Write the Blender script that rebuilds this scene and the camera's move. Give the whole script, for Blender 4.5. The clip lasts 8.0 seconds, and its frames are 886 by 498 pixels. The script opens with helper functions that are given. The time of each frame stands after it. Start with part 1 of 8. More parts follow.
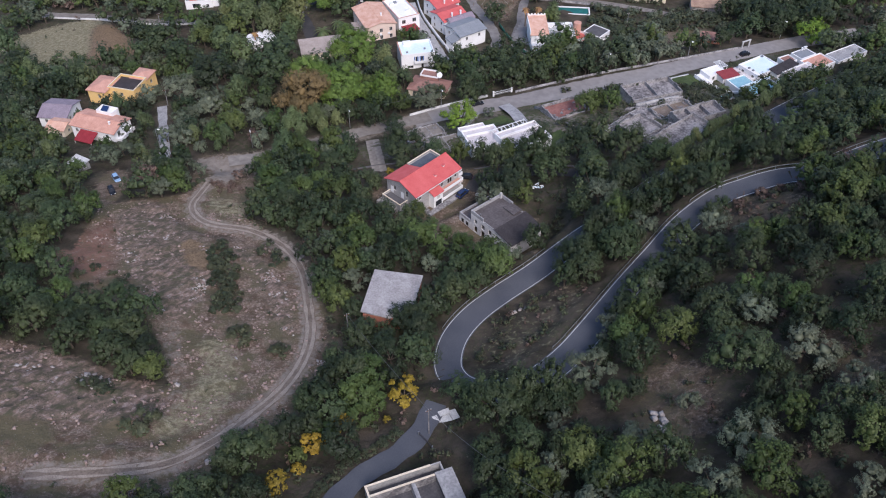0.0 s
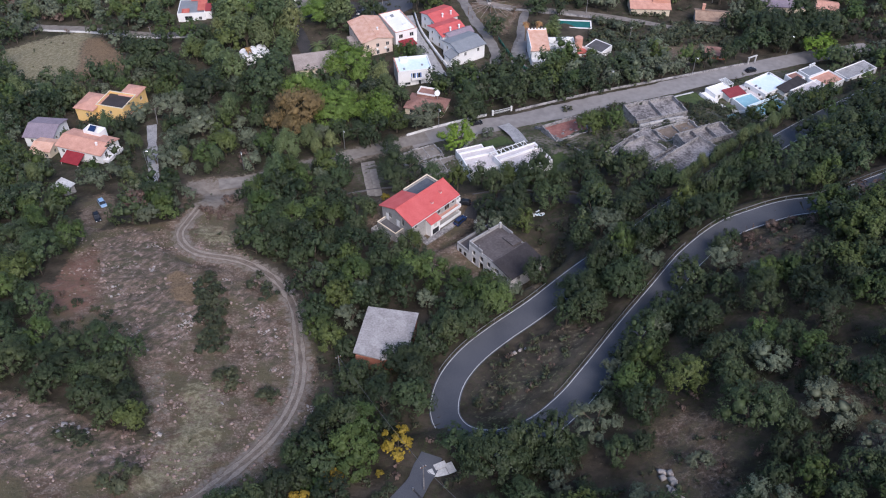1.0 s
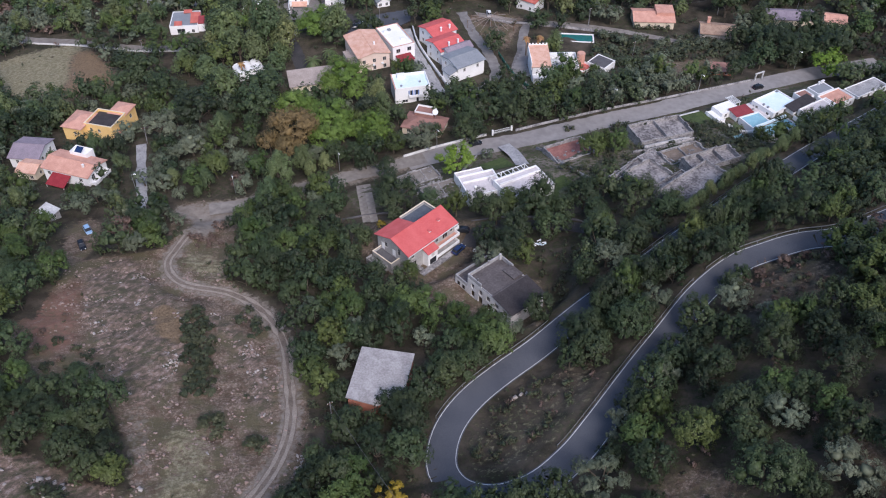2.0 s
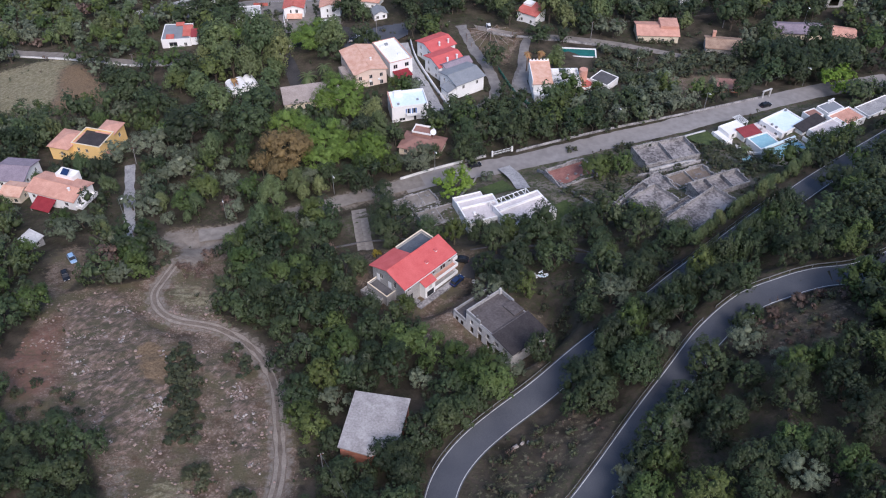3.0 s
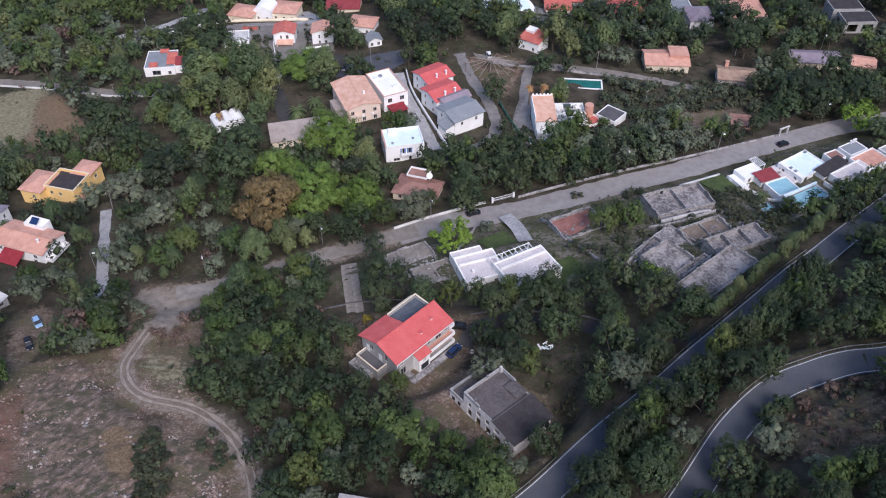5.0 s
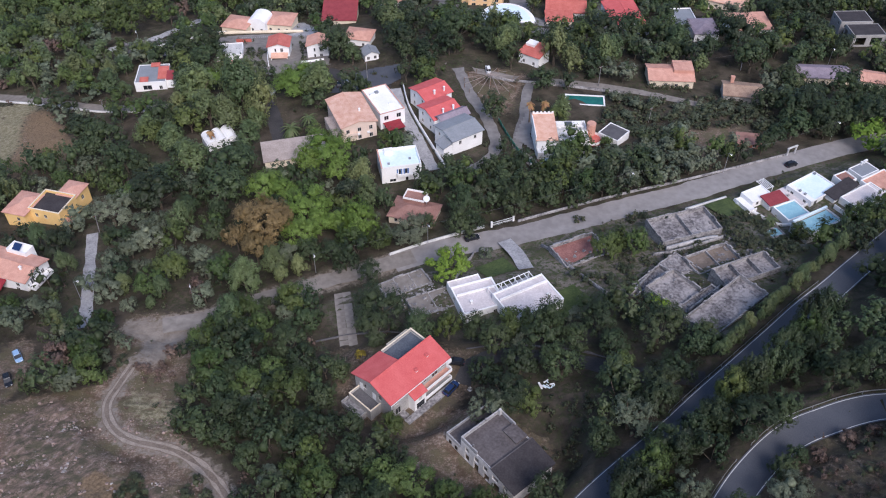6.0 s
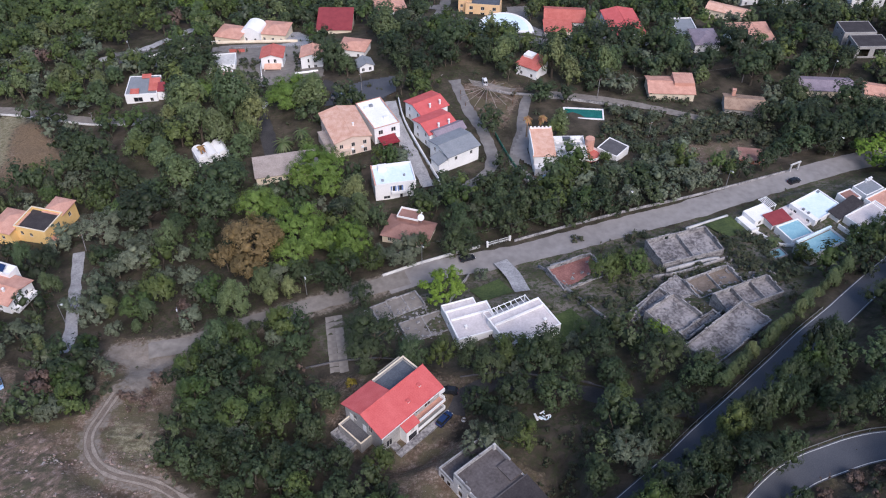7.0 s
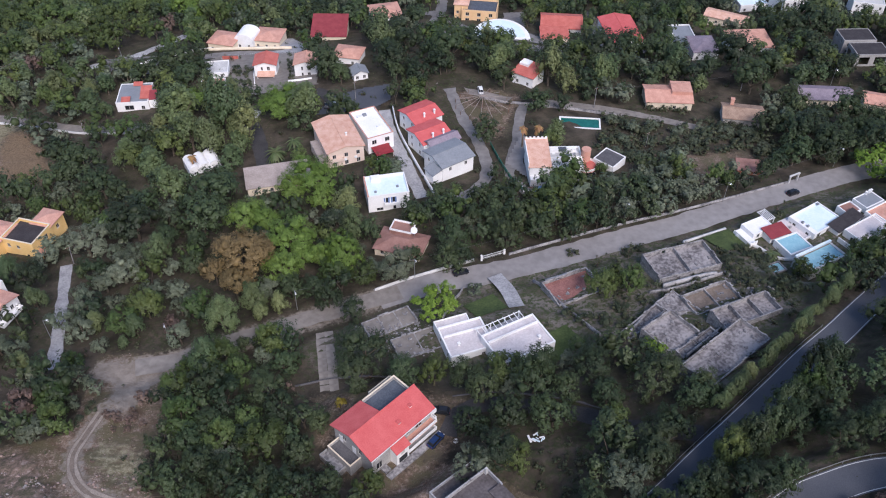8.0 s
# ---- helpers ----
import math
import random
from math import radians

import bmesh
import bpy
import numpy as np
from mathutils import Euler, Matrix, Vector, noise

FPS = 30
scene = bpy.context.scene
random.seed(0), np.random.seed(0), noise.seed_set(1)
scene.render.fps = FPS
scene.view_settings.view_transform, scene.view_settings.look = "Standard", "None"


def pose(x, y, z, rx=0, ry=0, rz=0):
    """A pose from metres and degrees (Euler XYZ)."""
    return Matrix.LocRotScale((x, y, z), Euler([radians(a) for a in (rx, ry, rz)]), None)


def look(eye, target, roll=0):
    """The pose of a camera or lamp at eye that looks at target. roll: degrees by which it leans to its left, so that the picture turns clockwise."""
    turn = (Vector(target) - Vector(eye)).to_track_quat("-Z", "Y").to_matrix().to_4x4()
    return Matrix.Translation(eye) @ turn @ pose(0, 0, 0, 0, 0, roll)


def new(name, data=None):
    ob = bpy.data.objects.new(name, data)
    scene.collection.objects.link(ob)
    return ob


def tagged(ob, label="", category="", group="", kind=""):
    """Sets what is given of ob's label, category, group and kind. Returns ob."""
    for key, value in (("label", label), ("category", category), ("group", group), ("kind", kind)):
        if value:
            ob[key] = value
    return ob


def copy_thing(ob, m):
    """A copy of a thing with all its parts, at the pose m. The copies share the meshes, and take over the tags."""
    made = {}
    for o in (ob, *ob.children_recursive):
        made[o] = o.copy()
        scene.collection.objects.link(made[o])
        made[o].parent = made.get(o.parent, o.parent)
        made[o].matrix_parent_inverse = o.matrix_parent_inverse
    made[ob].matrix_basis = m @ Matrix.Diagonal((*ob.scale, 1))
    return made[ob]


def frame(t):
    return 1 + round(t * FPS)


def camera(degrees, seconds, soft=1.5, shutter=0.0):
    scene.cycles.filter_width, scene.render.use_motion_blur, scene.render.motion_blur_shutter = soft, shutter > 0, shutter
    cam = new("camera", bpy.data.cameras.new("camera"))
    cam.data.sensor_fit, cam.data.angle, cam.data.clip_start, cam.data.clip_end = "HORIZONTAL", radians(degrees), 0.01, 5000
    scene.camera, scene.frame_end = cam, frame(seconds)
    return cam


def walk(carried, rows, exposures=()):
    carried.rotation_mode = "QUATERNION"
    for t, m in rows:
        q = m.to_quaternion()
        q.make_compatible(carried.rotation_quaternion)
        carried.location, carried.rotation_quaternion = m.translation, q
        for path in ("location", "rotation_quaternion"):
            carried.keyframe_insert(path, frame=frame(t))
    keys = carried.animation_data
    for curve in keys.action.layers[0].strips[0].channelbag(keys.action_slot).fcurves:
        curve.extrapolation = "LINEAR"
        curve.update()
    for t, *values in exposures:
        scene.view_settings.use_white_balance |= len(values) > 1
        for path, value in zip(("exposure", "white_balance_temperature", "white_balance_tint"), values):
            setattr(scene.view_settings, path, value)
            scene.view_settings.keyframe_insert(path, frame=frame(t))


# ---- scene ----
cam = camera(55.1, 8.0, soft=1.1)
METRES, EYE, TILT, LEAN, TURN = 72.0, 140.0, -43.4, 0.0, 0.0
ROWS = [
    (0.0, 0.0, 0.0, 0.0, 0.0, 0.0, -0.0),
    (0.5, 0.0048, 0.0581, 0.0561, -0.01, -0.02, -0.01),
    (1.0, 0.0093, 0.1157, 0.1122, -0.02, -0.05, -0.02),
    (1.5, 0.0138, 0.1742, 0.1678, -0.01, -0.08, -0.02),
    (3.0, 0.024, 0.3516, 0.3341, -0.04, -0.16, -0.05),
    (3.5, 0.0275, 0.4108, 0.3892, -0.04, -0.18, -0.06),
    (4.0, 0.0305, 0.4702, 0.4436, -0.05, -0.2, -0.08),
    (4.5, 0.0341, 0.5297, 0.4977, -0.04, -0.23, -0.1),
    (6.0, 0.048, 0.7038, 0.6552, -0.03, -0.27, -0.14),
    (6.5, 0.0565, 0.7506, 0.6953, -0.04, -0.26, -0.17),
    (7.0, 0.0679, 0.7839, 0.7322, -0.04, -0.26, -0.19),
    (7.5, 0.0793, 0.8139, 0.7594, -0.06, -0.23, -0.23),
    (8.0, 0.0894, 0.8372, 0.7807, -0.1, -0.21, -0.25),
]
walk(cam, [(t, pose(0, 0, EYE, TILT, LEAN, TURN) @ pose(METRES * x, METRES * y, METRES * z, 90 + pitch, roll, yaw)) for t, x, y, z, yaw, pitch, roll in ROWS],
     [(0.0, 0.68, 5900, 15), (8.0, 0.68, 5900, 15)])

# ---- light: a soft evening sky ----
SUN_UP, SUN_ROUND = 45.0, 160.0
world = bpy.data.worlds.new("evening_sky")
scene.world = world
world.use_nodes = True
wn = world.node_tree
sky = wn.nodes.new("ShaderNodeTexSky")
sky.sky_type = "NISHITA"
sky.sun_disc = False
sky.sun_elevation, sky.sun_rotation = radians(SUN_UP), radians(SUN_ROUND)
sky.dust_density = 1.5
wn.links.new(sky.outputs["Color"], wn.nodes["Background"].inputs["Color"])
wn.nodes["Background"].inputs["Strength"].default_value = 0.11
sun_data = bpy.data.lights.new("sun", "SUN")
sun_data.energy, sun_data.angle, sun_data.color = 2.1, radians(30), (1.0, 0.90, 0.82)
sun_from = Vector((math.sin(radians(SUN_ROUND)) * math.cos(radians(SUN_UP)), math.cos(radians(SUN_ROUND)) * math.cos(radians(SUN_UP)), math.sin(radians(SUN_UP))))
new("sun", sun_data).matrix_world = look(sun_from * 400, (0, 0, 0))


# ---- materials ----
def material(name, a, b, rough=0.8, scale=1.0, fine=9.0, bump=0.15, metal=0.0, spec=0.3, contrast=1.0):
    """Two colours mixed by coarse and fine noise, in metres."""
    m = bpy.data.materials.new(name)
    m.use_nodes = True
    t = m.node_tree
    n, ln = t.nodes, t.links
    p = n["Principled BSDF"]
    co = n.new("ShaderNodeTexCoord")
    c1, c2 = n.new("ShaderNodeTexNoise"), n.new("ShaderNodeTexNoise")
    c1.inputs["Scale"].default_value, c1.inputs["Detail"].default_value = scale, 5.0
    c2.inputs["Scale"].default_value, c2.inputs["Detail"].default_value = fine, 3.0
    for c in (c1, c2):
        ln.new(co.outputs["Object"], c.inputs["Vector"])
    add = n.new("ShaderNodeMath")
    add.operation = "ADD"
    ln.new(c1.outputs["Fac"], add.inputs[0])
    ln.new(c2.outputs["Fac"], add.inputs[1])
    rng = n.new("ShaderNodeMapRange")
    rng.inputs["From Min"].default_value, rng.inputs["From Max"].default_value = 1.0 - 0.28 / contrast, 1.0 + 0.28 / contrast
    ln.new(add.outputs[0], rng.inputs["Value"])
    mix = n.new("ShaderNodeMix")
    mix.data_type = "RGBA"
    mix.inputs[6].default_value, mix.inputs[7].default_value = (*a, 1), (*b, 1)
    ln.new(rng.outputs["Result"], mix.inputs[0])
    ln.new(mix.outputs[2], p.inputs["Base Color"])
    p.inputs["Roughness"].default_value, p.inputs["Metallic"].default_value = rough, metal
    p.inputs["Specular IOR Level"].default_value = spec
    if bump:
        bp = n.new("ShaderNodeBump")
        bp.inputs["Strength"].default_value, bp.inputs["Distance"].default_value = bump, 0.05
        ln.new(c2.outputs["Fac"], bp.inputs["Height"])
        ln.new(bp.outputs["Normal"], p.inputs["Normal"])
    return m


def roof_material(name, a, b, pitch=0.22):
    """Clay pan tiles: rows of ridges down the slope, patchy colour."""
    m = material(name, a, b, 0.85, 0.5, 5.0, 0.2)
    n, ln = m.node_tree.nodes, m.node_tree.links
    co = n.new("ShaderNodeTexCoord")
    w = n.new("ShaderNodeTexWave")
    w.bands_direction = "X"
    w.inputs["Scale"].default_value, w.inputs["Distortion"].default_value = 0.3 / pitch, 0.6
    ln.new(co.outputs["Object"], w.inputs["Vector"])
    bp = n.new("ShaderNodeBump")
    bp.inputs["Strength"].default_value, bp.inputs["Distance"].default_value = 0.5, 0.06
    ln.new(w.outputs["Fac"], bp.inputs["Height"])
    ln.new(bp.outputs["Normal"], n["Principled BSDF"].inputs["Normal"])
    return m


def leaf_material(name, a, b, tinted=False, hues=(0.472, 0.508)):
    m = bpy.data.materials.new(name)
    m.use_nodes = True
    n, ln = m.node_tree.nodes, m.node_tree.links
    p = n["Principled BSDF"]
    geo = n.new("ShaderNodeNewGeometry")
    if tinted:
        src = n.new("ShaderNodeAttribute")
        src.attribute_name = "tint"
        fac = src.outputs["Fac"]
    else:
        src = n.new("ShaderNodeObjectInfo")
        fac = src.outputs["Random"]
    mix = n.new("ShaderNodeMix")
    mix.data_type = "RGBA"
    mix.inputs[6].default_value, mix.inputs[7].default_value = (*a, 1), (*b, 1)
    ln.new(fac, mix.inputs[0])
    rng = n.new("ShaderNodeMapRange")
    rng.inputs["To Min"].default_value, rng.inputs["To Max"].default_value = 0.74, 1.24
    ln.new(geo.outputs["Random Per Island"], rng.inputs["Value"])
    hsv = n.new("ShaderNodeHueSaturation")
    hue = n.new("ShaderNodeMapRange")
    hue.inputs["To Min"].default_value, hue.inputs["To Max"].default_value = hues
    turn = n.new("ShaderNodeMath")
    turn.operation = "FRACT"
    wide = n.new("ShaderNodeMath")
    wide.operation = "MULTIPLY"
    wide.inputs[1].default_value = 7.31
    ln.new(fac, wide.inputs[0])
    ln.new(wide.outputs[0], turn.inputs[0])
    ln.new(turn.outputs[0], hue.inputs["Value"])
    ln.new(hue.outputs["Result"], hsv.inputs["Hue"])
    ln.new(mix.outputs[2], hsv.inputs["Color"])
    # younger, paler sprays in patches about a metre wide
    co = n.new("ShaderNodeTexCoord")
    patch = n.new("ShaderNodeTexNoise")
    patch.inputs["Scale"].default_value, patch.inputs["Detail"].default_value = 0.75, 3.0
    ln.new(co.outputs["Object"], patch.inputs["Vector"])
    pale = n.new("ShaderNodeMapRange")
    pale.inputs["From Min"].default_value, pale.inputs["From Max"].default_value = 0.36, 0.66
    pale.inputs["To Min"].default_value, pale.inputs["To Max"].default_value = 0.80, 1.28
    ln.new(patch.outputs["Fac"], pale.inputs["Value"])
    both = n.new("ShaderNodeMath")
    both.operation = "MULTIPLY"
    ln.new(rng.outputs["Result"], both.inputs[0])
    ln.new(pale.outputs["Result"], both.inputs[1])
    ln.new(both.outputs[0], hsv.inputs["Value"])
    ln.new(hsv.outputs["Color"], p.inputs["Base Color"])
    p.inputs["Roughness"].default_value = 0.55
    p.inputs["Specular IOR Level"].default_value = 0.25
    thin = n.new("ShaderNodeBsdfTranslucent")
    ln.new(hsv.outputs["Color"], thin.inputs["Color"])
    both_sides = n.new("ShaderNodeMixShader")
    both_sides.inputs[0].default_value = 0.10
    ln.new(p.outputs[0], both_sides.inputs[1])
    ln.new(thin.outputs[0], both_sides.inputs[2])
    ln.new(both_sides.outputs[0], n["Material Output"].inputs["Surface"])
    return m


ASPHALT = material("asphalt", (0.066, 0.071, 0.086), (0.108, 0.112, 0.126), 0.75, 0.12, 6.0, 0.2)
OLD_ASPHALT = material("old_pale_asphalt", (0.15, 0.139, 0.134), (0.250, 0.235, 0.225), 0.9, 0.1, 0.6, 0.05)
DARK_ASPHALT = material("dark_drive_asphalt", (0.035, 0.034, 0.036), (0.07, 0.066, 0.066), 0.85, 0.3, 3.0, 0.2)
PALE_CONCRETE = material("pale_concrete", (0.42, 0.41, 0.40), (0.66, 0.65, 0.63), 0.85, 0.3, 3.0, 0.2)
SLAB_GREY = material("worn_slab_concrete", (0.24, 0.235, 0.24), (0.46, 0.45, 0.45), 0.9, 0.35, 2.0, 0.3)
OLD_SLAB = material("lichen_stained_slab", (0.105, 0.096, 0.098), (0.33, 0.308, 0.305), 0.95, 0.22, 1.3, 0.4, contrast=1.5)
DUSTY_LANE = material("dusty_lane", (0.16, 0.142, 0.126), (0.265, 0.240, 0.215), 0.92, 0.09, 0.6, 0.05)
ROOF_BROWN = material("weathered_roof_screed", (0.072, 0.062, 0.062), (0.140, 0.124, 0.124), 0.92, 0.3, 2.0, 0.25)
STREET = material("dusty_street", (0.205, 0.190, 0.184), (0.300, 0.282, 0.272), 0.92, 0.06, 0.45, 0.03)
GREY_CONCRETE = material("weathered_concrete", (0.135, 0.128, 0.132), (0.37, 0.355, 0.35), 0.9, 0.3, 1.6, 0.35, contrast=1.4)
DARK_CONCRETE = material("dark_concrete", (0.07, 0.068, 0.075), (0.13, 0.125, 0.13), 0.9, 0.4, 3.0, 0.3)
TRACK_DIRT = material("track_dirt", (0.125, 0.098, 0.078), (0.235, 0.190, 0.155), 0.95, 0.35, 3.0, 0.4)
RUT_DIRT = material("worn_rut_dirt", (0.215, 0.178, 0.146), (0.355, 0.305, 0.255), 0.95, 0.5, 4.0, 0.3)
PAINT = material("road_paint", (0.42, 0.42, 0.42), (0.72, 0.72, 0.70), 0.7, 0.8, 6.0, 0.0)
STEEL = material("galvanised_steel", (0.34, 0.35, 0.36), (0.50, 0.51, 0.52), 0.45, 1.0, 8.0, 0.0, 0.7)
WHITE_WALL = material("white_plaster", (0.76, 0.75, 0.735), (0.90, 0.89, 0.88), 0.85, 0.25, 3.0, 0.1)
GREY_WALL = material("grey_plaster", (0.27, 0.262, 0.255), (0.44, 0.425, 0.41), 0.9, 0.3, 2.5, 0.2)
RAW_WALL = material("raw_render", (0.50, 0.48, 0.47), (0.74, 0.72, 0.71), 0.9, 0.4, 2.5, 0.25)
YELLOW_WALL = material("yellow_plaster", (0.76, 0.50, 0.19), (0.88, 0.62, 0.27), 0.85, 0.3, 3.0, 0.1)
PEACH_WALL = material("peach_plaster", (0.66, 0.52, 0.43), (0.78, 0.64, 0.55), 0.85, 0.3, 3.0, 0.1)
ORANGE_WALL = material("orange_plaster", (0.74, 0.48, 0.25), (0.84, 0.58, 0.34), 0.85, 0.3, 3.0, 0.1)
BLUE_SHUTTER = material("blue_shutter_paint", (0.10, 0.17, 0.36), (0.16, 0.25, 0.46), 0.6, 1.0, 6.0, 0.1)
CREAM_WALL = material("cream_plaster", (0.66, 0.56, 0.42), (0.80, 0.70, 0.55), 0.85, 0.3, 3.0, 0.1)
BRICK_WALL = material("red_brick", (0.30, 0.115, 0.075), (0.44, 0.19, 0.13), 0.9, 0.8, 8.0, 0.3)
STONE_WALL = material("field_stone", (0.26, 0.24, 0.22), (0.50, 0.47, 0.43), 0.9, 1.2, 5.0, 0.6)
RED_ROOF = roof_material("red_roof_tiles", (0.52, 0.095, 0.092), (0.62, 0.145, 0.14))
FADED_RED = roof_material("faded_red_tiles", (0.42, 0.10, 0.08), (0.56, 0.18, 0.145))
VILLA_ROOF = material("pale_villa_roof", (0.50, 0.455, 0.455), (0.66, 0.61, 0.61), 0.85, 0.3, 2.5, 0.1)
RUSSET_ROOF = roof_material("russet_worn_tiles", (0.23, 0.118, 0.094), (0.35, 0.20, 0.165))
WINE_ROOF = roof_material("wine_red_tiles", (0.22, 0.036, 0.045), (0.31, 0.062, 0.068))
ORANGE_ROOF = roof_material("orange_clay_tiles", (0.56, 0.29, 0.20), (0.74, 0.50, 0.39))
PINK_ROOF = roof_material("pink_clay_tiles", (0.48, 0.24, 0.18), (0.66, 0.38, 0.29))
BROWN_ROOF = roof_material("brown_lichen_tiles", (0.22, 0.14, 0.10), (0.42, 0.30, 0.22))
GREY_ROOF = material("grey_sheet_roof", (0.20, 0.215, 0.235), (0.27, 0.285, 0.305), 0.6, 0.3, 2.0, 0.1)
DARK_ROOF = material("dark_roof_felt", (0.032, 0.028, 0.030), (0.062, 0.055, 0.057), 0.85, 0.5, 3.0, 0.2)
PURPLE_ROOF = material("slate_purple_roof", (0.20, 0.165, 0.20), (0.30, 0.25, 0.29), 0.8, 0.5, 3.0, 0.2)
BROWN_SHEET = material("brown_fibre_sheet", (0.27, 0.225, 0.20), (0.43, 0.365, 0.33), 0.85, 0.4, 3.0, 0.2)
TERRACE_GREY = material("terrace_paving", (0.060, 0.070, 0.090), (0.110, 0.125, 0.150), 0.8, 0.5, 3.0, 0.1)
RED_PAVING = material("red_paving", (0.17, 0.075, 0.064), (0.32, 0.155, 0.135), 0.9, 0.4, 2.5, 0.2)
GLASS = material("dark_window_glass", (0.012, 0.014, 0.018), (0.03, 0.033, 0.04), 0.12, 0.6, 3.0, 0.0, 0.0, 0.5)
FRAME = material("window_frame_paint", (0.45, 0.43, 0.40), (0.66, 0.63, 0.60), 0.6, 1.0, 6.0, 0.0)
BROWN_WOOD = material("brown_wood", (0.12, 0.06, 0.035), (0.22, 0.12, 0.07), 0.7, 1.0, 9.0, 0.2)
WATER = material("pool_water", (0.23, 0.44, 0.52), (0.33, 0.54, 0.60), 0.12, 0.5, 2.0, 0.05, 0.0, 0.5)
GREEN_WATER = material("green_pool_water", (0.01, 0.10, 0.085), (0.02, 0.15, 0.12), 0.06, 0.5, 2.0, 0.05, 0.0, 0.5)
PALE_POOL = material("pale_blue_pool_cover", (0.64, 0.77, 0.85), (0.76, 0.86, 0.91), 0.35, 0.3, 1.5, 0.05)
BARK = material("bark", (0.07, 0.055, 0.04), (0.14, 0.115, 0.09), 0.95, 1.5, 9.0, 0.5)
PALM_TRUNK = material("palm_trunk", (0.14, 0.10, 0.07), (0.24, 0.19, 0.14), 0.95, 2.0, 9.0, 0.5)
LAWN = material("lawn_grass", (0.040, 0.060, 0.020), (0.086, 0.114, 0.038), 0.95, 0.35, 2.0, 0.5)
ROCK = material("pale_rock", (0.26, 0.23, 0.21), (0.48, 0.44, 0.41), 0.95, 1.0, 5.0, 0.4)
TYRE = material("tyre_rubber", (0.015, 0.015, 0.015), (0.03, 0.03, 0.03), 0.9, 2.0, 9.0, 0.0)
BLACK_PAINT = material("black_car_paint", (0.012, 0.014, 0.018), (0.02, 0.022, 0.028), 0.25, 1.0, 3.0, 0.0, 0.0, 0.5)
BLUE_PAINT = material("navy_car_paint", (0.012, 0.03, 0.09), (0.02, 0.04, 0.12), 0.25, 1.0, 3.0, 0.0, 0.0, 0.5)
SKY_PAINT = material("light_blue_car_paint", (0.22, 0.36, 0.55), (0.30, 0.44, 0.62), 0.3, 1.0, 3.0, 0.0, 0.0, 0.5)
WHITE_PAINT = material("white_car_paint", (0.70, 0.71, 0.72), (0.80, 0.80, 0.80), 0.3, 1.0, 3.0, 0.0, 0.0, 0.5)
LAMP_GLASS = bpy.data.materials.new("lit_street_lamp_glass")
LAMP_GLASS.use_nodes = True
LAMP_GLASS.node_tree.nodes["Principled BSDF"].inputs["Emission Color"].default_value = (1.0, 0.95, 0.85, 1)
LAMP_GLASS.node_tree.nodes["Principled BSDF"].inputs["Emission Strength"].default_value = 3.0
WIRE = material("wire", (0.10, 0.10, 0.105), (0.16, 0.16, 0.165), 0.6, 1.0, 5.0, 0.0)
NET = material("green_netting", (0.03, 0.12, 0.09), (0.05, 0.18, 0.13), 0.8, 1.0, 5.0, 0.1)
TARP = material("dark_red_awning", (0.22, 0.02, 0.03), (0.30, 0.04, 0.05), 0.8, 0.8, 5.0, 0.1)


# ---- the lie of the land ----
SLOPE = (28.2685, 0.0455, -0.1880)
RISE = np.array([11.3, 5.2, -3.1, 3.7, 11.7, 10.7, 2.1, -6.6, -2.6, -5.0, -0.6, 6.6, 3.4, 1.2, 1.3, 2.4, 5.6, 6.7, -1.8, -3.1, -5.4, -1.2, -2.8, 5.6, -3.2, 2.1, 0.1, 1.3, -3.1, -1.4, -3.6, 0.0, -3.5, -2.3, 3.7, -5.2, 0.4, 0.9, 4.9, -1.0, -0.8, -4.8, 5.0, -3.3, 4.6, 2.2, 2.4, 4.1, 4.0, -3.9, 4.7, -3.2, -5.3, -0.1])
HILL_X, HILL_Y = [a.ravel() for a in np.meshgrid(np.arange(-110, 141, 50.0), np.arange(60, 440, 46.0))]


def bare(x, y):
    """Height of the hillside before roads are cut into it, with an unseen ridge added for shade."""
    x, y = np.asarray(x, float), np.asarray(y, float)
    z = SLOPE[0] + SLOPE[1] * x + SLOPE[2] * y
    for hx, hy, k in zip(HILL_X, HILL_Y, RISE):
        z = z + k * np.exp(-((x - hx) ** 2 + (y - hy) ** 2) / (2 * 48.0 ** 2))
    for px, py, r, pz in PADS:
        f = np.clip((r + 7 - np.hypot(x - px, y - py)) / 7, 0, 1)
        f = f * f * (3 - 2 * f)
        z = z * (1 - f) + pz * f
    # unseen ridge added behind the view, to shade the right-hand slope
    s = np.clip((0.64 * (x - 60) - 0.77 * (y - 90) - 55) / 150, 0, 1)
    return z + 128 * s * s * (3 - 2 * s)


PADS = [(100, 241.5, 6, -18.7), (15, 163, 12, -7.4), (-6, 74, 9, 9.4), (-5.5, 185, 12, -12.9), (12, 213, 9, -17.7), (25, 211, 10, -16.1), (112, 260, 11, -20.9), (97, 256, 8, -20.6), (118, 254, 6, -19.6), (131, 262, 9, -20.4)]


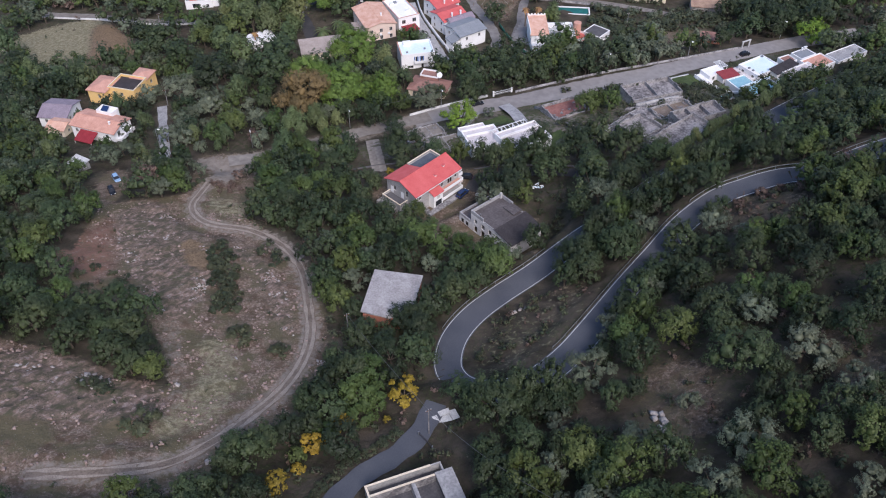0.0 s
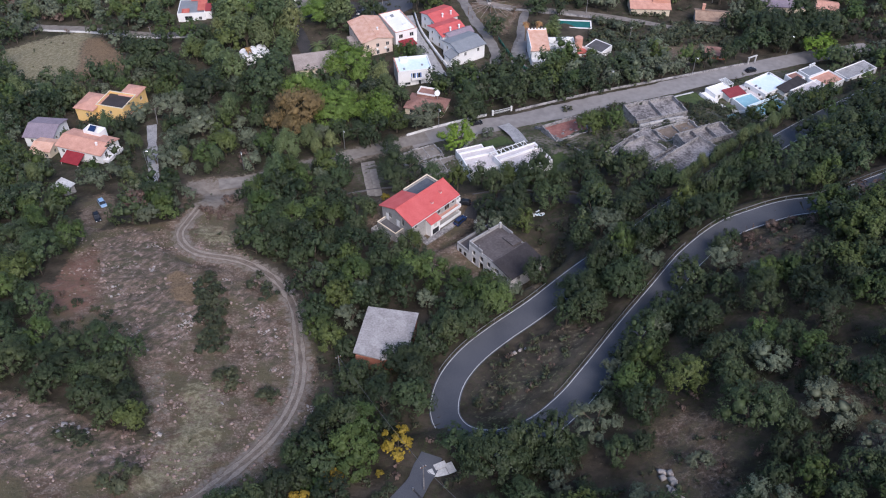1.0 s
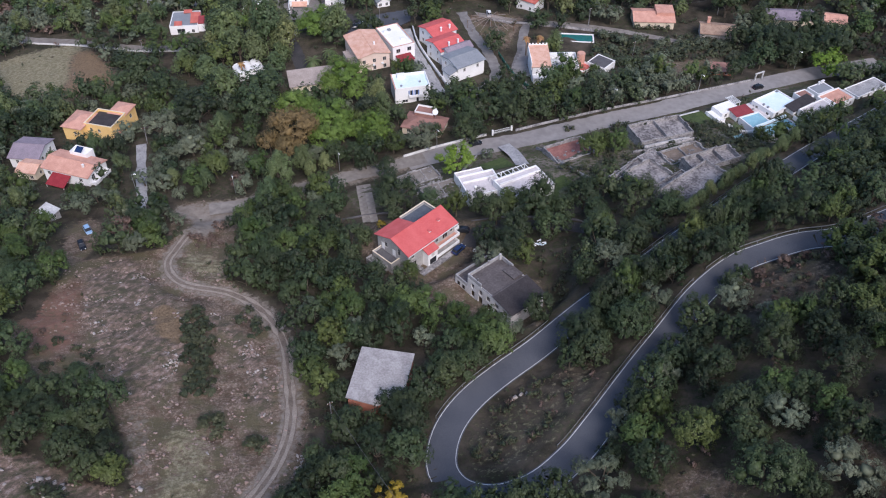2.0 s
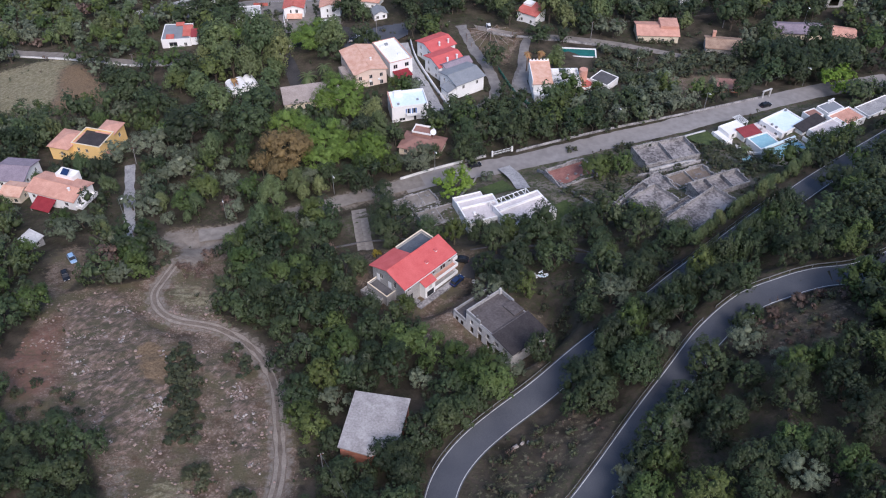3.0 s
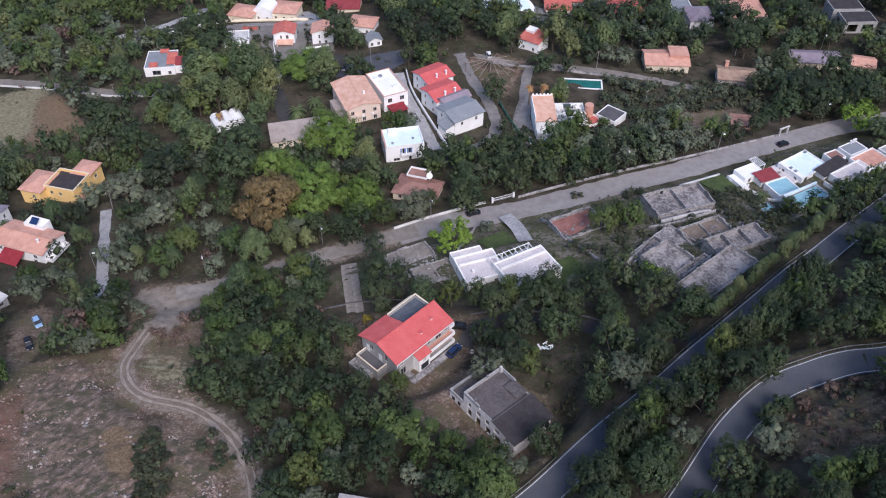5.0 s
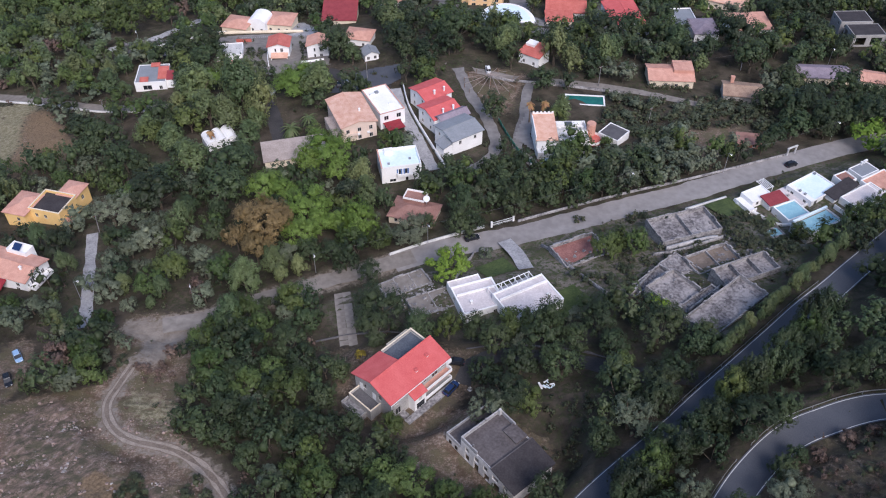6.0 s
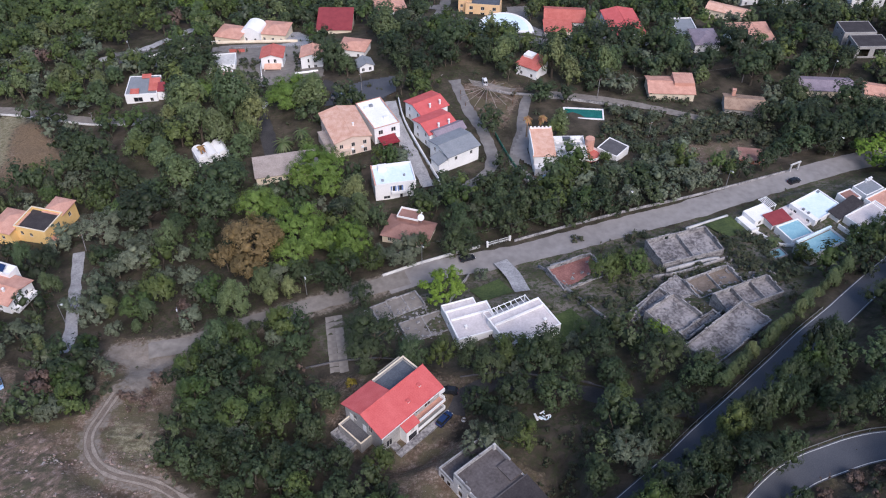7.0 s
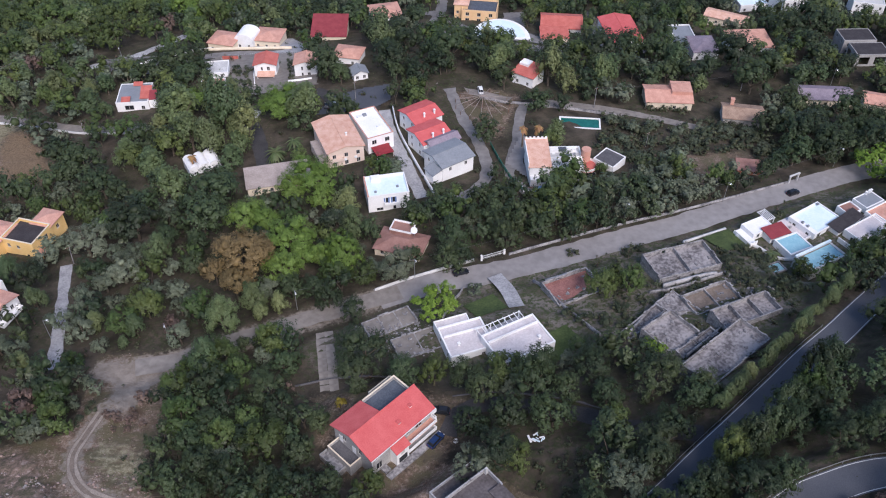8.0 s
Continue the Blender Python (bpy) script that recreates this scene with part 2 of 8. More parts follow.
def smooth_line(points, step=1.5):
    """A Catmull-Rom line through the points, evenly stepped."""
    p = np.array(points, float)
    p = np.vstack([2 * p[0] - p[1], p, 2 * p[-1] - p[-2]])
    out = []
    for i in range(1, len(p) - 2):
        a, b, c, d = p[i - 1:i + 3]
        for u in np.linspace(0, 1, 24, endpoint=False):
            out.append(0.5 * (2 * b + (c - a) * u + (2 * a - 5 * b + 4 * c - d) * u * u + (3 * b - a - 3 * c + d) * u ** 3))
    out = np.array(out + [p[-2]])
    s = np.r_[0, np.cumsum(np.hypot(*np.diff(out, axis=0).T))]
    q = np.arange(0, s[-1], step)
    return np.c_[np.interp(q, s, out[:, 0]), np.interp(q, s, out[:, 1])]


ROADS = {
    "main": ([(135, 180), (108, 168.5), (92, 162), (81.6, 161.5), (74.5, 160), (66, 156.7), (56.5, 148.5), (47.6, 137.4), (39.7, 127.4), (29.9, 114.4), (24.4, 107.8), (18, 102.6), (10.8, 100.6), (4.6, 102.6), (1.4, 107.3), (1.2, 113), (3, 119.5), (7, 126), (13, 132.2), (21.8, 139.8), (33.4, 150.8), (47.6, 162.8), (55.1, 169.7), (65.3, 178.9), (75.2, 188.1), (84.4, 196.9), (94, 205.5), (102.8, 213.9), (122, 232), (150, 258)], 6.0),
    "lower_street": ([(-66, 208.5), (-57, 211.0), (-50, 215), (-42, 219), (-28, 225.5), (-14, 231.5), (-3, 236)], 5.2),
    "street": ([(-10, 233.1), (-3, 236), (9, 239.9), (23, 243), (40, 248.7), (57, 255.4), (75, 262.4), (97, 273.7), (117, 284.5), (138, 294), (165, 301)], 7.6),
    "track": ([(-68, 192.5), (-69.2, 186), (-69.8, 180), (-67, 174), (-61.5, 169.6), (-50, 165.6), (-40.2, 157.5), (-34.4, 147), (-31.4, 135), (-29, 122.4), (-29.3, 112.5), (-31.9, 103.3), (-36.7, 94.5), (-42, 86.9), (-48.2, 81.1), (-57.5, 78), (-70, 76)], 2.5),
    "house_drive": ([(58, 178), (46, 181), (40, 184.3), (34.6, 187.4), (26.8, 190.2), (17.4, 192.4), (10, 190), (7.5, 184)], 4.0),
    "left_lane": ([(-99, 252), (-95.3, 239.4), (-91.4, 227), (-88.4, 217.7), (-86, 208)], 3.2),
    "side": ([(-23, 66), (-15.4, 78.6), (-8.8, 84.8), (-4.4, 90.2), (-1.0, 98.5)], 4.2),
    "upper_left": ([(-178, 346), (-153, 340), (-137, 335), (-121, 330.6), (-98, 329), (-80, 331)], 4.2),
    "back_lane": ([(4, 348), (20, 342), (32, 338), (50, 336), (70, 331.7), (95, 322)], 3.4),
    "palm_lane": ([(33, 281), (28.1, 289), (28.1, 296), (31.3, 311), (33.4, 327), (36, 337)], 3.6),
    "row_drive": ([(8, 277), (17.4, 283.9), (20.8, 294.6), (18.2, 310.8), (13.7, 324.5), (9, 345)], 4.0),
    "ramp": ([(0.5, 280), (-5.7, 299.8), (-11.2, 318), (-13.8, 331)], 4.0),
    "villa_lane": ([(-51, 300), (-57, 320), (-62, 334), (-55, 341), (-40, 347), (-30, 338), (-14, 335)], 5.0),
    "cream_drive": ([(-135.5, 380.7), (-121, 389.8), (-111.8, 402.9), (-104.9, 413.2), (-95.8, 416)], 3.4),
    "far_road": ([(7, 490), (5.6, 444), (2, 414), (8, 403), (22, 393.5), (45, 389), (63, 384.4)], 5.0),
    "upper_far": ([(-129, 374), (-119, 379.7), (-103.6, 382), (-84, 390), (-58, 391)], 4.0),
}
LINES = {}
for key, (pts, width) in ROADS.items():
    xy = smooth_line(pts)
    z = bare(xy[:, 0], xy[:, 1])
    pad = np.pad(z, 10, mode="edge")
    z = np.convolve(pad, np.ones(21) / 21, "valid")
    LINES[key] = (np.c_[xy, z], width)


def land(x, y):
    """Height of the ground, with the roads cut in."""
    x, y = np.asarray(x, float), np.asarray(y, float)
    shape = np.broadcast(x, y).shape
    x, y = np.broadcast_to(x, shape).ravel(), np.broadcast_to(y, shape).ravel()
    z = bare(x, y)
    for line, width in LINES.values():
        lo, hi = line[:, :2].min(0) - 12, line[:, :2].max(0) + 12
        near = np.where((x > lo[0]) & (x < hi[0]) & (y > lo[1]) & (y < hi[1]))[0]
        for part_ids in np.array_split(near, max(1, len(near) // 4000)):
            if not len(part_ids):
                continue
            d = np.hypot(x[part_ids, None] - line[None, :, 0], y[part_ids, None] - line[None, :, 1])
            k = d.argmin(1)
            d = d[np.arange(len(k)), k]
            f = np.clip((width / 2 + 6 - d) / 5.0, 0, 1)
            f = f * f * (3 - 2 * f)
            z[part_ids] = z[part_ids] * (1 - f) + (line[k, 2] - 0.10) * f
    return z.reshape(shape)


def zed(x, y):
    return float(land(np.array([x]), np.array([y]))[0])


def inside(poly, x, y):
    p = np.array(poly, float)
    hit = np.zeros(np.shape(x), bool)
    for (ax, ay), (bx, by) in zip(p, np.roll(p, -1, 0)):
        hit ^= ((ay > y) != (by > y)) & (x < (bx - ax) * (y - ay) / (by - ay + 1e-9) + ax)
    return hit


FIELD = [(-94, 179), (-73, 186), (-76, 213), (-56, 214), (-54, 173), (-41, 160), (-29, 142), (-24, 113), (-28, 98), (-36, 86), (-43, 75), (-61, 66), (-90, 66), (-92, 113), (-78, 110), (-53, 100), (-56, 110), (-73, 139), (-81, 145), (-90, 144), (-93, 165)]
FIELD_RED = [(-96, 156), (-92, 161), (-88, 170), (-83, 157), (-79, 143), (-82, 137), (-88, 143), (-92, 147)]
FIELD_GRASS = [(-52, 118), (-46, 121), (-42, 112), (-40, 100), (-42, 92), (-52, 86), (-53, 95), (-49, 104)]
HILL = [(-186, 316), (-172, 327), (-164, 333), (-155, 338), (-145, 335), (-136, 322), (-125, 309), (-120, 299), (-124, 295), (-134, 291), (-135, 285), (-144, 290), (-153, 290), (-170, 299), (-186, 304)]
PLOTS = [(27, 242), (48, 251), (68, 255), (89, 263), (116, 281), (145, 289), (128, 250), (110, 238), (98, 225), (86, 213), (66, 189), (57, 197), (53, 208), (48, 213), (44, 209), (33, 206), (20, 203), (6, 210), (-2, 215), (-21, 204), (-29, 216), (-17, 223), (1, 234), (16, 239)]
YARD = [(-25, 197), (-15, 201), (-7, 202), (5, 197), (14, 194), (11, 185), (4, 175), (-1, 172), (-5, 171), (-18, 177)]
RUIN_YARD = [(-6, 171), (2, 180), (12, 174), (26, 166), (22, 145), (16, 149), (4, 157), (-2, 160)]
BROWN_PATCH = [(80, 302), (108, 307), (105, 291), (84, 284)]
ISLAND = [(5, 106), (5, 113), (9, 121), (15, 127), (27, 133), (37, 137), (27, 118), (20, 109), (12, 105)]
SCRUB = [(33, 80), (46, 80), (50, 96), (44, 103), (36, 98)]
SCRUB_EDGE = [(64, 84), (74, 84), (74, 108), (66, 104)]
BURNT_GROUND = [(62.8, 149), (70, 155.7), (77.9, 157.9), (88.5, 159.5), (78.9, 138.1), (71.9, 135.7), (63.8, 137.9)]
LOW_GARDEN = [(61, 328.4), (115.8, 325.6), (117.7, 301.5), (77.4, 293.8), (56.4, 297)]
VILLA_YARDS = [
    [(-87.7, 384.2), (-81.9, 392.3), (-45, 388.8), (-39.2, 348), (-52.5, 350), (-62.9, 349), (-75, 355.2), (-76.1, 370.6)],
    [(-91.2, 397.2), (-90.4, 406), (-57.9, 409), (-49.4, 395.8), (-49.4, 388), (-89.6, 390.5)],
    [(-37.6, 329.9), (-32.9, 342.5), (-23, 347), (-12.7, 349.2), (-11.2, 338.5), (-16.3, 333.1), (-29.7, 330.7)],
    [(10.6, 342.7), (26.4, 344.6), (35.3, 340.2), (30.5, 328.8), (26.3, 312.4), (19.3, 315.9), (13.9, 332.1)],
    [(-6.1, 439), (3, 444.3), (10.5, 411.4), (18.9, 405), (34.7, 396), (46.9, 391.6), (63.7, 388), (64.7, 399), (54.9, 405.1), (46.5, 408), (42.2, 415), (45.6, 449.6), (34.6, 445.4), (33.1, 402.9), (21.4, 409.4), (10.7, 428.9)],
    [(74, 452), (78.5, 451.8), (76.8, 406.1), (89.8, 395), (94.9, 406.7), (98.6, 400.1), (88.4, 387.2), (71.7, 397)],
    [(-131.8, 387), (-108, 389.6), (-104.6, 378.9), (-104.8, 369.8), (-114.7, 373), (-125.6, 375.1)],
    [(26.8, 297.4), (32.5, 314.2), (35.2, 312.5), (32.2, 297.3), (44.7, 288.9), (49.1, 295.4), (52.2, 292), (47.6, 284), (34.1, 287.6)],
]
HILL_BARE = [(-150, 329), (-143, 333), (-134, 321), (-125, 309), (-119, 298), (-124, 294), (-134, 290), (-135, 284), (-143, 290), (-143, 305)]
CLEARING = [(-77, 211), (-72, 212), (-63, 210.5), (-54, 214), (-52, 211), (-56, 208), (-60, 204), (-61.5, 198), (-63, 193), (-67.5, 195), (-69, 203), (-75, 206)]
MOUND = [(-84, 182), (-78, 179), (-66, 163), (-60, 158), (-56, 147), (-55, 136), (-57, 130), (-58, 123), (-64, 127), (-73, 141), (-82, 156), (-87, 172)]
STONE_STRIP = [(-55, 159), (-51, 157), (-44, 150), (-39, 142), (-35, 134), (-32.5, 121), (-36, 123), (-39, 134), (-46, 147), (-53, 153)]
LOWER_BANK = [(-90, 110), (-75, 109), (-64, 104), (-56, 101), (-51, 96), (-60, 90), (-73, 89), (-90, 92)]
FOOTPATH = [(-61, 124), (-57, 124), (-53, 112), (-50, 101), (-49, 94), (-52, 94), (-55, 105), (-59, 114)]
RED_BANK = [(-86, 135), (-79, 131), (-66, 129), (-64, 140), (-76, 147), (-94, 152), (-94, 144), (-88, 143.5)]
LOOP_GRASS = [(-66, 185), (-59, 184), (-53.5, 179), (-52, 171), (-56, 171), (-62.5, 175), (-66.5, 180)]
DRY_GRASS = [(-63, 160), (-58, 154), (-57, 144), (-62, 148), (-67, 158)]


def part(name, bm, mat, parent, label=""):
    """One bmesh as one mesh object under a thing or a part."""
    me = bpy.data.meshes.new(name)
    bm.to_mesh(me)
    bm.free()
    return hang(name, me, mat, parent, label)


def hang(name, me, mat, parent, label=""):
    if mat and not me.materials:
        me.materials.append(mat)
    ob = new(name, me)
    if parent:
        ob.parent = parent
    if label:
        ob["label"] = label
    return ob


def raw_mesh(name, verts, faces, mats=(), index=None, tint=None):
    """A mesh from arrays of places and of four-cornered faces."""
    me = bpy.data.meshes.new(name)
    verts, faces = np.asarray(verts, np.float32), np.asarray(faces, np.int32)
    me.vertices.add(len(verts))
    me.vertices.foreach_set("co", verts.ravel())
    me.loops.add(faces.size)
    me.loops.foreach_set("vertex_index", faces.ravel())
    me.polygons.add(len(faces))
    me.polygons.foreach_set("loop_start", np.arange(0, faces.size, faces.shape[1], dtype=np.int32))
    for m in mats:
        me.materials.append(m)
    if index is not None:
        me.polygons.foreach_set("material_index", np.asarray(index, np.int32))
    me.update(calc_edges=True)
    if tint is not None:
        me.attributes.new("tint", "FLOAT", "POINT").data.foreach_set("value", np.asarray(tint, np.float32))
    return me


def thing(name, label, category, place, turn=0.0, group=""):
    ob = new(name)
    ob.matrix_world = pose(*place, 0, 0, turn)
    return tagged(ob, label, category, group)


def soften(mask, times=2):
    m = mask.astype(float)
    for _ in range(times):
        m = (m + np.roll(m, 1, 0) + np.roll(m, -1, 0) + np.roll(m, 1, 1) + np.roll(m, -1, 1)) / 5
    return m


# ground: one sheet, fine where the camera passes, coarse to the horizon
far = np.array([500, 560, 650, 800, 1100, 1600, 2400, 3600.0])
gx = np.r_[-far[::-1] + 240, np.arange(-252, -100, 2.0), np.arange(-100, -20, 0.9), np.arange(-20, 253, 2.0), far - 240]
gy = np.r_[-far[::-1] + 500, np.arange(20, 64, 2.0), np.arange(64, 186, 0.9), np.arange(186, 501, 2.0), far + 10]
GX, GY = np.meshgrid(gx, gy)
GZ = land(GX, GY)
lumps = np.array([noise.noise((a * 0.17, b * 0.17, 0.0)) + 0.5 * noise.noise((a * 0.5, b * 0.5, 3.0)) for a, b in zip(GX.ravel(), GY.ravel())]).reshape(GX.shape)
keep_flat = np.zeros(GX.shape)
for line, width in LINES.values():
    for q in line[::2]:
        keep_flat = np.maximum(keep_flat, np.hypot(GX - q[0], GY - q[1]) < width / 2 + 2.5)
GZ = GZ + 0.45 * lumps * (1 - keep_flat)
stony = np.maximum.reduce([soften(inside(p, GX, GY), 6) for p in (MOUND, STONE_STRIP, LOWER_BANK)])
heaps = np.array([abs(noise.noise((a * 0.34 + b * 0.22, b * 0.5 - a * 0.3, 9.0))) + 0.6 * abs(noise.noise((a * 0.9, b * 0.9, 1.0))) if w > 0.02 else 0.0 for a, b, w in zip(GX.ravel(), GY.ravel(), stony.ravel())]).reshape(GX.shape)
GZ = GZ + 1.1 * heaps * stony * (1 - keep_flat)
nx, ny = len(gx), len(gy)
ids = np.arange(nx * ny).reshape(ny, nx)
ground_faces = np.stack([ids[:-1, :-1], ids[:-1, 1:], ids[1:, 1:], ids[1:, :-1]], -1).reshape(-1, 4)
ground_mesh = raw_mesh("ground", np.stack([GX, GY, GZ], -1).reshape(-1, 3), ground_faces)


dirt = np.maximum.reduce([soften(inside(p, GX, GY)) for p in (FIELD, RUIN_YARD, BROWN_PATCH, HILL_BARE, RED_BANK, VILLA_YARDS[3], [(-101.1, 194), (-100, 203.5), (-94.5, 201), (-91.4, 189.2), (-91, 180.6), (-92.5, 174.7), (-96.3, 179.2)], CLEARING)])
dirt = np.maximum(dirt, 0.45 * soften(inside(BURNT_GROUND, GX, GY), 3))
dirt = np.maximum(dirt, 0.6 * soften(inside(YARD, GX, GY) | inside(SCRUB, GX, GY) | inside(SCRUB_EDGE, GX, GY)))
grassy = np.maximum(0.55 * np.maximum(soften(inside(FIELD_GRASS, GX, GY), 5), soften(inside(LOOP_GRASS, GX, GY), 3)), np.maximum(soften(inside(HILL, GX, GY)) * (1 - soften(inside(HILL_BARE, GX, GY), 3)), 0.22 * soften(inside(ISLAND, GX, GY))))
paved = 0.8 * soften(inside(PLOTS, GX, GY))
red = np.maximum(soften(inside(FIELD_RED, GX, GY), 8), 0.55 * soften(inside(LOWER_BANK, GX, GY), 6))
cover = np.stack([dirt, grassy, paved, red], -1).reshape(-1, 4)
ground_mesh.attributes.new("cover", "FLOAT_COLOR", "POINT").data.foreach_set("color", cover.astype(np.float32).ravel())
verge = np.zeros(GX.shape)
for q in LINES["track"][0][::2]:
    verge = np.maximum(verge, np.clip(1.5 - np.hypot(GX - q[0], GY - q[1]) / 2.2, 0, 0.55))
for q in LINES["lower_street"][0][::2]:
    verge = np.maximum(verge, np.clip(1.5 - np.hypot(GX - q[0], GY - q[1]) / 3.4, 0, 0.6))
dusty = np.maximum.reduce([verge, soften(inside(CLEARING, GX, GY), 2), 0.42 * soften(inside(FOOTPATH, GX, GY), 5)])
straw = np.maximum(soften(inside(DRY_GRASS, GX, GY), 3), 0.75 * soften(inside(HILL_BARE, GX, GY), 3))
second = np.stack([stony, dusty, straw, np.ones(GX.shape)], -1).reshape(-1, 4)
ground_mesh.attributes.new("worn", "FLOAT_COLOR", "POINT").data.foreach_set("color", second.astype(np.float32).ravel())
ground_mesh.polygons.foreach_set("use_smooth", np.ones(len(ground_faces), bool))


def ground_material():
    m = bpy.data.materials.new("hillside_ground")
    m.use_nodes = True
    n, ln = m.node_tree.nodes, m.node_tree.links
    p = n["Principled BSDF"]
    co = n.new("ShaderNodeTexCoord")

    def grain(scale, detail=6.0):
        c = n.new("ShaderNodeTexNoise")
        c.inputs["Scale"].default_value, c.inputs["Detail"].default_value, c.inputs["Roughness"].default_value = scale, detail, 0.65
        ln.new(co.outputs["Object"], c.inputs["Vector"])
        return c.outputs["Fac"]

    def spread(v, lo, hi):
        r = n.new("ShaderNodeMapRange")
        r.inputs["From Min"].default_value, r.inputs["From Max"].default_value = lo, hi
        ln.new(v, r.inputs["Value"])
        return r.outputs["Result"]

    def blend(f, a, b):
        x = n.new("ShaderNodeMix")
        x.data_type = "RGBA"
        ln.new(f, x.inputs[0])
        for s, v in ((6, a), (7, b)):
            if isinstance(v, tuple):
                x.inputs[s].default_value = (*v, 1)
            else:
                ln.new(v, x.inputs[s])
        return x.outputs[2]

    def times(a, b):
        x = n.new("ShaderNodeMath")
        x.operation = "MULTIPLY"
        ln.new(a, x.inputs[0])
        ln.new(b, x.inputs[1])
        return x.outputs[0]

    big, mid, small, tiny = grain(0.03), grain(0.16), grain(0.9), grain(4.0)
    attr = n.new("ShaderNodeAttribute")
    attr.attribute_name = "cover"
    sep = n.new("ShaderNodeSeparateColor")
    ln.new(attr.outputs["Color"], sep.inputs[0])
    floor_c = blend(spread(mid, 0.38, 0.62), (0.036, 0.031, 0.023), (0.098, 0.080, 0.061))
    floor_c = blend(times(spread(small, 0.45, 0.62), spread(big, 0.4, 0.6)), floor_c, (0.045, 0.054, 0.024))
    patch, clod = grain(0.38), grain(1.9)
    dirt_c = blend(spread(patch, 0.36, 0.62), (0.100, 0.068, 0.047), (0.188, 0.137, 0.103))
    dirt_c = blend(times(spread(clod, 0.48, 0.60), spread(patch, 0.40, 0.55)), dirt_c, (0.305, 0.238, 0.193))
    dirt_c = blend(spread(mid, 0.46, 0.58), dirt_c, (0.122, 0.104, 0.063))
    dirt_c = blend(times(spread(tiny, 0.50, 0.62), spread(small, 0.42, 0.56)), dirt_c, (0.062, 0.062, 0.034))
    dirt_c = blend(times(spread(tiny, 0.60, 0.68), spread(clod, 0.40, 0.60)), dirt_c, (0.40, 0.34, 0.305))
    dirt_c = blend(times(attr.outputs["Alpha"], spread(small, 0.3, 0.6)), dirt_c, (0.225, 0.122, 0.092))
    # tilted beds of broken rock, with dry tufts between
    turned = n.new("ShaderNodeMapping")
    turned.vector_type = "TEXTURE"
    turned.inputs["Rotation"].default_value[2] = radians(56)
    turned.inputs["Scale"].default_value = (1.7, 0.95, 1.0)
    ln.new(co.outputs["Object"], turned.inputs["Vector"])
    beds = n.new("ShaderNodeTexNoise")
    beds.inputs["Scale"].default_value, beds.inputs["Detail"].default_value, beds.inputs["Roughness"].default_value = 0.75, 6.0, 0.60
    ln.new(turned.outputs["Vector"], beds.inputs["Vector"])
    rock_c = blend(spread(beds.outputs["Fac"], 0.40, 0.60), (0.098, 0.086, 0.060), (0.245, 0.172, 0.140))
    rock_c = blend(times(spread(beds.outputs["Fac"], 0.56, 0.66), spread(clod, 0.40, 0.56)), rock_c, (0.37, 0.305, 0.268))
    rock_c = blend(times(spread(tiny, 0.50, 0.60), spread(patch, 0.44, 0.58)), rock_c, (0.060, 0.062, 0.036))
    rock_c = blend(times(spread(mid, 0.50, 0.62), spread(small, 0.40, 0.58)), rock_c, (0.088, 0.088, 0.052))
    dust_c = blend(spread(patch, 0.36, 0.64), (0.190, 0.160, 0.132), (0.275, 0.240, 0.205))
    straw_c = blend(spread(clod, 0.40, 0.60), (0.135, 0.095, 0.060), (0.235, 0.168, 0.105))
    grass_c = blend(spread(small, 0.40, 0.60), (0.180, 0.156, 0.098), (0.300, 0.262, 0.180))
    grass_c = blend(spread(tiny, 0.5, 0.66), grass_c, (0.12, 0.13, 0.05))
    paved_c = blend(spread(mid, 0.42, 0.60), (0.085, 0.078, 0.055), (0.19, 0.165, 0.145))
    paved_c = blend(spread(small, 0.46, 0.58), paved_c, (0.060, 0.072, 0.032))
    edge = spread(small, 0.30, 0.70)

    def ragged(channel):
        x = n.new("ShaderNodeMath")
        x.operation = "MULTIPLY_ADD"
        ln.new(edge, x.inputs[0])
        x.inputs[1].default_value = 0.7
        ln.new(channel, x.inputs[2])
        return spread(x.outputs[0], 0.62, 1.0)

    col = blend(ragged(sep.outputs[2]), floor_c, paved_c)
    col = blend(ragged(sep.outputs[0]), col, dirt_c)
    col = blend(ragged(sep.outputs[1]), col, grass_c)
    worn = n.new("ShaderNodeAttribute")
    worn.attribute_name = "worn"
    sep2 = n.new("ShaderNodeSeparateColor")
    ln.new(worn.outputs["Color"], sep2.inputs[0])
    col = blend(ragged(sep2.outputs[0]), col, rock_c)
    col = blend(ragged(sep2.outputs[2]), col, straw_c)
    col = blend(ragged(sep2.outputs[1]), col, dust_c)
    ln.new(col, p.inputs["Base Color"])
    p.inputs["Roughness"].default_value = 0.95
    p.inputs["Specular IOR Level"].default_value = 0.15
    bp = n.new("ShaderNodeBump")
    bp.inputs["Strength"].default_value, bp.inputs["Distance"].default_value = 0.8, 0.4
    ln.new(small, bp.inputs["Height"])
    ln.new(bp.outputs["Normal"], p.inputs["Normal"])
    return m


ground = hang("ground", ground_mesh, ground_material(), None)
tagged(ground, "dry hillside of brown earth, scrub and grass", "ground", kind="structure")


def offset_line(line, off):
    d = np.gradient(line[:, :2], axis=0)
    d /= np.linalg.norm(d, axis=1)[:, None] + 1e-9
    side = np.c_[-d[:, 1], d[:, 0]]
    return np.c_[line[:, :2] + side * np.asarray(off).reshape(-1, 1), line[:, 2]]


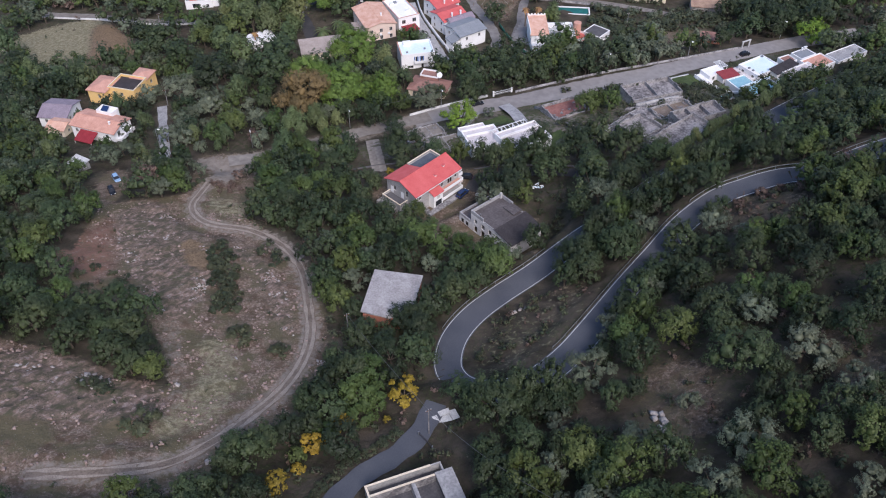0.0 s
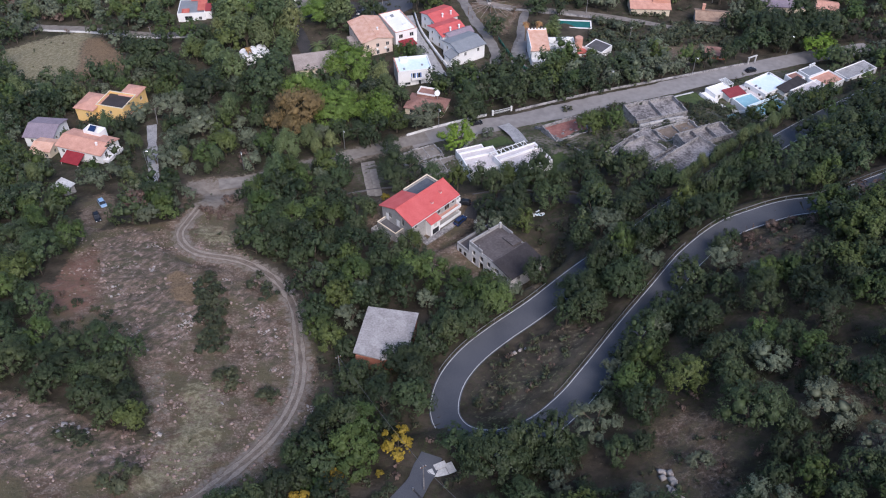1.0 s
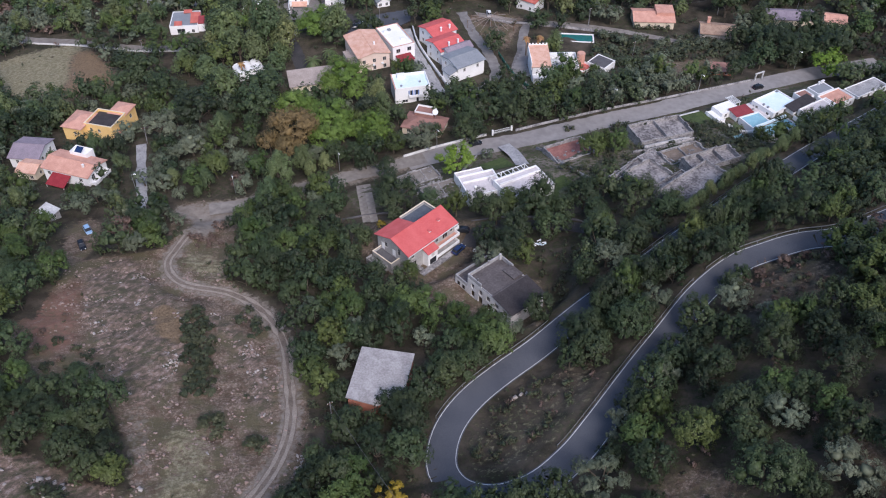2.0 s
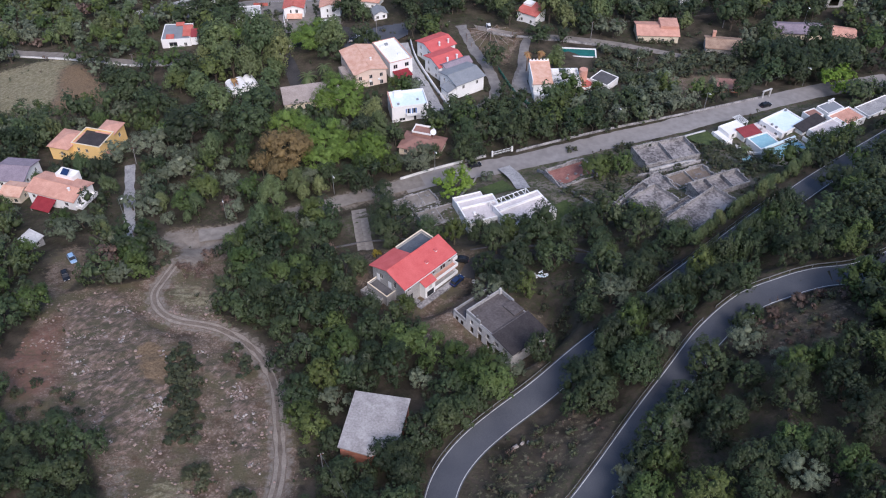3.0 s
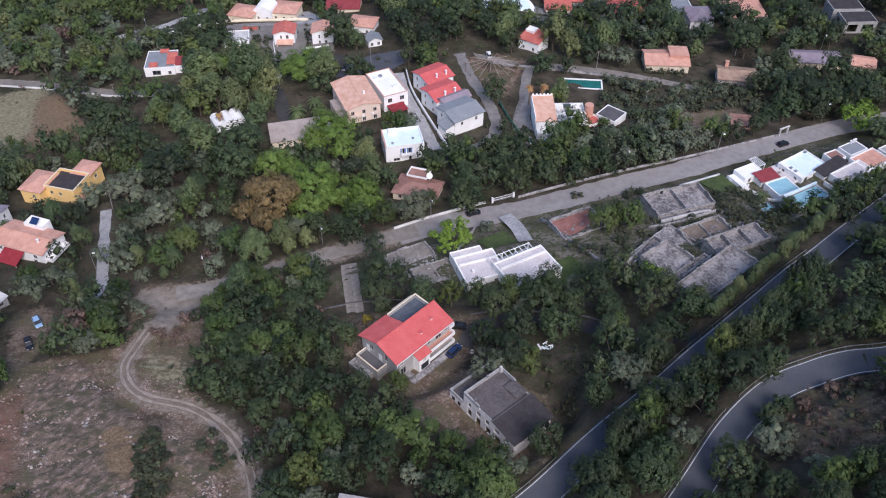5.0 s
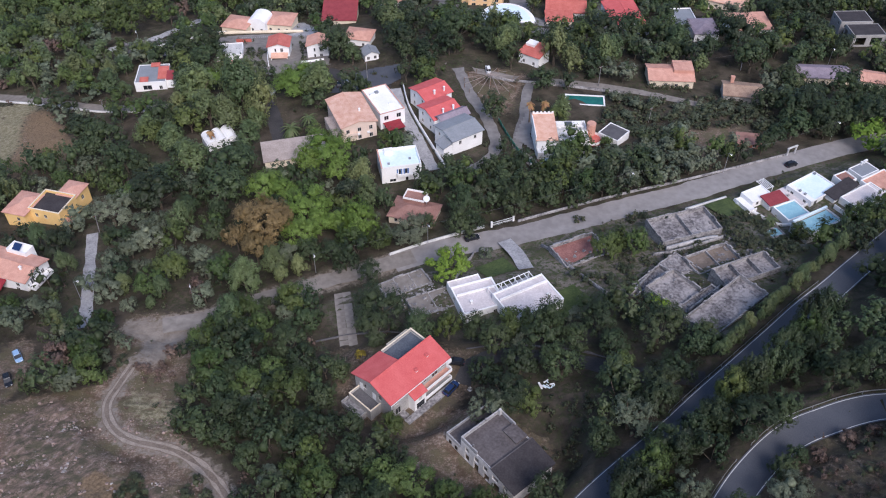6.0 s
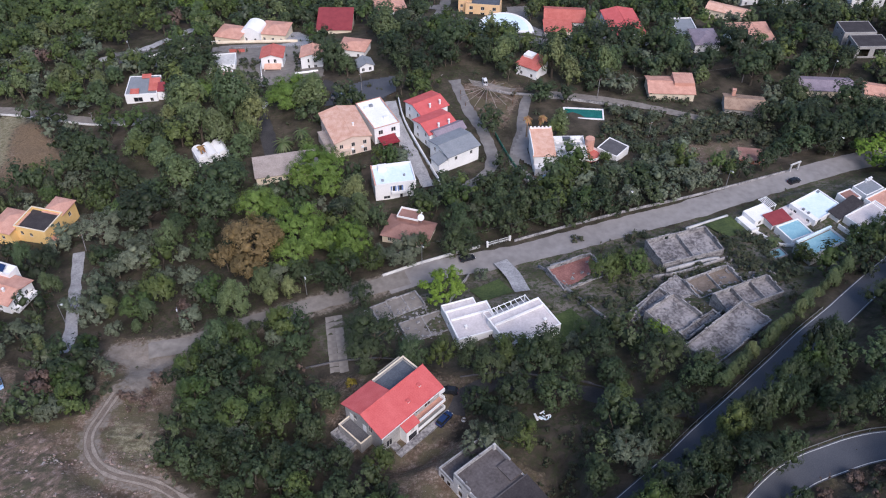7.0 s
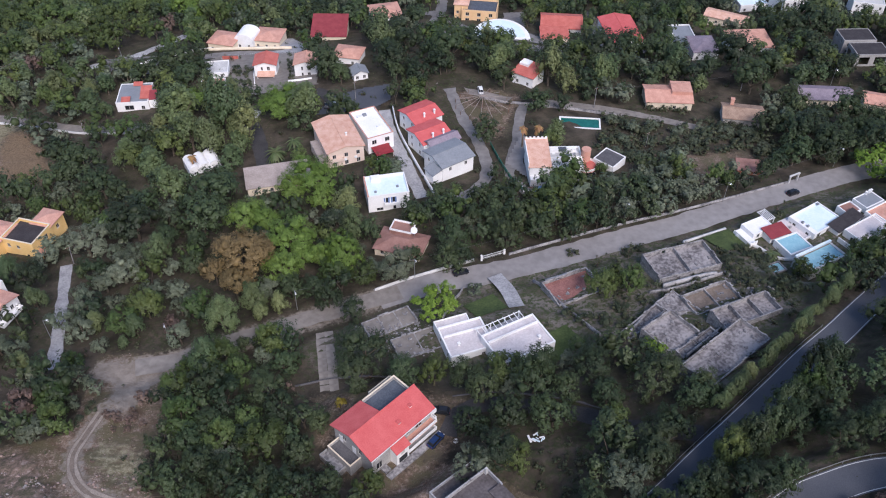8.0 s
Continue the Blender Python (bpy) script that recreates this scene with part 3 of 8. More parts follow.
def ribbon(name, line, a, b, lift, mat, wobble=0.0, across=2):
    """A strip along a line between two offsets (left is positive)."""
    k = len(line)
    jit = np.array([noise.noise((q[0] * 0.3, q[1] * 0.3, 7.0)) for q in line]) * wobble
    rows = [offset_line(line, np.full(k, a + (b - a) * u / (across - 1)) + jit * (1 if u == across - 1 else -1 if u == 0 else 0)) for u in range(across)]
    v = np.concatenate(rows)
    v[:, 2] += lift
    i = np.arange(k - 1)
    f = np.concatenate([np.stack([u * k + i, u * k + i + 1, (u + 1) * k + i + 1, (u + 1) * k + i], -1) for u in range(across - 1)])
    return raw_mesh(name, v, f, (mat,))


ROAD_LOOK = {"main": (ASPHALT, "grey asphalt hairpin road with white edge lines"), "lower_street": (DUSTY_LANE, "narrow dusty end of the village street"), "street": (STREET, "pale worn village street with dusty edges"), "track": (TRACK_DIRT, "winding dirt track worn into the field"), "house_drive": (DARK_ASPHALT, "dark asphalt drive under the oaks"), "left_lane": (SLAB_GREY, "pale concrete lane between olive trees"), "side": (ASPHALT, "narrow grey side road joining the hairpin"), "upper_left": (DUSTY_LANE, "narrow pale lane along a wall"), "back_lane": (DUSTY_LANE, "narrow grey lane behind the villas"), "palm_lane": (OLD_ASPHALT, "grey lane leading up beside palms"), "row_drive": (OLD_ASPHALT, "curving pale gravel drive beside terraced houses"), "ramp": (SLAB_GREY, "long white concrete ramp beside a wall"), "villa_lane": (DARK_ASPHALT, "dark asphalt lane and parking yard"), "cream_drive": (SLAB_GREY, "pale drive curving up to the cream villa"), "far_road": (OLD_ASPHALT, "grey road winding between far villas"), "upper_far": (OLD_ASPHALT, "grey lane passing far villas")}
for nr, (key, (line, width)) in enumerate(LINES.items()):
    mat, words = ROAD_LOOK[key]
    rough_edge = 0.0 if key == "main" else 0.5
    ob = hang("road", ribbon("road", line, -width / 2, width / 2, 0.02 + 0.006 * nr + (0.22 if key == "lower_street" else 0), mat, rough_edge, 5), None, None)
    tagged(ob, words, "road", kind="structure")
    if key == "main":
        for off in (-2.7, 2.7):
            hang("edge_line", ribbon("edge_line", line, off - 0.07, off + 0.07, 0.045, PAINT), None, ob, "white painted edge line")
    if key == "track":
        for off in (-0.72, 0.72):
            hang("rut", ribbon("rut", line, off - 0.32, off + 0.32, 0.05, RUT_DIRT, 0.4), None, ob, "pale worn wheel rut")


for poly, mat, words in zip(VILLA_YARDS, (DUSTY_LANE, SLAB_GREY, ASPHALT, None, OLD_ASPHALT, OLD_ASPHALT, OLD_ASPHALT, STREET), ("worn grey yard between white gabled houses", "pale terrace before the cream villa", "dark asphalt parking yard", "", "grey paved court round the half-round pool", "grey paved yard beside the red-roofed house", "worn yard behind the flat-roofed house", "pale drive round the palm villa")):
    if mat is None:
        continue
    P = np.array(poly)
    hx, hy = np.arange(P[:, 0].min(), P[:, 0].max(), 0.8), np.arange(P[:, 1].min(), P[:, 1].max(), 0.8)
    HX, HY = np.meshgrid(hx, hy)
    k = np.arange(HX.size).reshape(HX.shape)
    f = np.stack([k[:-1, :-1], k[:-1, 1:], k[1:, 1:], k[1:, :-1]], -1).reshape(-1, 4)
    f = f[inside(poly, (HX[:-1, :-1] + 0.4).ravel(), (HY[:-1, :-1] + 0.4).ravel())]
    used, f = np.unique(f, return_inverse=True)
    V = np.c_[HX.ravel(), HY.ravel(), bare(HX.ravel(), HY.ravel()) + 0.34][used]
    tagged(hang("yard", raw_mesh("yard", V, f.reshape(-1, 4), (mat,)), None, None), words, "yard", kind="structure")


def box(bm, x0, x1, y0, y1, z0, z1):
    v = [bm.verts.new(c) for c in ((x0, y0, z0), (x1, y0, z0), (x1, y1, z0), (x0, y1, z0), (x0, y0, z1), (x1, y0, z1), (x1, y1, z1), (x0, y1, z1))]
    for f in ((3, 2, 1, 0), (4, 5, 6, 7), (0, 1, 5, 4), (1, 2, 6, 5), (2, 3, 7, 6), (3, 0, 4, 7)):
        bm.faces.new([v[i] for i in f])


def box_mesh(x0, x1, y0, y1, z0, z1):
    bm = bmesh.new()
    box(bm, x0, x1, y0, y1, z0, z1)
    return bm


def sweep_wall(points, height, thick, step=1.5, dip=0.6):
    """A wall that follows the ground along a line, as one mesh with a level-ish top."""
    line = smooth_line(points, step)
    z = land(line[:, 0], line[:, 1])
    line = np.c_[line, z]
    a, b = offset_line(line, np.full(len(line), thick / 2)), offset_line(line, np.full(len(line), -thick / 2))
    k = len(line)
    v = np.concatenate([a - (0, 0, dip), a + (0, 0, height), b + (0, 0, height), b - (0, 0, dip)])
    i = np.arange(k - 1)
    f = np.concatenate([np.stack([u * k + i, u * k + i + 1, ((u + 1) % 4) * k + i + 1, ((u + 1) % 4) * k + i], -1) for u in range(4)] + [np.array([[0, k, 2 * k, 3 * k], [k - 1, 4 * k - 1, 3 * k - 1, 2 * k - 1]])])
    return v, f


def wall_run(name, label, points, height, thick, mat, kind="structure", category="wall"):
    v, f = sweep_wall(points, height, thick)
    ob = hang(name, raw_mesh(name, v, f, (mat,)), None, None)
    return tagged(ob, label, category, kind=kind)


def rail_run(line, side):
    """A steel guard rail on posts beside a road."""
    edge = offset_line(line, np.full(len(line), side))
    ob = thing("guard_rail", "galvanised steel guard rail on posts along the road", "guard rail", edge[0])
    back = Matrix.Translation(-Vector(edge[0]))
    a = edge - edge[0]
    k = len(a)
    prof = ((0.0, 0.45), (0.05, 0.52), (0.0, 0.60), (0.05, 0.68), (0.0, 0.76))
    sgn = -1 if side > 0 else 1
    v = np.concatenate([offset_line(a, np.full(k, sgn * p)) + (0, 0, q) for p, q in prof])
    i = np.arange(k - 1)
    f = np.concatenate([np.stack([u * k + i, u * k + i + 1, (u + 1) * k + i + 1, (u + 1) * k + i], -1) for u in range(4)])
    hang("rail", raw_mesh("rail", v, f, (STEEL,)), None, ob, "ribbed steel rail")
    bm = box_mesh(-0.05, 0.05, -0.06, 0.06, -0.4, 0.74)
    me = bpy.data.meshes.new("post")
    bm.to_mesh(me)
    bm.free()
    for q in a[::3]:
        hang("post", me, STEEL, ob).location = q


main_line = LINES["main"][0]


def stretch(near_a, near_b):
    i = np.hypot(main_line[:, 0] - near_a[0], main_line[:, 1] - near_a[1]).argmin()
    j = np.hypot(main_line[:, 0] - near_b[0], main_line[:, 1] - near_b[1]).argmin()
    return main_line[i:j]


rail_run(stretch((108, 168.5), (60, 152)), -3.3)
rail_run(stretch((58, 150), (24.2, 106.4)), -3.3)
rail_run(stretch((3, 119.5), (28, 145.5)), 3.3)
rail_run(stretch((50, 165), (94, 205.5)), 3.3)


# ---- buildings ----
FOOT = []


def wall_mesh(length, low, high, thick, holes):
    """A wall from u = 0 to length, from low to high, with openings through it (centre, sill, width, height)."""
    us, zs = {0.0, length}, {low, high}
    for u, z, w, h in holes:
        us |= {u - w / 2, u + w / 2}
        zs |= {z, z + h}
    us, zs = sorted(us), sorted(zs)
    bm = bmesh.new()

    def solid(i, j):
        if not (0 <= i < len(us) - 1 and 0 <= j < len(zs) - 1):
            return False
        mu, mz = (us[i] + us[i + 1]) / 2, (zs[j] + zs[j + 1]) / 2
        return not any(abs(mu - u) < w / 2 and z < mz < z + h for u, z, w, h in holes)

    def quad(*c):
        bm.faces.new([bm.verts.new(p) for p in c])

    for i in range(len(us) - 1):
        for j in range(len(zs) - 1):
            if not solid(i, j):
                continue
            a, b, c, d = us[i], us[i + 1], zs[j], zs[j + 1]
            quad((a, 0, c), (b, 0, c), (b, 0, d), (a, 0, d))
            quad((b, thick, c), (a, thick, c), (a, thick, d), (b, thick, d))
            if not solid(i - 1, j):
                quad((a, thick, c), (a, 0, c), (a, 0, d), (a, thick, d))
            if not solid(i + 1, j):
                quad((b, 0, c), (b, thick, c), (b, thick, d), (b, 0, d))
            if not solid(i, j + 1):
                quad((a, 0, d), (b, 0, d), (b, thick, d), (a, thick, d))
            if not solid(i, j - 1):
                quad((a, thick, c), (b, thick, c), (b, 0, c), (a, 0, c))
    bmesh.ops.remove_doubles(bm, verts=bm.verts, dist=0.001)
    return bm


def window(parent, u, z, w, h, door=False, shutter=None):
    """A frame with a pane behind it, in a wall's opening; wall coordinates."""
    bm = bmesh.new()
    t = 0.08
    box(bm, u - w / 2, u - w / 2 + t, 0.06, 0.16, z, z + h)
    box(bm, u + w / 2 - t, u + w / 2, 0.06, 0.16, z, z + h)
    box(bm, u - w / 2 + t, u + w / 2 - t, 0.06, 0.16, z + h - t, z + h)
    box(bm, u - w / 2 + t, u + w / 2 - t, 0.06, 0.16, z, z + t)
    if w > 0.9:
        box(bm, u - 0.04, u + 0.04, 0.065, 0.155, z + t, z + h - t)
    fr = part("door" if door else "window", bm, FRAME, parent)
    part("pane", box_mesh(u - w / 2 + t, u + w / 2 - t, 0.1, 0.13, z + t, z + h - t), GLASS, fr)
    if not door:
        part("sill", box_mesh(u - w / 2 - 0.08, u + w / 2 + 0.08, -0.07, 0.05, z - 0.07, z - 0.003), FRAME, fr)
    if shutter:
        for s in (-1, 1):
            c = u + s * (w / 2 + w / 4)
            part("shutter", box_mesh(c - w / 4, c + w / 4, -0.06, -0.004, z, z + h), shutter, fr)
    return fr


def walls(ob, w, d, low, high, mat, holes=None, thick=0.3, gables="", rise=0.0):
    """Four walls round a plan w by d; s faces local -y, e +x, n +y, w -x. Holes: (along, sill, width, height, kind)."""
    holes = holes or {}
    sides = {"s": (w, (-w / 2, -d / 2, 0), 0), "e": (d - 2 * thick, (w / 2, -d / 2 + thick, 0), 90), "n": (w, (w / 2, d / 2, 0), 180), "w": (d - 2 * thick, (-w / 2, d / 2 - thick, 0), 270)}
    for k, (length, place, turn) in sides.items():
        hs = holes.get(k, [])
        shift = 0 if k in "sn" else -thick
        cut = [(h[0] + shift, h[1], h[2], h[3]) for h in hs]
        bm = wall_mesh(length, low, high, thick, cut)
        if k in gables:
            top = [bm.verts.new(c) for c in ((0 + shift, 0, high), (length - shift, 0, high), (length / 2, 0, high + rise), (0 + shift, thick, high), (length - shift, thick, high), (length / 2, thick, high + rise))]
            for f in ((0, 1, 2), (5, 4, 3), (0, 2, 5, 3), (2, 1, 4, 5), (1, 0, 3, 4)):
                bm.faces.new([top[i] for i in f])
        wl = part("wall", bm, mat, ob)
        wl.matrix_local = pose(*place, 0, 0, turn)
        for h, c in zip(hs, cut):
            kind = h[4] if len(h) > 4 else "w"
            if kind != "o":
                window(wl, *c, door=kind == "d", shutter=BROWN_WOOD if kind == "b" else None)


def gable_roof(ob, w, d, high, rise, mat, axis="x", over=0.5, thick=0.22, halves="ab", name="roof"):
    """Two slopes with thickness, ridge along the axis."""
    if axis == "y":
        w, d = d, w
    for half in halves:
        s = -1 if half == "a" else 1
        k = rise / (d / 2)
        y1, z1 = d / 2 + over, high - k * over
        prof = [(0.0, high + rise), (y1, z1), (y1, z1 + thick), (0.0, high + rise + thick)]
        bm = bmesh.new()
        ends = [[bm.verts.new((x, s * y, z)) for y, z in prof] for x in (-w / 2 - over, w / 2 + over)]
        for i in range(4):
            bm.faces.new((ends[0][i], ends[0][(i + 1) % 4], ends[1][(i + 1) % 4], ends[1][i]))
        bm.faces.new(ends[0][::-1])
        bm.faces.new(ends[1])
        bmesh.ops.recalc_face_normals(bm, faces=bm.faces)
        r = part(name, bm, mat, ob)
        if axis == "y":
            r.matrix_local = pose(0, 0, 0, 0, 0, 90)
    bm = bmesh.new()
    bmesh.ops.create_cone(bm, cap_ends=True, segments=8, radius1=0.13, radius2=0.13, depth=w + 2 * over, matrix=Matrix.Translation((0, 0, high + rise + thick)) @ Matrix.Rotation(radians(90), 4, "Y"))
    r = part("ridge_cap", bm, mat, ob)
    if axis == "y":
        r.matrix_local = pose(0, 0, 0, 0, 0, 90)


def hip_roof(ob, w, d, high, rise, mat, over=0.5):
    bm = bmesh.new()
    a, b = w / 2 + over, d / 2 + over
    r = max(0.0, a - b) if w >= d else 0.0
    q = max(0.0, b - a) if d > w else 0.0
    low = [bm.verts.new((x, y, high)) for x, y in ((-a, -b), (a, -b), (a, b), (-a, b))]
    up = [bm.verts.new((x, y, high + 0.18)) for x, y in ((-a, -b), (a, -b), (a, b), (-a, b))]
    t0, t1 = bm.verts.new((-r, -q, high + rise)), bm.verts.new((r + 0.01, q + 0.01, high + rise))
    bm.faces.new(low[::-1])
    for i in range(4):
        bm.faces.new((low[i], low[(i + 1) % 4], up[(i + 1) % 4], up[i]))
    if w >= d:
        for f in ((up[0], up[1], t1, t0), (up[1], up[2], t1), (up[2], up[3], t0, t1), (up[3], up[0], t0)):
            bm.faces.new(f)
    else:
        for f in ((up[0], up[1], t0), (up[1], up[2], t1, t0), (up[2], up[3], t1), (up[3], up[0], t0, t1)):
            bm.faces.new(f)
    part("roof", bm, mat, ob)


def flat_roof(ob, w, d, high, mat, rim=0.35, rim_mat=None, inset=0.3):
    part("roof", box_mesh(-w / 2 + inset + 0.004, w / 2 - inset - 0.004, -d / 2 + inset + 0.004, d / 2 - inset - 0.004, high - rim - 0.25, high - rim), mat, ob)
    if rim_mat:
        o = 0.06
        for x0, x1, y0, y1 in ((-w / 2 - o, w / 2 + o, -d / 2 - o, -d / 2 + inset + 0.02), (-w / 2 - o, w / 2 + o, d / 2 - inset - 0.02, d / 2 + o), (-w / 2 - o, -w / 2 + inset + 0.02, -d / 2 + inset + 0.023, d / 2 - inset - 0.023), (w / 2 - inset - 0.02, w / 2 + o, -d / 2 + inset + 0.023, d / 2 - inset - 0.023)):
            part("coping", box_mesh(x0, x1, y0, y1, high + 0.003, high + 0.1), rim_mat, ob)


def shed_roof(ob, w, d, z_front, z_back, mat, over=0.4, thick=0.2, shift=(0, 0)):
    bm = box_mesh(-w / 2 - over + shift[0], w / 2 + over + shift[0], -d / 2 - over + shift[1], d / 2 + over + shift[1], 0, thick)
    for v in bm.verts:
        u = (v.co.y - shift[1] + d / 2) / d
        v.co.z += z_front + (z_back - z_front) * u + 0.004
    part("roof", bm, mat, ob)


def chimney(ob, x, y, z, h=1.1, s=0.5, mat=None):
    bm = box_mesh(x - s / 2, x + s / 2, y - s / 2, y + s / 2, z - 0.6, z + h)
    box(bm, x - s / 2 - 0.1, x + s / 2 + 0.1, y - s / 2 - 0.1, y + s / 2 + 0.1, z + h + 0.003, z + h + 0.12)
    part("chimney", bm, mat or WHITE_WALL, ob)


def parapet(ob, x0, x1, y0, y1, z0, z1, mat, t=0.2, sides="snew", name="parapet"):
    for k in sides:
        b = {"s": (x0, x1, y0, y0 + t), "n": (x0, x1, y1 - t, y1), "w": (x0, x0 + t, y0 + t + 0.003, y1 - t - 0.003), "e": (x1 - t, x1, y0 + t + 0.003, y1 - t - 0.003)}[k]
        part(name, box_mesh(*b, z0, z1), mat, ob)


def row(n, length, sill=1.0, w=1.0, h=1.3, kind="w"):
    return [((i + 0.5) * length / n, sill, w, h, kind) for i in range(n)]


def house(label, x, y, turn, w, d, h, wall, roof, style="gable", rise=1.6, axis="x", holes=None, base=None, low=-4.0, rim=0.4, rim_mat=None, name="house", group="", stacks=()):
    z = zed(x, y) if base is None else base
    ob = thing(name, label, "house", (x, y, z), turn, group)
    FOOT.append((x, y, turn, w, d))
    if holes is None:
        holes = {"s": row(max(2, int(w // 3.5)), w, 0.9, 1.1, 1.3) + ([(q[0], 3.8, 1.1, 1.3) for q in row(max(2, int(w // 3.5)), w)] if h > 5.2 else []),
                 "e": row(max(1, int(d // 4)), d, 1.0, 1.0, 1.2), "w": row(max(1, int(d // 4)), d, h - 2.1, 1.0, 1.2)}
    if style == "gable":
        walls(ob, w, d, low, h, wall, holes, 0.3, "ew" if axis == "x" else "sn", rise)
        gable_roof(ob, w, d, h, rise, roof, axis)
    elif style == "hip":
        walls(ob, w, d, low, h - 0.004, wall, holes)
        hip_roof(ob, w, d, h, rise, roof)
    elif style == "flat":
        walls(ob, w, d, low, h, wall, holes)
        flat_roof(ob, w, d, h, roof, rim, rim_mat)
    else:
        walls(ob, w, d, low, h, wall, holes)
        shed_roof(ob, w, d, h, h + rise, roof)
    for cx, cy in stacks:
        chimney(ob, cx, cy, h + rise * 0.7)
    return ob


# the red-roofed house
rh = thing("house", "two-storey grey house with a bright red tiled roof and roof terrace", "house", (-5.5, 185.4, -12.5), 46)
FOOT.append((-5.5, 185.4, 46, 18, 13))
walls(rh, 16.9, 11.3, -4, 6.2, GREY_WALL, {"w": [(3.0, 3.6, 1.1, 1.5), (7.8, 3.6, 1.0, 2.1, "d"), (3.2, 0.6, 1.1, 1.3)], "s": [(1.6, 3.9, 1.0, 1.3), (10.2, 3.6, 1.0, 1.3), (13.2, 3.2, 1.8, 2.2, "d"), (15.6, 3.9, 0.9, 1.2), (2.0, 0.3, 1.6, 2.2, "d")], "e": [(3.0, 3.3, 1.4, 2.2, "d"), (7.5, 3.6, 1.1, 1.3), (3.0, 0.5, 1.4, 2.1, "d")]}, 0.3, "w", 2.0)
gable_roof(rh, 16.9, 11.3, 6.2, 2.0, RED_ROOF, "x", 0.6, 0.22, "a")
bm = bmesh.new()
prof = [(0.0, 8.2), (6.25, 5.99), (6.25, 6.21), (0.0, 8.42)]
ends = [[bm.verts.new((x, yy, zz)) for yy, zz in prof] for x in (-9.05, -0.6)]
for i in range(4):
    bm.faces.new((ends[0][i], ends[1][i], ends[1][(i + 1) % 4], ends[0][(i + 1) % 4]))
bm.faces.new(ends[0])
bm.faces.new(ends[1][::-1])
bmesh.ops.recalc_face_normals(bm, faces=bm.faces)
part("roof", bm, RED_ROOF, rh)
part("terrace_floor", box_mesh(-0.6, 8.1, 0.3, 5.3, 5.9, 6.1), TERRACE_GREY, rh, "grey roof terrace")
part("terrace_wall", box_mesh(-0.55, 8.4, 0.02, 0.28, 6.2, 8.2), GREY_WALL, rh)
parapet(rh, -0.6, 8.45, 0.3, 5.65, 6.203, 6.85, GREY_WALL, 0.22, "ne")
parapet(rh, 3.0, 9.4, 5.65, 8.0, 2.9, 3.9, GREY_WALL, 0.2, "new")
part("rear_terrace", box_mesh(3.0, 9.4, 5.65, 8.0, -2, 2.9), GREY_WALL, rh)
chimney(rh, 0.7, -4.0, 6.7, 0.55, 0.55)
chimney(rh, 5.0, -2.9, 7.1, 0.55, 0.55)
part("front_bay", box_mesh(-3.4, 0.0, -7.6, -5.66, -4, 4.1), WHITE_WALL, rh, "white front bay")
bm = box_mesh(-3.7, 0.25, -7.95, -5.655, 0, 0.16)
for v in bm.verts:
    v.co.z += 4.12 + (v.co.y + 8.0) * 0.36
part("bay_roof", bm, RED_ROOF, rh)
part("bay_window", box_mesh(-2.8, -0.5, -7.63, -7.59, 0.1, 1.9), GLASS, rh, "wide dark ground-floor window")
part("bay_window", box_mesh(-2.2, -1.2, -7.63, -7.59, 2.5, 3.6), FRAME, rh, "closed pale shutter")
part("porch_step", box_mesh(-6.4, -4.9, -7.4, -5.66, -3, 0.25), GREY_CONCRETE, rh)
for k, zz in enumerate((0.3, 3.0)):
    part("balcony", box_mesh(0.3, 8.4, -7.4, -5.66, zz - 0.2, zz), PINK_ROOF if k else GREY_WALL, rh)
    parapet(rh, 0.3, 8.4, -7.4, -5.66, zz + 0.004, zz + 0.9, WHITE_WALL, 0.15, "sew", "balcony_wall")
    part("balcony", box_mesh(8.46, 10.2, -5.5, -0.5, zz - 0.2, zz), GREY_WALL, rh)
    parapet(rh, 8.46, 10.2, -5.5, -0.5, zz + 0.004, zz + 0.9, WHITE_WALL, 0.15, "sne", "balcony_wall")
part("side_terrace", box_mesh(-11.4, -8.46, -2.4, 4.6, -4, 2.0), GREY_WALL, rh)
part("terrace_floor", box_mesh(-11.18, -8.47, -2.18, 4.38, 2.004, 2.06), DARK_CONCRETE, rh)
parapet(rh, -11.4, -8.46, -2.4, 4.6, 2.004, 2.8, GREY_WALL, 0.2, "snw")
part("lower_terrace", box_mesh(-13.4, -11.41, -1.0, 5.0, -4, 0.8), GREY_CONCRETE, rh)
parapet(rh, -13.4, -11.41, -1.0, 5.0, 0.804, 1.5, GREY_WALL, 0.18, "snw")
for y0 in (-0.4, 3.6):
    part("shutter", box_mesh(-8.50, -8.455, y0 - 0.55, y0 + 0.55, 2.4, 4.5), WHITE_PAINT, rh, "closed white shutter")
part("gutter", box_mesh(-9.0, 9.0, -6.42, -6.28, 5.86, 5.98), WHITE_PAINT, rh, "white eaves gutter")
for px in (-8.3, 8.3):
    part("downpipe", box_mesh(px - 0.06, px + 0.06, -5.78, -5.66, -3.5, 5.9), WHITE_PAINT, rh)
for x0, x1, y0, y1 in ((-0.66, 8.55, 5.37, 5.72), (8.17, 8.55, 0.3, 5.365)):
    part("coping", box_mesh(x0, x1, y0, y1, 6.853, 6.95), CREAM_WALL, rh, "cream parapet coping")
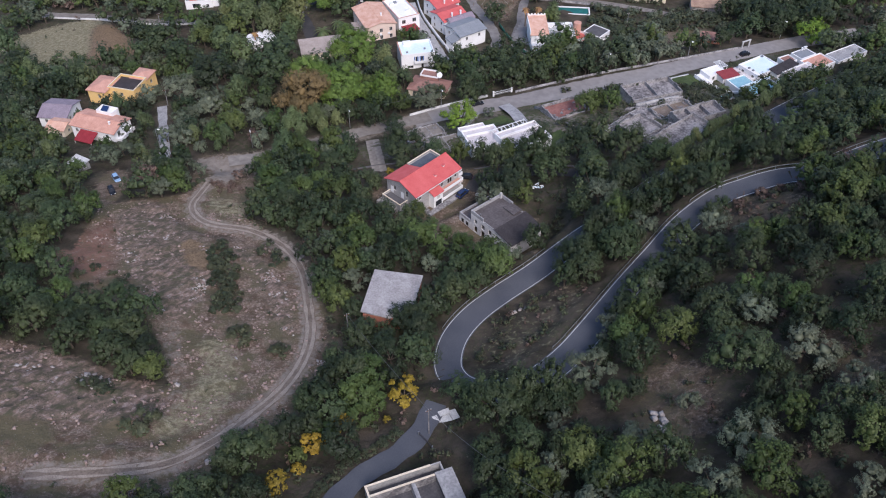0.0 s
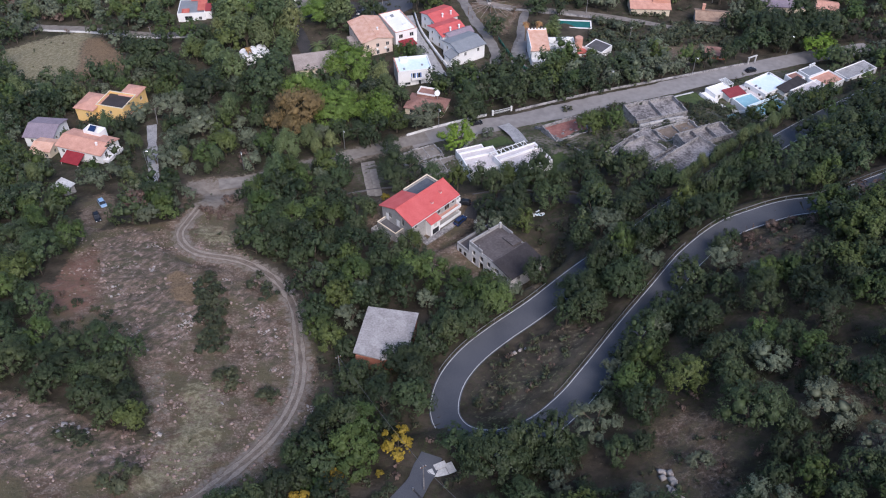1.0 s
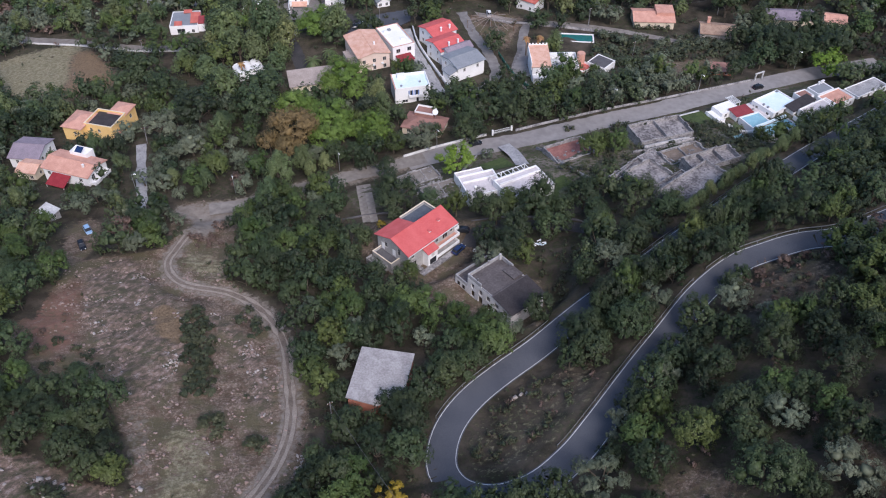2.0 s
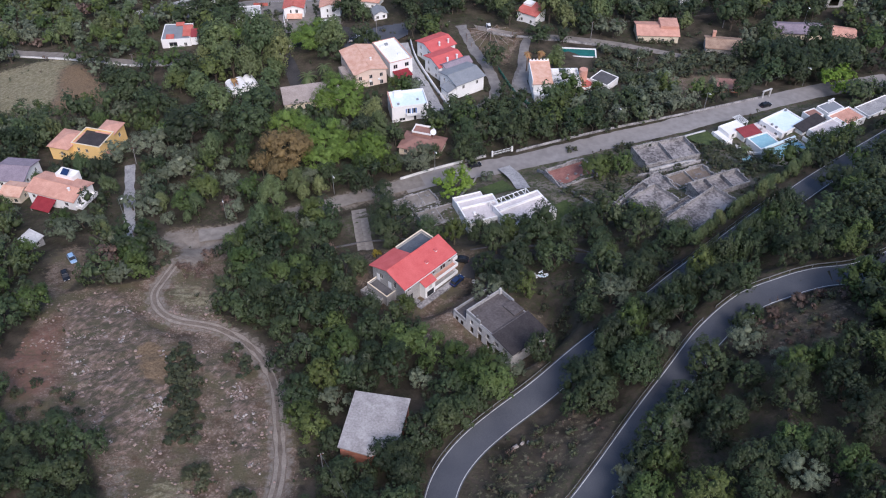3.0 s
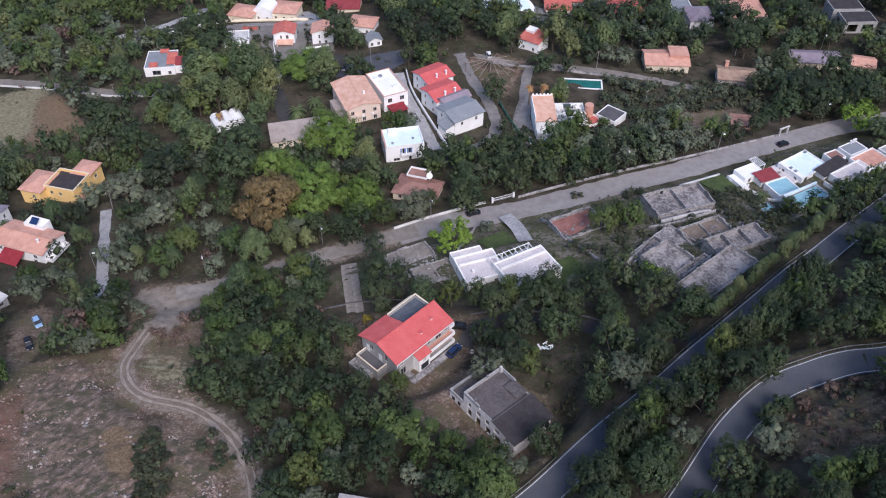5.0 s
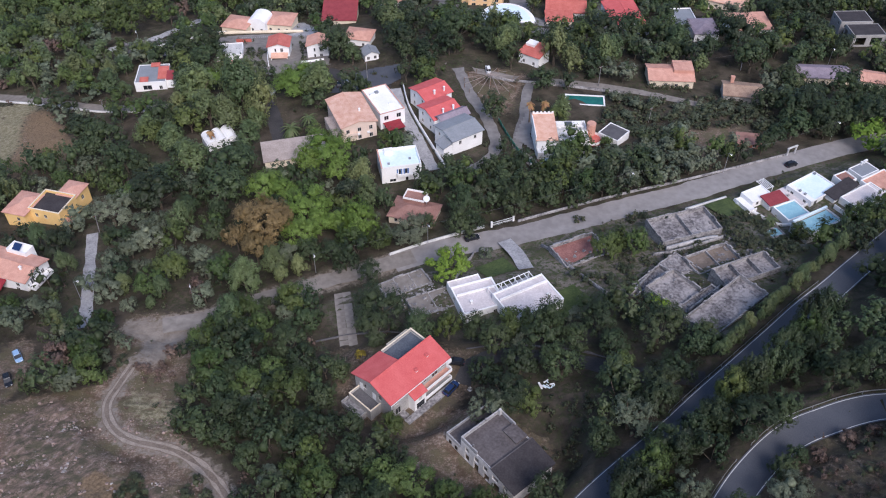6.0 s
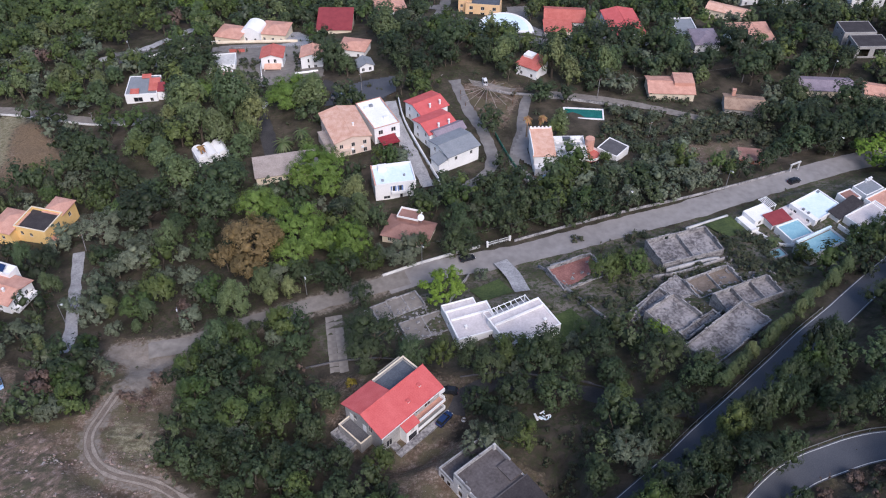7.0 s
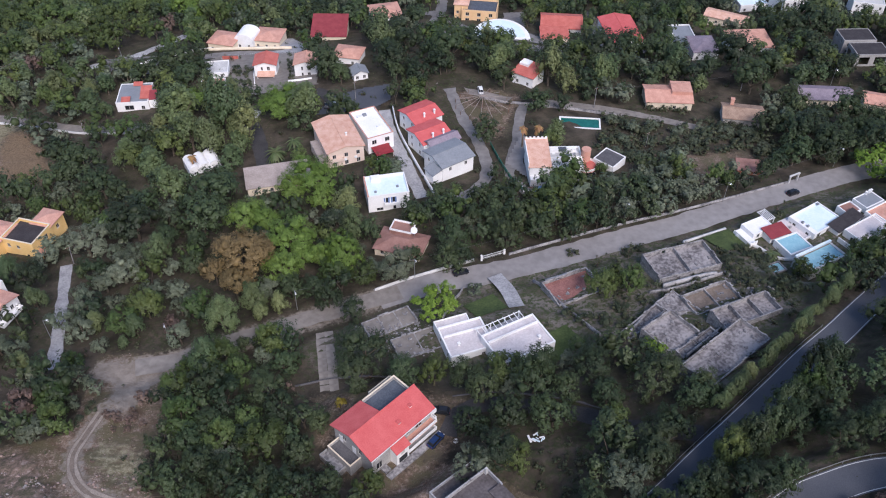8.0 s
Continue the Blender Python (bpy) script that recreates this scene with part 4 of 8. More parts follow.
for x0, x1, y0, y1, zz in ((-11.45, -8.46, -2.45, -2.15, 2.803), (-11.45, -8.46, 4.35, 4.65, 2.803), (-11.45, -11.15, -2.145, 4.345, 2.803), (2.95, 9.45, 7.75, 8.05, 3.903), (9.15, 9.45, 5.65, 7.745, 3.903)):
    part("coping", box_mesh(x0, x1, y0, y1, zz, zz + 0.09), CREAM_WALL, rh, "cream terrace coping")
for cx, cy, cz in ((0.7, -4.0, 7.37), (5.0, -2.9, 7.77)):
    part("chimney_cap", box_mesh(cx - 0.42, cx + 0.42, cy - 0.42, cy + 0.42, cz + 0.004, cz + 0.13), RED_ROOF, rh, "red chimney cap")
part("porch_floor", box_mesh(-6.6, 8.6, -9.2, -7.64, -3, 0.02), GREY_CONCRETE, rh, "grey paved walk before the house")

# the unfinished grey house by the road
gh = thing("house", "unfinished grey concrete house with empty windows and dark roof", "house", (15.94, 161.23, -7.6), 40)
FOOT.append((14.8, 162.6, 40, 11, 22))
walls(gh, 10.4, 15.0, -3, 4.9, RAW_WALL, {"w": [(1.8, 3.0, 1.0, 1.4, "o"), (4.6, 2.8, 1.3, 1.6, "o"), (7.2, 2.8, 1.2, 1.6, "o"), (10.0, 2.8, 1.6, 1.5, "o"), (12.8, 2.8, 1.2, 1.5, "o"), (1.9, 0.2, 1.3, 2.1, "o"), (4.6, 0.0, 1.4, 2.3, "o"), (7.6, 0.2, 1.5, 2.0, "o"), (10.4, 0.0, 1.7, 2.2, "o"), (13.0, 0.4, 1.2, 1.6, "o")], "s": [(2.6, 2.9, 1.3, 1.3, "o"), (7.4, 2.7, 1.6, 1.4, "o"), (7.4, 0.2, 1.8, 1.6, "o")], "e": [(4.0, 2.9, 1.2, 1.3, "o"), (9.0, 2.9, 1.2, 1.3, "o")]})
part("floor_slab", box_mesh(-4.9, 4.9, -7.2, 7.2, 2.4, 2.65), GREY_CONCRETE, gh)
part("roof_band", box_mesh(-5.203, 5.203, -1.6, 7.503, 4.905, 5.5), RAW_WALL, gh)
part("roof_terrace", box_mesh(-4.9, 4.9, -1.3, 7.2, 5.503, 5.56), ROOF_BROWN, gh, "bare brownish roof terrace")
parapet(gh, -5.2, 5.2, 2.6, 7.5, 5.504, 6.5, SLAB_GREY, 0.28, "new")
parapet(gh, -5.2, 5.2, -1.6, 2.59, 5.504, 5.75, SLAB_GREY, 0.2, "ew")
bm = bmesh.new()
ends = [[bm.verts.new((xx, yy, zz)) for yy, zz in ((-7.5, 4.905), (-1.605, 4.905), (-1.605, 5.88), (-7.5, 4.96))] for xx in (-5.2, 5.2)]
for i in range(4):
    bm.faces.new((ends[0][i], ends[1][i], ends[1][(i + 1) % 4], ends[0][(i + 1) % 4]))
bm.faces.new(ends[0])
bm.faces.new(ends[1][::-1])
bmesh.ops.recalc_face_normals(bm, faces=bm.faces)
part("gable", bm, RAW_WALL, gh)
bm = box_mesh(-5.5, 5.5, -8.0, -1.3, 0, 0.14)
for v in bm.verts:
    v.co.z += 4.90 + (v.co.y + 8.0) * 0.158
part("roof", bm, DARK_ROOF, gh, "dark sloping felt roof")
part("ridge_cap", box_mesh(-5.5, 5.5, -1.42, -1.18, 5.97, 6.12), ROOF_BROWN, gh)
for px, py in ((-4.9, 4.2), (1.0, 7.1)):
    part("pillar_stub", box_mesh(px - 0.18, px + 0.18, py - 0.18, py + 0.18, 6.503, 7.2), GREY_CONCRETE, gh)
part("corner_pillar", box_mesh(4.35, 4.85, 6.65, 7.15, 5.565, 7.3), PALE_CONCRETE, gh, "pale concrete corner pillar")
part("annex", box_mesh(-5.2, 5.2, 7.51, 11.9, -3, 2.2), RAW_WALL, gh)
part("annex_roof", box_mesh(-4.92, 4.92, 7.52, 11.62, 2.203, 2.3), ROOF_BROWN, gh)
parapet(gh, -5.2, 5.2, 7.51, 11.9, 2.203, 3.0, SLAB_GREY, 0.26, "new")
# no openings here: dark sheets on the wall carry the shade of empty windows
for yy in (8.4, 10.2):
    part("annex_window", box_mesh(-5.215, -5.19, yy, yy + 0.9, 0.4, 1.6), GLASS, gh, "dark sheet in place of a shaded empty window")
part("stair_roof", box_mesh(2.2, 5.16, -0.4, 3.5, 5.76, 6.1), ROOF_BROWN, gh)

# the concrete shed beside the hairpin
cs = thing("shed", "windowless shed with a bare pale concrete roof and brick front", "shed", (-11.2, 130.2, -2.0), -11)
FOOT.append((-11.2, 130.2, -11, 11, 15))
walls(cs, 10.2, 13.4, -3, 4.6, BRICK_WALL, {"s": [(7.0, 1.6, 1.2, 1.2, "o")]})
bm = bmesh.new()
plan = [(-5.9, 7.0), (5.4, 7.2), (5.5, -4.2), (1.0, -7.4), (-5.6, -6.6)]
rings = [[bm.verts.new((px, py, z0 + 0.035 * (-py))) for px, py in plan] for z0 in (4.62 + 0.24, 4.62 + 0.55)]
bm.faces.new(rings[0])
bm.faces.new(rings[1][::-1])
for i in range(5):
    bm.faces.new((rings[0][i], rings[1][i], rings[1][(i + 1) % 5], rings[0][(i + 1) % 5]))
bmesh.ops.recalc_face_normals(bm, faces=bm.faces)
part("roof", bm, material("shed_roof_concrete", (0.25, 0.23, 0.225), (0.44, 0.415, 0.405), 0.9, 0.35, 2.5, 0.3), cs, "pale stained concrete roof slab")

# the roofless house at the foot of the slope
bh = thing("house", "half-built house with open rooms and pale concrete walls", "house", (-5.2, 74.2, 9.3), 21)
FOOT.append((-5.2, 74.2, 21, 14, 11))
walls(bh, 13.6, 9.0, -4, 4.2, GREY_WALL, {"n": [(4, 1, 1.2, 1.2, "o")]})
part("floor_slab", box_mesh(-6.5, 6.5, -4.2, 4.2, 2.2, 2.5), DARK_CONCRETE, bh)
for yy, xx0, xx1 in ((2.0, -6.5, 5.0), ):
    part("inner_wall", box_mesh(xx0, xx1, yy, yy + 0.3, 2.503, 4.6), GREY_CONCRETE, bh)
part("inner_wall", box_mesh(0.6, 1.3, -4.2, 1.99, 2.503, 4.5), SLAB_GREY, bh)
part("roof", box_mesh(5.05, 8.2, -6.0, 2.6, 4.21, 4.5), SLAB_GREY, bh, "grey concrete roof slab")
for x0, x1, y0, y1 in ((-6.85, 4.9, 4.17, 4.53), (-6.83, -6.47, -4.5, 4.16), (-6.46, 4.9, 1.96, 2.34)):
    top = 4.604 if 0 < y0 < 2.5 else 4.204
    part("coping", box_mesh(x0, x1, y0, y1, top, top + 0.08), CREAM_WALL, bh, "pale wall coping")

# the white villa in the lower garden
tv = thing("house", "low white villa with stepped flat roofs", "house", (12.3, 213.6, -17.6), 20, "white villa")
FOOT.append((17, 212, 24, 28, 13))
walls(tv, 11.0, 9.6, -4, 3.4, WHITE_WALL, {"s": row(2, 11, 0.9), "w": row(2, 9.6, 0.9), "n": row(2, 11, 0.9)})
flat_roof(tv, 11.0, 9.6, 3.4, VILLA_ROOF, 0.3, WHITE_WALL)
part("step_wall", box_mesh(-5.0, 5.0, 1.5, 1.8, 3.11, 3.7), WHITE_WALL, tv)
part("rear_wing", box_mesh(-5.5, 3.0, 4.82, 7.6, -3, 2.5), WHITE_WALL, tv)
part("rear_roof", box_mesh(-5.25, 2.75, 4.83, 7.35, 2.503, 2.58), VILLA_ROOF, tv)
parapet(tv, -5.5, 3.0, 4.82, 7.6, 2.504, 2.85, WHITE_WALL, 0.22, "new")
chimney(tv, -2.4, -1.6, 3.3, 0.5, 0.5)
tv = thing("house", "low white villa wing with a broad flat roof", "house", (24.4, 211.5, -15.9), 29, "white villa")
walls(tv, 14.4, 9.8, -5, 3.6, WHITE_WALL, {"s": row(3, 14.4, 0.9), "e": row(2, 9.8, 0.9), "n": row(3, 14.4, 0.3, 1.4, 2.1, "d")})
flat_roof(tv, 14.4, 9.8, 3.6, VILLA_ROOF, 0.25, WHITE_WALL)
part("ridge_wall", box_mesh(-6.8, 6.8, 2.0, 2.3, 3.36, 4.1), WHITE_WALL, tv)
part("terrace_slab", box_mesh(-7.2, 5.6, 4.92, 7.8, -3, 1.2), SLAB_GREY, tv, "grey paved rear terrace")
for i in range(9):
    part("pergola_beam", box_mesh(-7.0 + 1.5 * i, -6.86 + 1.5 * i, 4.93, 7.7, 3.1, 3.26), WHITE_WALL, tv)
part("pergola_rail", box_mesh(-7.1, 5.4, 7.45, 7.6, 2.94, 3.097), WHITE_WALL, tv)
for i in range(4):
    part("pergola_post", box_mesh(-7.0 + 4.0 * i, -6.8 + 4.0 * i, 7.42, 7.62, 1.204, 2.937), WHITE_WALL, tv)
chimney(tv, 4.6, -2.0, 3.5, 0.5, 0.5)

# white cube house, the long orange building, terraced houses
wh = house("white two-storey cube house with a flat roof terrace", -10.1, 278.7, 12, 12.4, 9.6, 6.4, WHITE_WALL, PALE_POOL, "flat", holes={"s": [(5.6, 3.2, 0.8, 2.0, "d"), (7.6, 3.2, 0.9, 2.0, "d"), (3.4, 0.6, 2.0, 1.1), (7.8, 0.5, 0.9, 1.6)], "w": row(2, 9.6, 3.6), "e": row(2, 9.6, 3.6)}, rim=0.7)
part("balcony", box_mesh(-1.5, 3.2, -6.0, -4.81, 2.9, 3.1), WHITE_WALL, wh)
parapet(wh, -1.5, 3.2, -6.0, -4.81, 3.104, 3.9, WHITE_WALL, 0.12, "sew", "balcony_wall")
part("stair_head", box_mesh(-4.2, -1.4, 2.2, 4.4, 5.71, 6.9), WHITE_WALL, wh)
for px in (-1.35, -0.05, 0.75, 2.0):
    part("shutter", box_mesh(px - 0.22, px + 0.22, -4.86, -4.804, 3.2, 5.2), BLUE_SHUTTER, wh, "blue wooden shutter")
bm = bmesh.new()
box(bm, -6.3, -5.85, -4.9, 4.9, 6.404, 6.5)
part("coping", bm, PINK_ROOF, wh, "pink tiled coping")
for px, py in ((-3.6, -2.4), (3.2, -1.0)):
    part("roof_vent", box_mesh(px - 0.35, px + 0.35, py - 0.3, py + 0.3, 5.704, 6.2), GREY_ROOF, wh)
part("yard_slab", box_mesh(-6.6, 9.0, -8.4, -4.82, -3.4, -0.6), SLAB_GREY, wh, "paved front yard")
ob = house("long peach apartment house with clay-tiled roof", -27.3, 307.0, 22, 11.8, 17.6, 6.6, PEACH_WALL, ORANGE_ROOF, "gable", 1.3, "y", {"s": row(3, 11.8, 0.8, 1.2, 1.6) + row(3, 11.8, 3.8, 1.2, 1.5), "w": row(4, 17.6, 3.8) + row(4, 17.6, 0.9), "e": []}, stacks=((2, -3),))
for px in (-3.6, -0.4, 3.0):
    part("air_unit", box_mesh(px - 0.45, px + 0.45, -9.2, -8.804, 2.6, 3.3), WHITE_PAINT, ob, "white air-conditioning unit")
part("balcony", box_mesh(-5.6, -1.0, -9.9, -8.81, 3.3, 3.5), PEACH_WALL, ob)
parapet(ob, -5.6, -1.0, -9.9, -8.81, 3.504, 4.3, PEACH_WALL, 0.12, "sew", "balcony_wall")
part("side_wall", box_mesh(-8.4, -5.91, -8.0, 4.0, -4, 3.0), PEACH_WALL, ob, "low peach side building")
part("side_roof", box_mesh(-8.5, -5.92, -8.1, 4.1, 3.003, 3.15), BROWN_SHEET, ob)
ob = house("white apartment wing with a flat roof terrace", -17.0, 313.6, 26, 9.0, 16.4, 6.4, WHITE_WALL, WHITE_WALL, "flat", holes={"s": row(2, 9.0, 3.6, 1.6, 1.6) + row(2, 9.0, 0.6, 1.6, 2.0, "d"), "e": row(4, 16.4, 3.6)}, rim=0.6, rim_mat=PINK_ROOF)
part("awning", box_mesh(-3.6, 2.4, -13.4, -8.3, 2.7, 2.85), TARP, ob, "dark red awning")
for px in (-3.4, 2.2):
    part("awning_post", box_mesh(px - 0.07, px + 0.07, -13.3, -13.16, -3, 2.697), FRAME, ob)
for px, py, ps in ((-2.0, 4.6, 0.9), (-0.2, 5.2, 0.6), (1.6, -3.0, 0.7)):
    part("roof_tank", box_mesh(px - ps, px + ps, py - 0.5, py + 0.5, 5.804, 6.5), WHITE_PAINT if ps > 0.65 else GREY_ROOF, ob)
part("garden_terrace", box_mesh(-4.5, 4.5, -16.5, -8.22, -4, -0.4), RED_PAVING, ob, "brick-red garden terrace")
parapet(ob, -4.5, 4.5, -16.5, -8.22, -0.396, 0.5, WHITE_WALL, 0.2, "se")
for x, y, roof, words, turn in ((-0.7, 319.8, RED_ROOF, "terraced house with a bright red tiled roof", -55), (2.4, 308.0, RED_ROOF, "terraced house with a red roof and white walls", -57)):
    house(words, x, y, turn, 9.8, 10.6, 5.8, WHITE_WALL, roof, "gable", 1.3, "y", {"w": row(3, 10.6, 3.6, 0.9, 1.3) + row(3, 10.6, 0.7, 0.9, 1.4), "s": row(2, 9.8, 3.6) + row(2, 9.8, 0.7), "e": row(2, 10.6, 3.6)}, group="terraced houses", stacks=((3.6, 3), (3.6, -1)))
house("terraced house end with a dark grey roof", 6.6, 303.4, -57, 4.2, 10.4, 5.9, WHITE_WALL, PURPLE_ROOF, "gable", 1.0, "y", {"s": [], "e": row(2, 10.4, 3.6)}, group="terraced houses")
ob = house("end terraced house with a plain grey sheet roof", 8.6, 295.6, -56, 10.4, 11.6, 5.8, WHITE_WALL, GREY_ROOF, "gable", 1.2, "y", {"w": row(4, 11.6, 3.5, 0.9, 1.3) + row(4, 11.6, 0.7, 0.9, 1.4), "s": row(2, 10.4, 3.5) + row(2, 10.4, 0.7), "e": row(2, 11.6, 3.6)}, group="terraced houses")
part("side_wing", box_mesh(0.5, 5.0, -9.2, -5.81, -4, 4.0), WHITE_WALL, ob)
bm = box_mesh(0.2, 5.3, -9.6, -5.815, 0, 0.2)
for v in bm.verts:
    v.co.z += 4.01 + (v.co.y + 9.6) * 0.3
part("wing_roof", bm, GREY_ROOF, ob)

# the villa between the palms
ob = house("white villa with a clay-tiled wing", 36.2, 293.2, 2, 6.4, 12.6, 6.4, WHITE_WALL, ORANGE_ROOF, "shed", 1.4, holes={"s": [(3.2, 0.6, 2.0, 1.3)], "w": row(3, 12.6, 3.6)}, group="palm villa", low=-4)
part("rear_parapet", box_mesh(-3.4, 3.4, 6.0, 6.3, 6.3, 8.2), WHITE_WALL, ob)
for i in range(6):
    part("merlon", box_mesh(-3.4 + 1.24 * i, -2.8 + 1.24 * i, 6.0, 6.3, 8.203, 8.7), WHITE_WALL, ob)
part("side_coping", box_mesh(-3.66, -3.42, -6.3, 6.0, 5.2, 7.9), WHITE_WALL, ob, "white stepped gable wall")
part("front_step", box_mesh(-3.0, 3.4, -8.6, -6.31, -4, 3.2), WHITE_WALL, ob)
part("low_terrace", box_mesh(-5.4, 3.4, -11.4, -8.61, -4, 0.6), RED_PAVING, ob)
parapet(ob, -5.4, 3.4, -11.4, -8.61, 0.604, 1.3, WHITE_WALL, 0.2, "sw")
ob = house("white villa wing with a cluttered roof terrace", 44.9, 294.6, 2, 10.6, 10.6, 4.6, WHITE_WALL, PALE_CONCRETE, "flat", holes={"s": row(2, 10.6, 0.8, 1.8, 1.8)}, group="palm villa", rim=0.6)
for k, (px, py, ps, ph) in enumerate(((-3, 3.4, 1.3, 1.1), (-0.4, 4.0, 1.2, 0.9), (2.4, 3.6, 1.5, 1.2), (0.5, 0.5, 1.8, 0.5), (-2.5, -1.0, 1.0, 0.4))):
    part("roof_tank", box_mesh(px - ps, px + ps, py - ps / 2, py + ps / 2, 4.01, 4.0 + ph), TERRACE_GREY if k % 2 else WHITE_WALL, ob)
bm = bmesh.new()
bmesh.ops.create_cone(bm, cap_ends=True, segments=14, radius1=1.5, radius2=1.5, depth=10.0, matrix=Matrix.Translation((6.6, 0.5, 2.0)))
part("round_tower", bm, PINK_ROOF, ob, "round brick-coloured tower")
bm = bmesh.new()
bmesh.ops.create_cone(bm, cap_ends=True, segments=24, radius1=3.4, radius2=3.4, depth=0.25, matrix=Matrix.Translation((6.4, -2.6, 2.7)))
part("porch_roof", bm, FADED_RED, ob, "half-round red terrace")
bm = bmesh.new()
bmesh.ops.create_cone(bm, cap_ends=False, segments=24, radius1=3.4, radius2=3.4, depth=0.8, matrix=Matrix.Translation((6.4, -2.6, 3.2)))
bmesh.ops.create_cone(bm, cap_ends=False, segments=24, radius1=3.2, radius2=3.2, depth=0.8, matrix=Matrix.Translation((6.4, -2.6, 3.2)))
part("porch_parapet", bm, WHITE_WALL, ob)
for px in (5.0, 8.0):
    part("porch_post", box_mesh(px - 0.15, px + 0.15, -5.0, -4.7, -3, 2.57), WHITE_WALL, ob)
rng = random.Random(31)
for i in range(14):
    px, py, ps = rng.uniform(-4.6, 4.4), rng.uniform(-4.4, 4.4), rng.uniform(0.2, 0.6)
    part("roof_clutter", box_mesh(px - ps, px + ps, py - 0.25, py + 0.25, 4.004, 4.0 + rng.uniform(0.2, 0.8)), WHITE_WALL if i % 3 else GREY_ROOF, ob)
part("roof_wall", box_mesh(-5.2, 5.2, -0.6, -0.4, 4.004, 4.9), WHITE_WALL, ob)
house("garage with a dark flat roof", 59.4, 296.5, -41, 7.4, 7.4, 2.9, WHITE_WALL, DARK_CONCRETE, "flat", holes={"s": [(3.7, 0.1, 2.6, 2.1, "d")]}, rim=0.2, name="garage")
house("low barn with a pale brown sheet roof", -44.6, 289.6, 14, 19.6, 8.0, 3.0, CREAM_WALL, BROWN_SHEET, "shed", 1.6, holes={"s": row(4, 19.6, 0.8)}, name="barn")
ob = house("low house with brown-red tiled roof and white terrace", -4.6, 254.6, -17, 13.0, 8.6, 2.6, CREAM_WALL, RUSSET_ROOF, "hip", 1.7, holes={"s": row(3, 13, 0.8), "e": row(2, 8.6, 0.8)})
part("roof_terrace", box_mesh(-4.2, 2.2, 1.8, 6.0, 2.4, 4.6), RUSSET_ROOF, ob)
parapet(ob, -4.2, 2.2, 1.8, 6.0, 4.604, 5.2, WHITE_WALL, 0.18, "snew")
bm = bmesh.new()
bmesh.ops.create_cone(bm, cap_ends=True, segments=12, radius1=0.35, radius2=1.0, depth=0.35, matrix=Matrix.Translation((2.8, 2.6, 5.6)) @ Matrix.Rotation(radians(50), 4, "X"))
part("dish", bm, WHITE_PAINT, ob, "white satellite dish")
part("dish_arm", box_mesh(2.74, 2.86, 2.5, 2.7, 3.0, 5.5), STEEL, ob)

# small white house with three vaulted roofs
ob = house("small white house with three vaulted roofs", -72.0, 302.8, 30, 10.4, 7.4, 2.7, WHITE_WALL, WHITE_WALL, "flat", holes={"s": [(2, 0.4, 1.4, 1.9, "d"), (5.2, 0.4, 1.4, 1.9, "d"), (8.4, 0.4, 1.4, 1.9, "d")]}, rim=0.05)
for k in range(3):
    bm = bmesh.new()
    bmesh.ops.create_cone(bm, cap_ends=True, segments=20, radius1=1.66, radius2=1.66, depth=7.3, matrix=Matrix.Translation((-3.4 + 3.4 * k, 0, 2.45)) @ Matrix.Rotation(radians(90), 4, "X") @ Matrix.Diagonal((1, 0.7, 1, 1)))
    part("vault", bm, WHITE_WALL, ob)

# the yellow house
yh = house("yellow villa with a sunken dark roof terrace", -113.6, 263.0, -15, 10.4, 9.0, 6.2, YELLOW_WALL, DARK_ROOF, "flat", holes={"s": [(2.2, 3.3, 1.0, 1.3), (5.2, 3.3, 1.0, 1.2), (7.6, 0.6, 0.8, 0.9)], "e": [(2.0, 0.5, 1.6, 1.9, "d"), (6.0, 3.0, 1.2, 1.8, "d")]}, rim=0.9, rim_mat=CREAM_WALL)
part("porch_roof", box_mesh(5.21, 7.6, -4.6, -0.6, 2.4, 2.6), PINK_ROOF, yh)
for yy in (-4.4, -0.8):
    part("porch_post", box_mesh(7.2, 7.45, yy - 0.12, yy + 0.12, -4, 2.396), YELLOW_WALL, yh)
house("yellow villa wing with a pink tiled roof", -122.4, 262.8, -15, 7.0, 9.4, 5.6, YELLOW_WALL, PINK_ROOF, "hip", 1.3, holes={"s": [(4.4, 3.0, 1.0, 1.2)]})
house("yellow villa rear wing with pink tiles", -109.8, 269.6, -15, 6.0, 6.4, 6.2, YELLOW_WALL, PINK_ROOF, "hip", 1.1, holes={"e": [(3.0, 3.4, 1.2, 1.4)]})
# the pink-roofed white house and the one with solar panels
ob = house("white house with a broad pink tiled roof", -112.4, 231.0, -19, 16.4, 9.0, 5.2, WHITE_WALL, PINK_ROOF, "gable", 1.2, holes={"e": [(2.5, 2.6, 1.3, 2.1, "d"), (6.5, 2.8, 1.1, 1.4)], "s": [(2, 2.8, 1.1, 1.3), (13.5, 2.8, 1.2, 1.3), (13.0, 0.2, 1.2, 2.0, "d")]}, stacks=((5, -1.5),))
part("balcony", box_mesh(8.21, 10.2, -4.0, 3.6, 2.2, 2.4), WHITE_WALL, ob)
parapet(ob, 8.21, 10.2, -4.0, 3.6, 2.404, 3.2, WHITE_WALL, 0.15, "sne", "balcony_wall")
bm = box_mesh(-4.6, 2.0, -8.8, -4.51, 0, 0.15)
for v in bm.verts:
    v.co.z += 2.6 + (v.co.y + 8.8) * 0.35
part("awning", bm, TARP, ob, "dark red sloping awning")
for px in (-4.4, 1.8):
    part("awning_post", box_mesh(px - 0.08, px + 0.08, -8.7, -8.54, -4, 2.6), FRAME, ob)
part("roof_terrace", box_mesh(-3.4, 2.8, 3.2, 6.6, -2, 6.2), WHITE_WALL, ob)
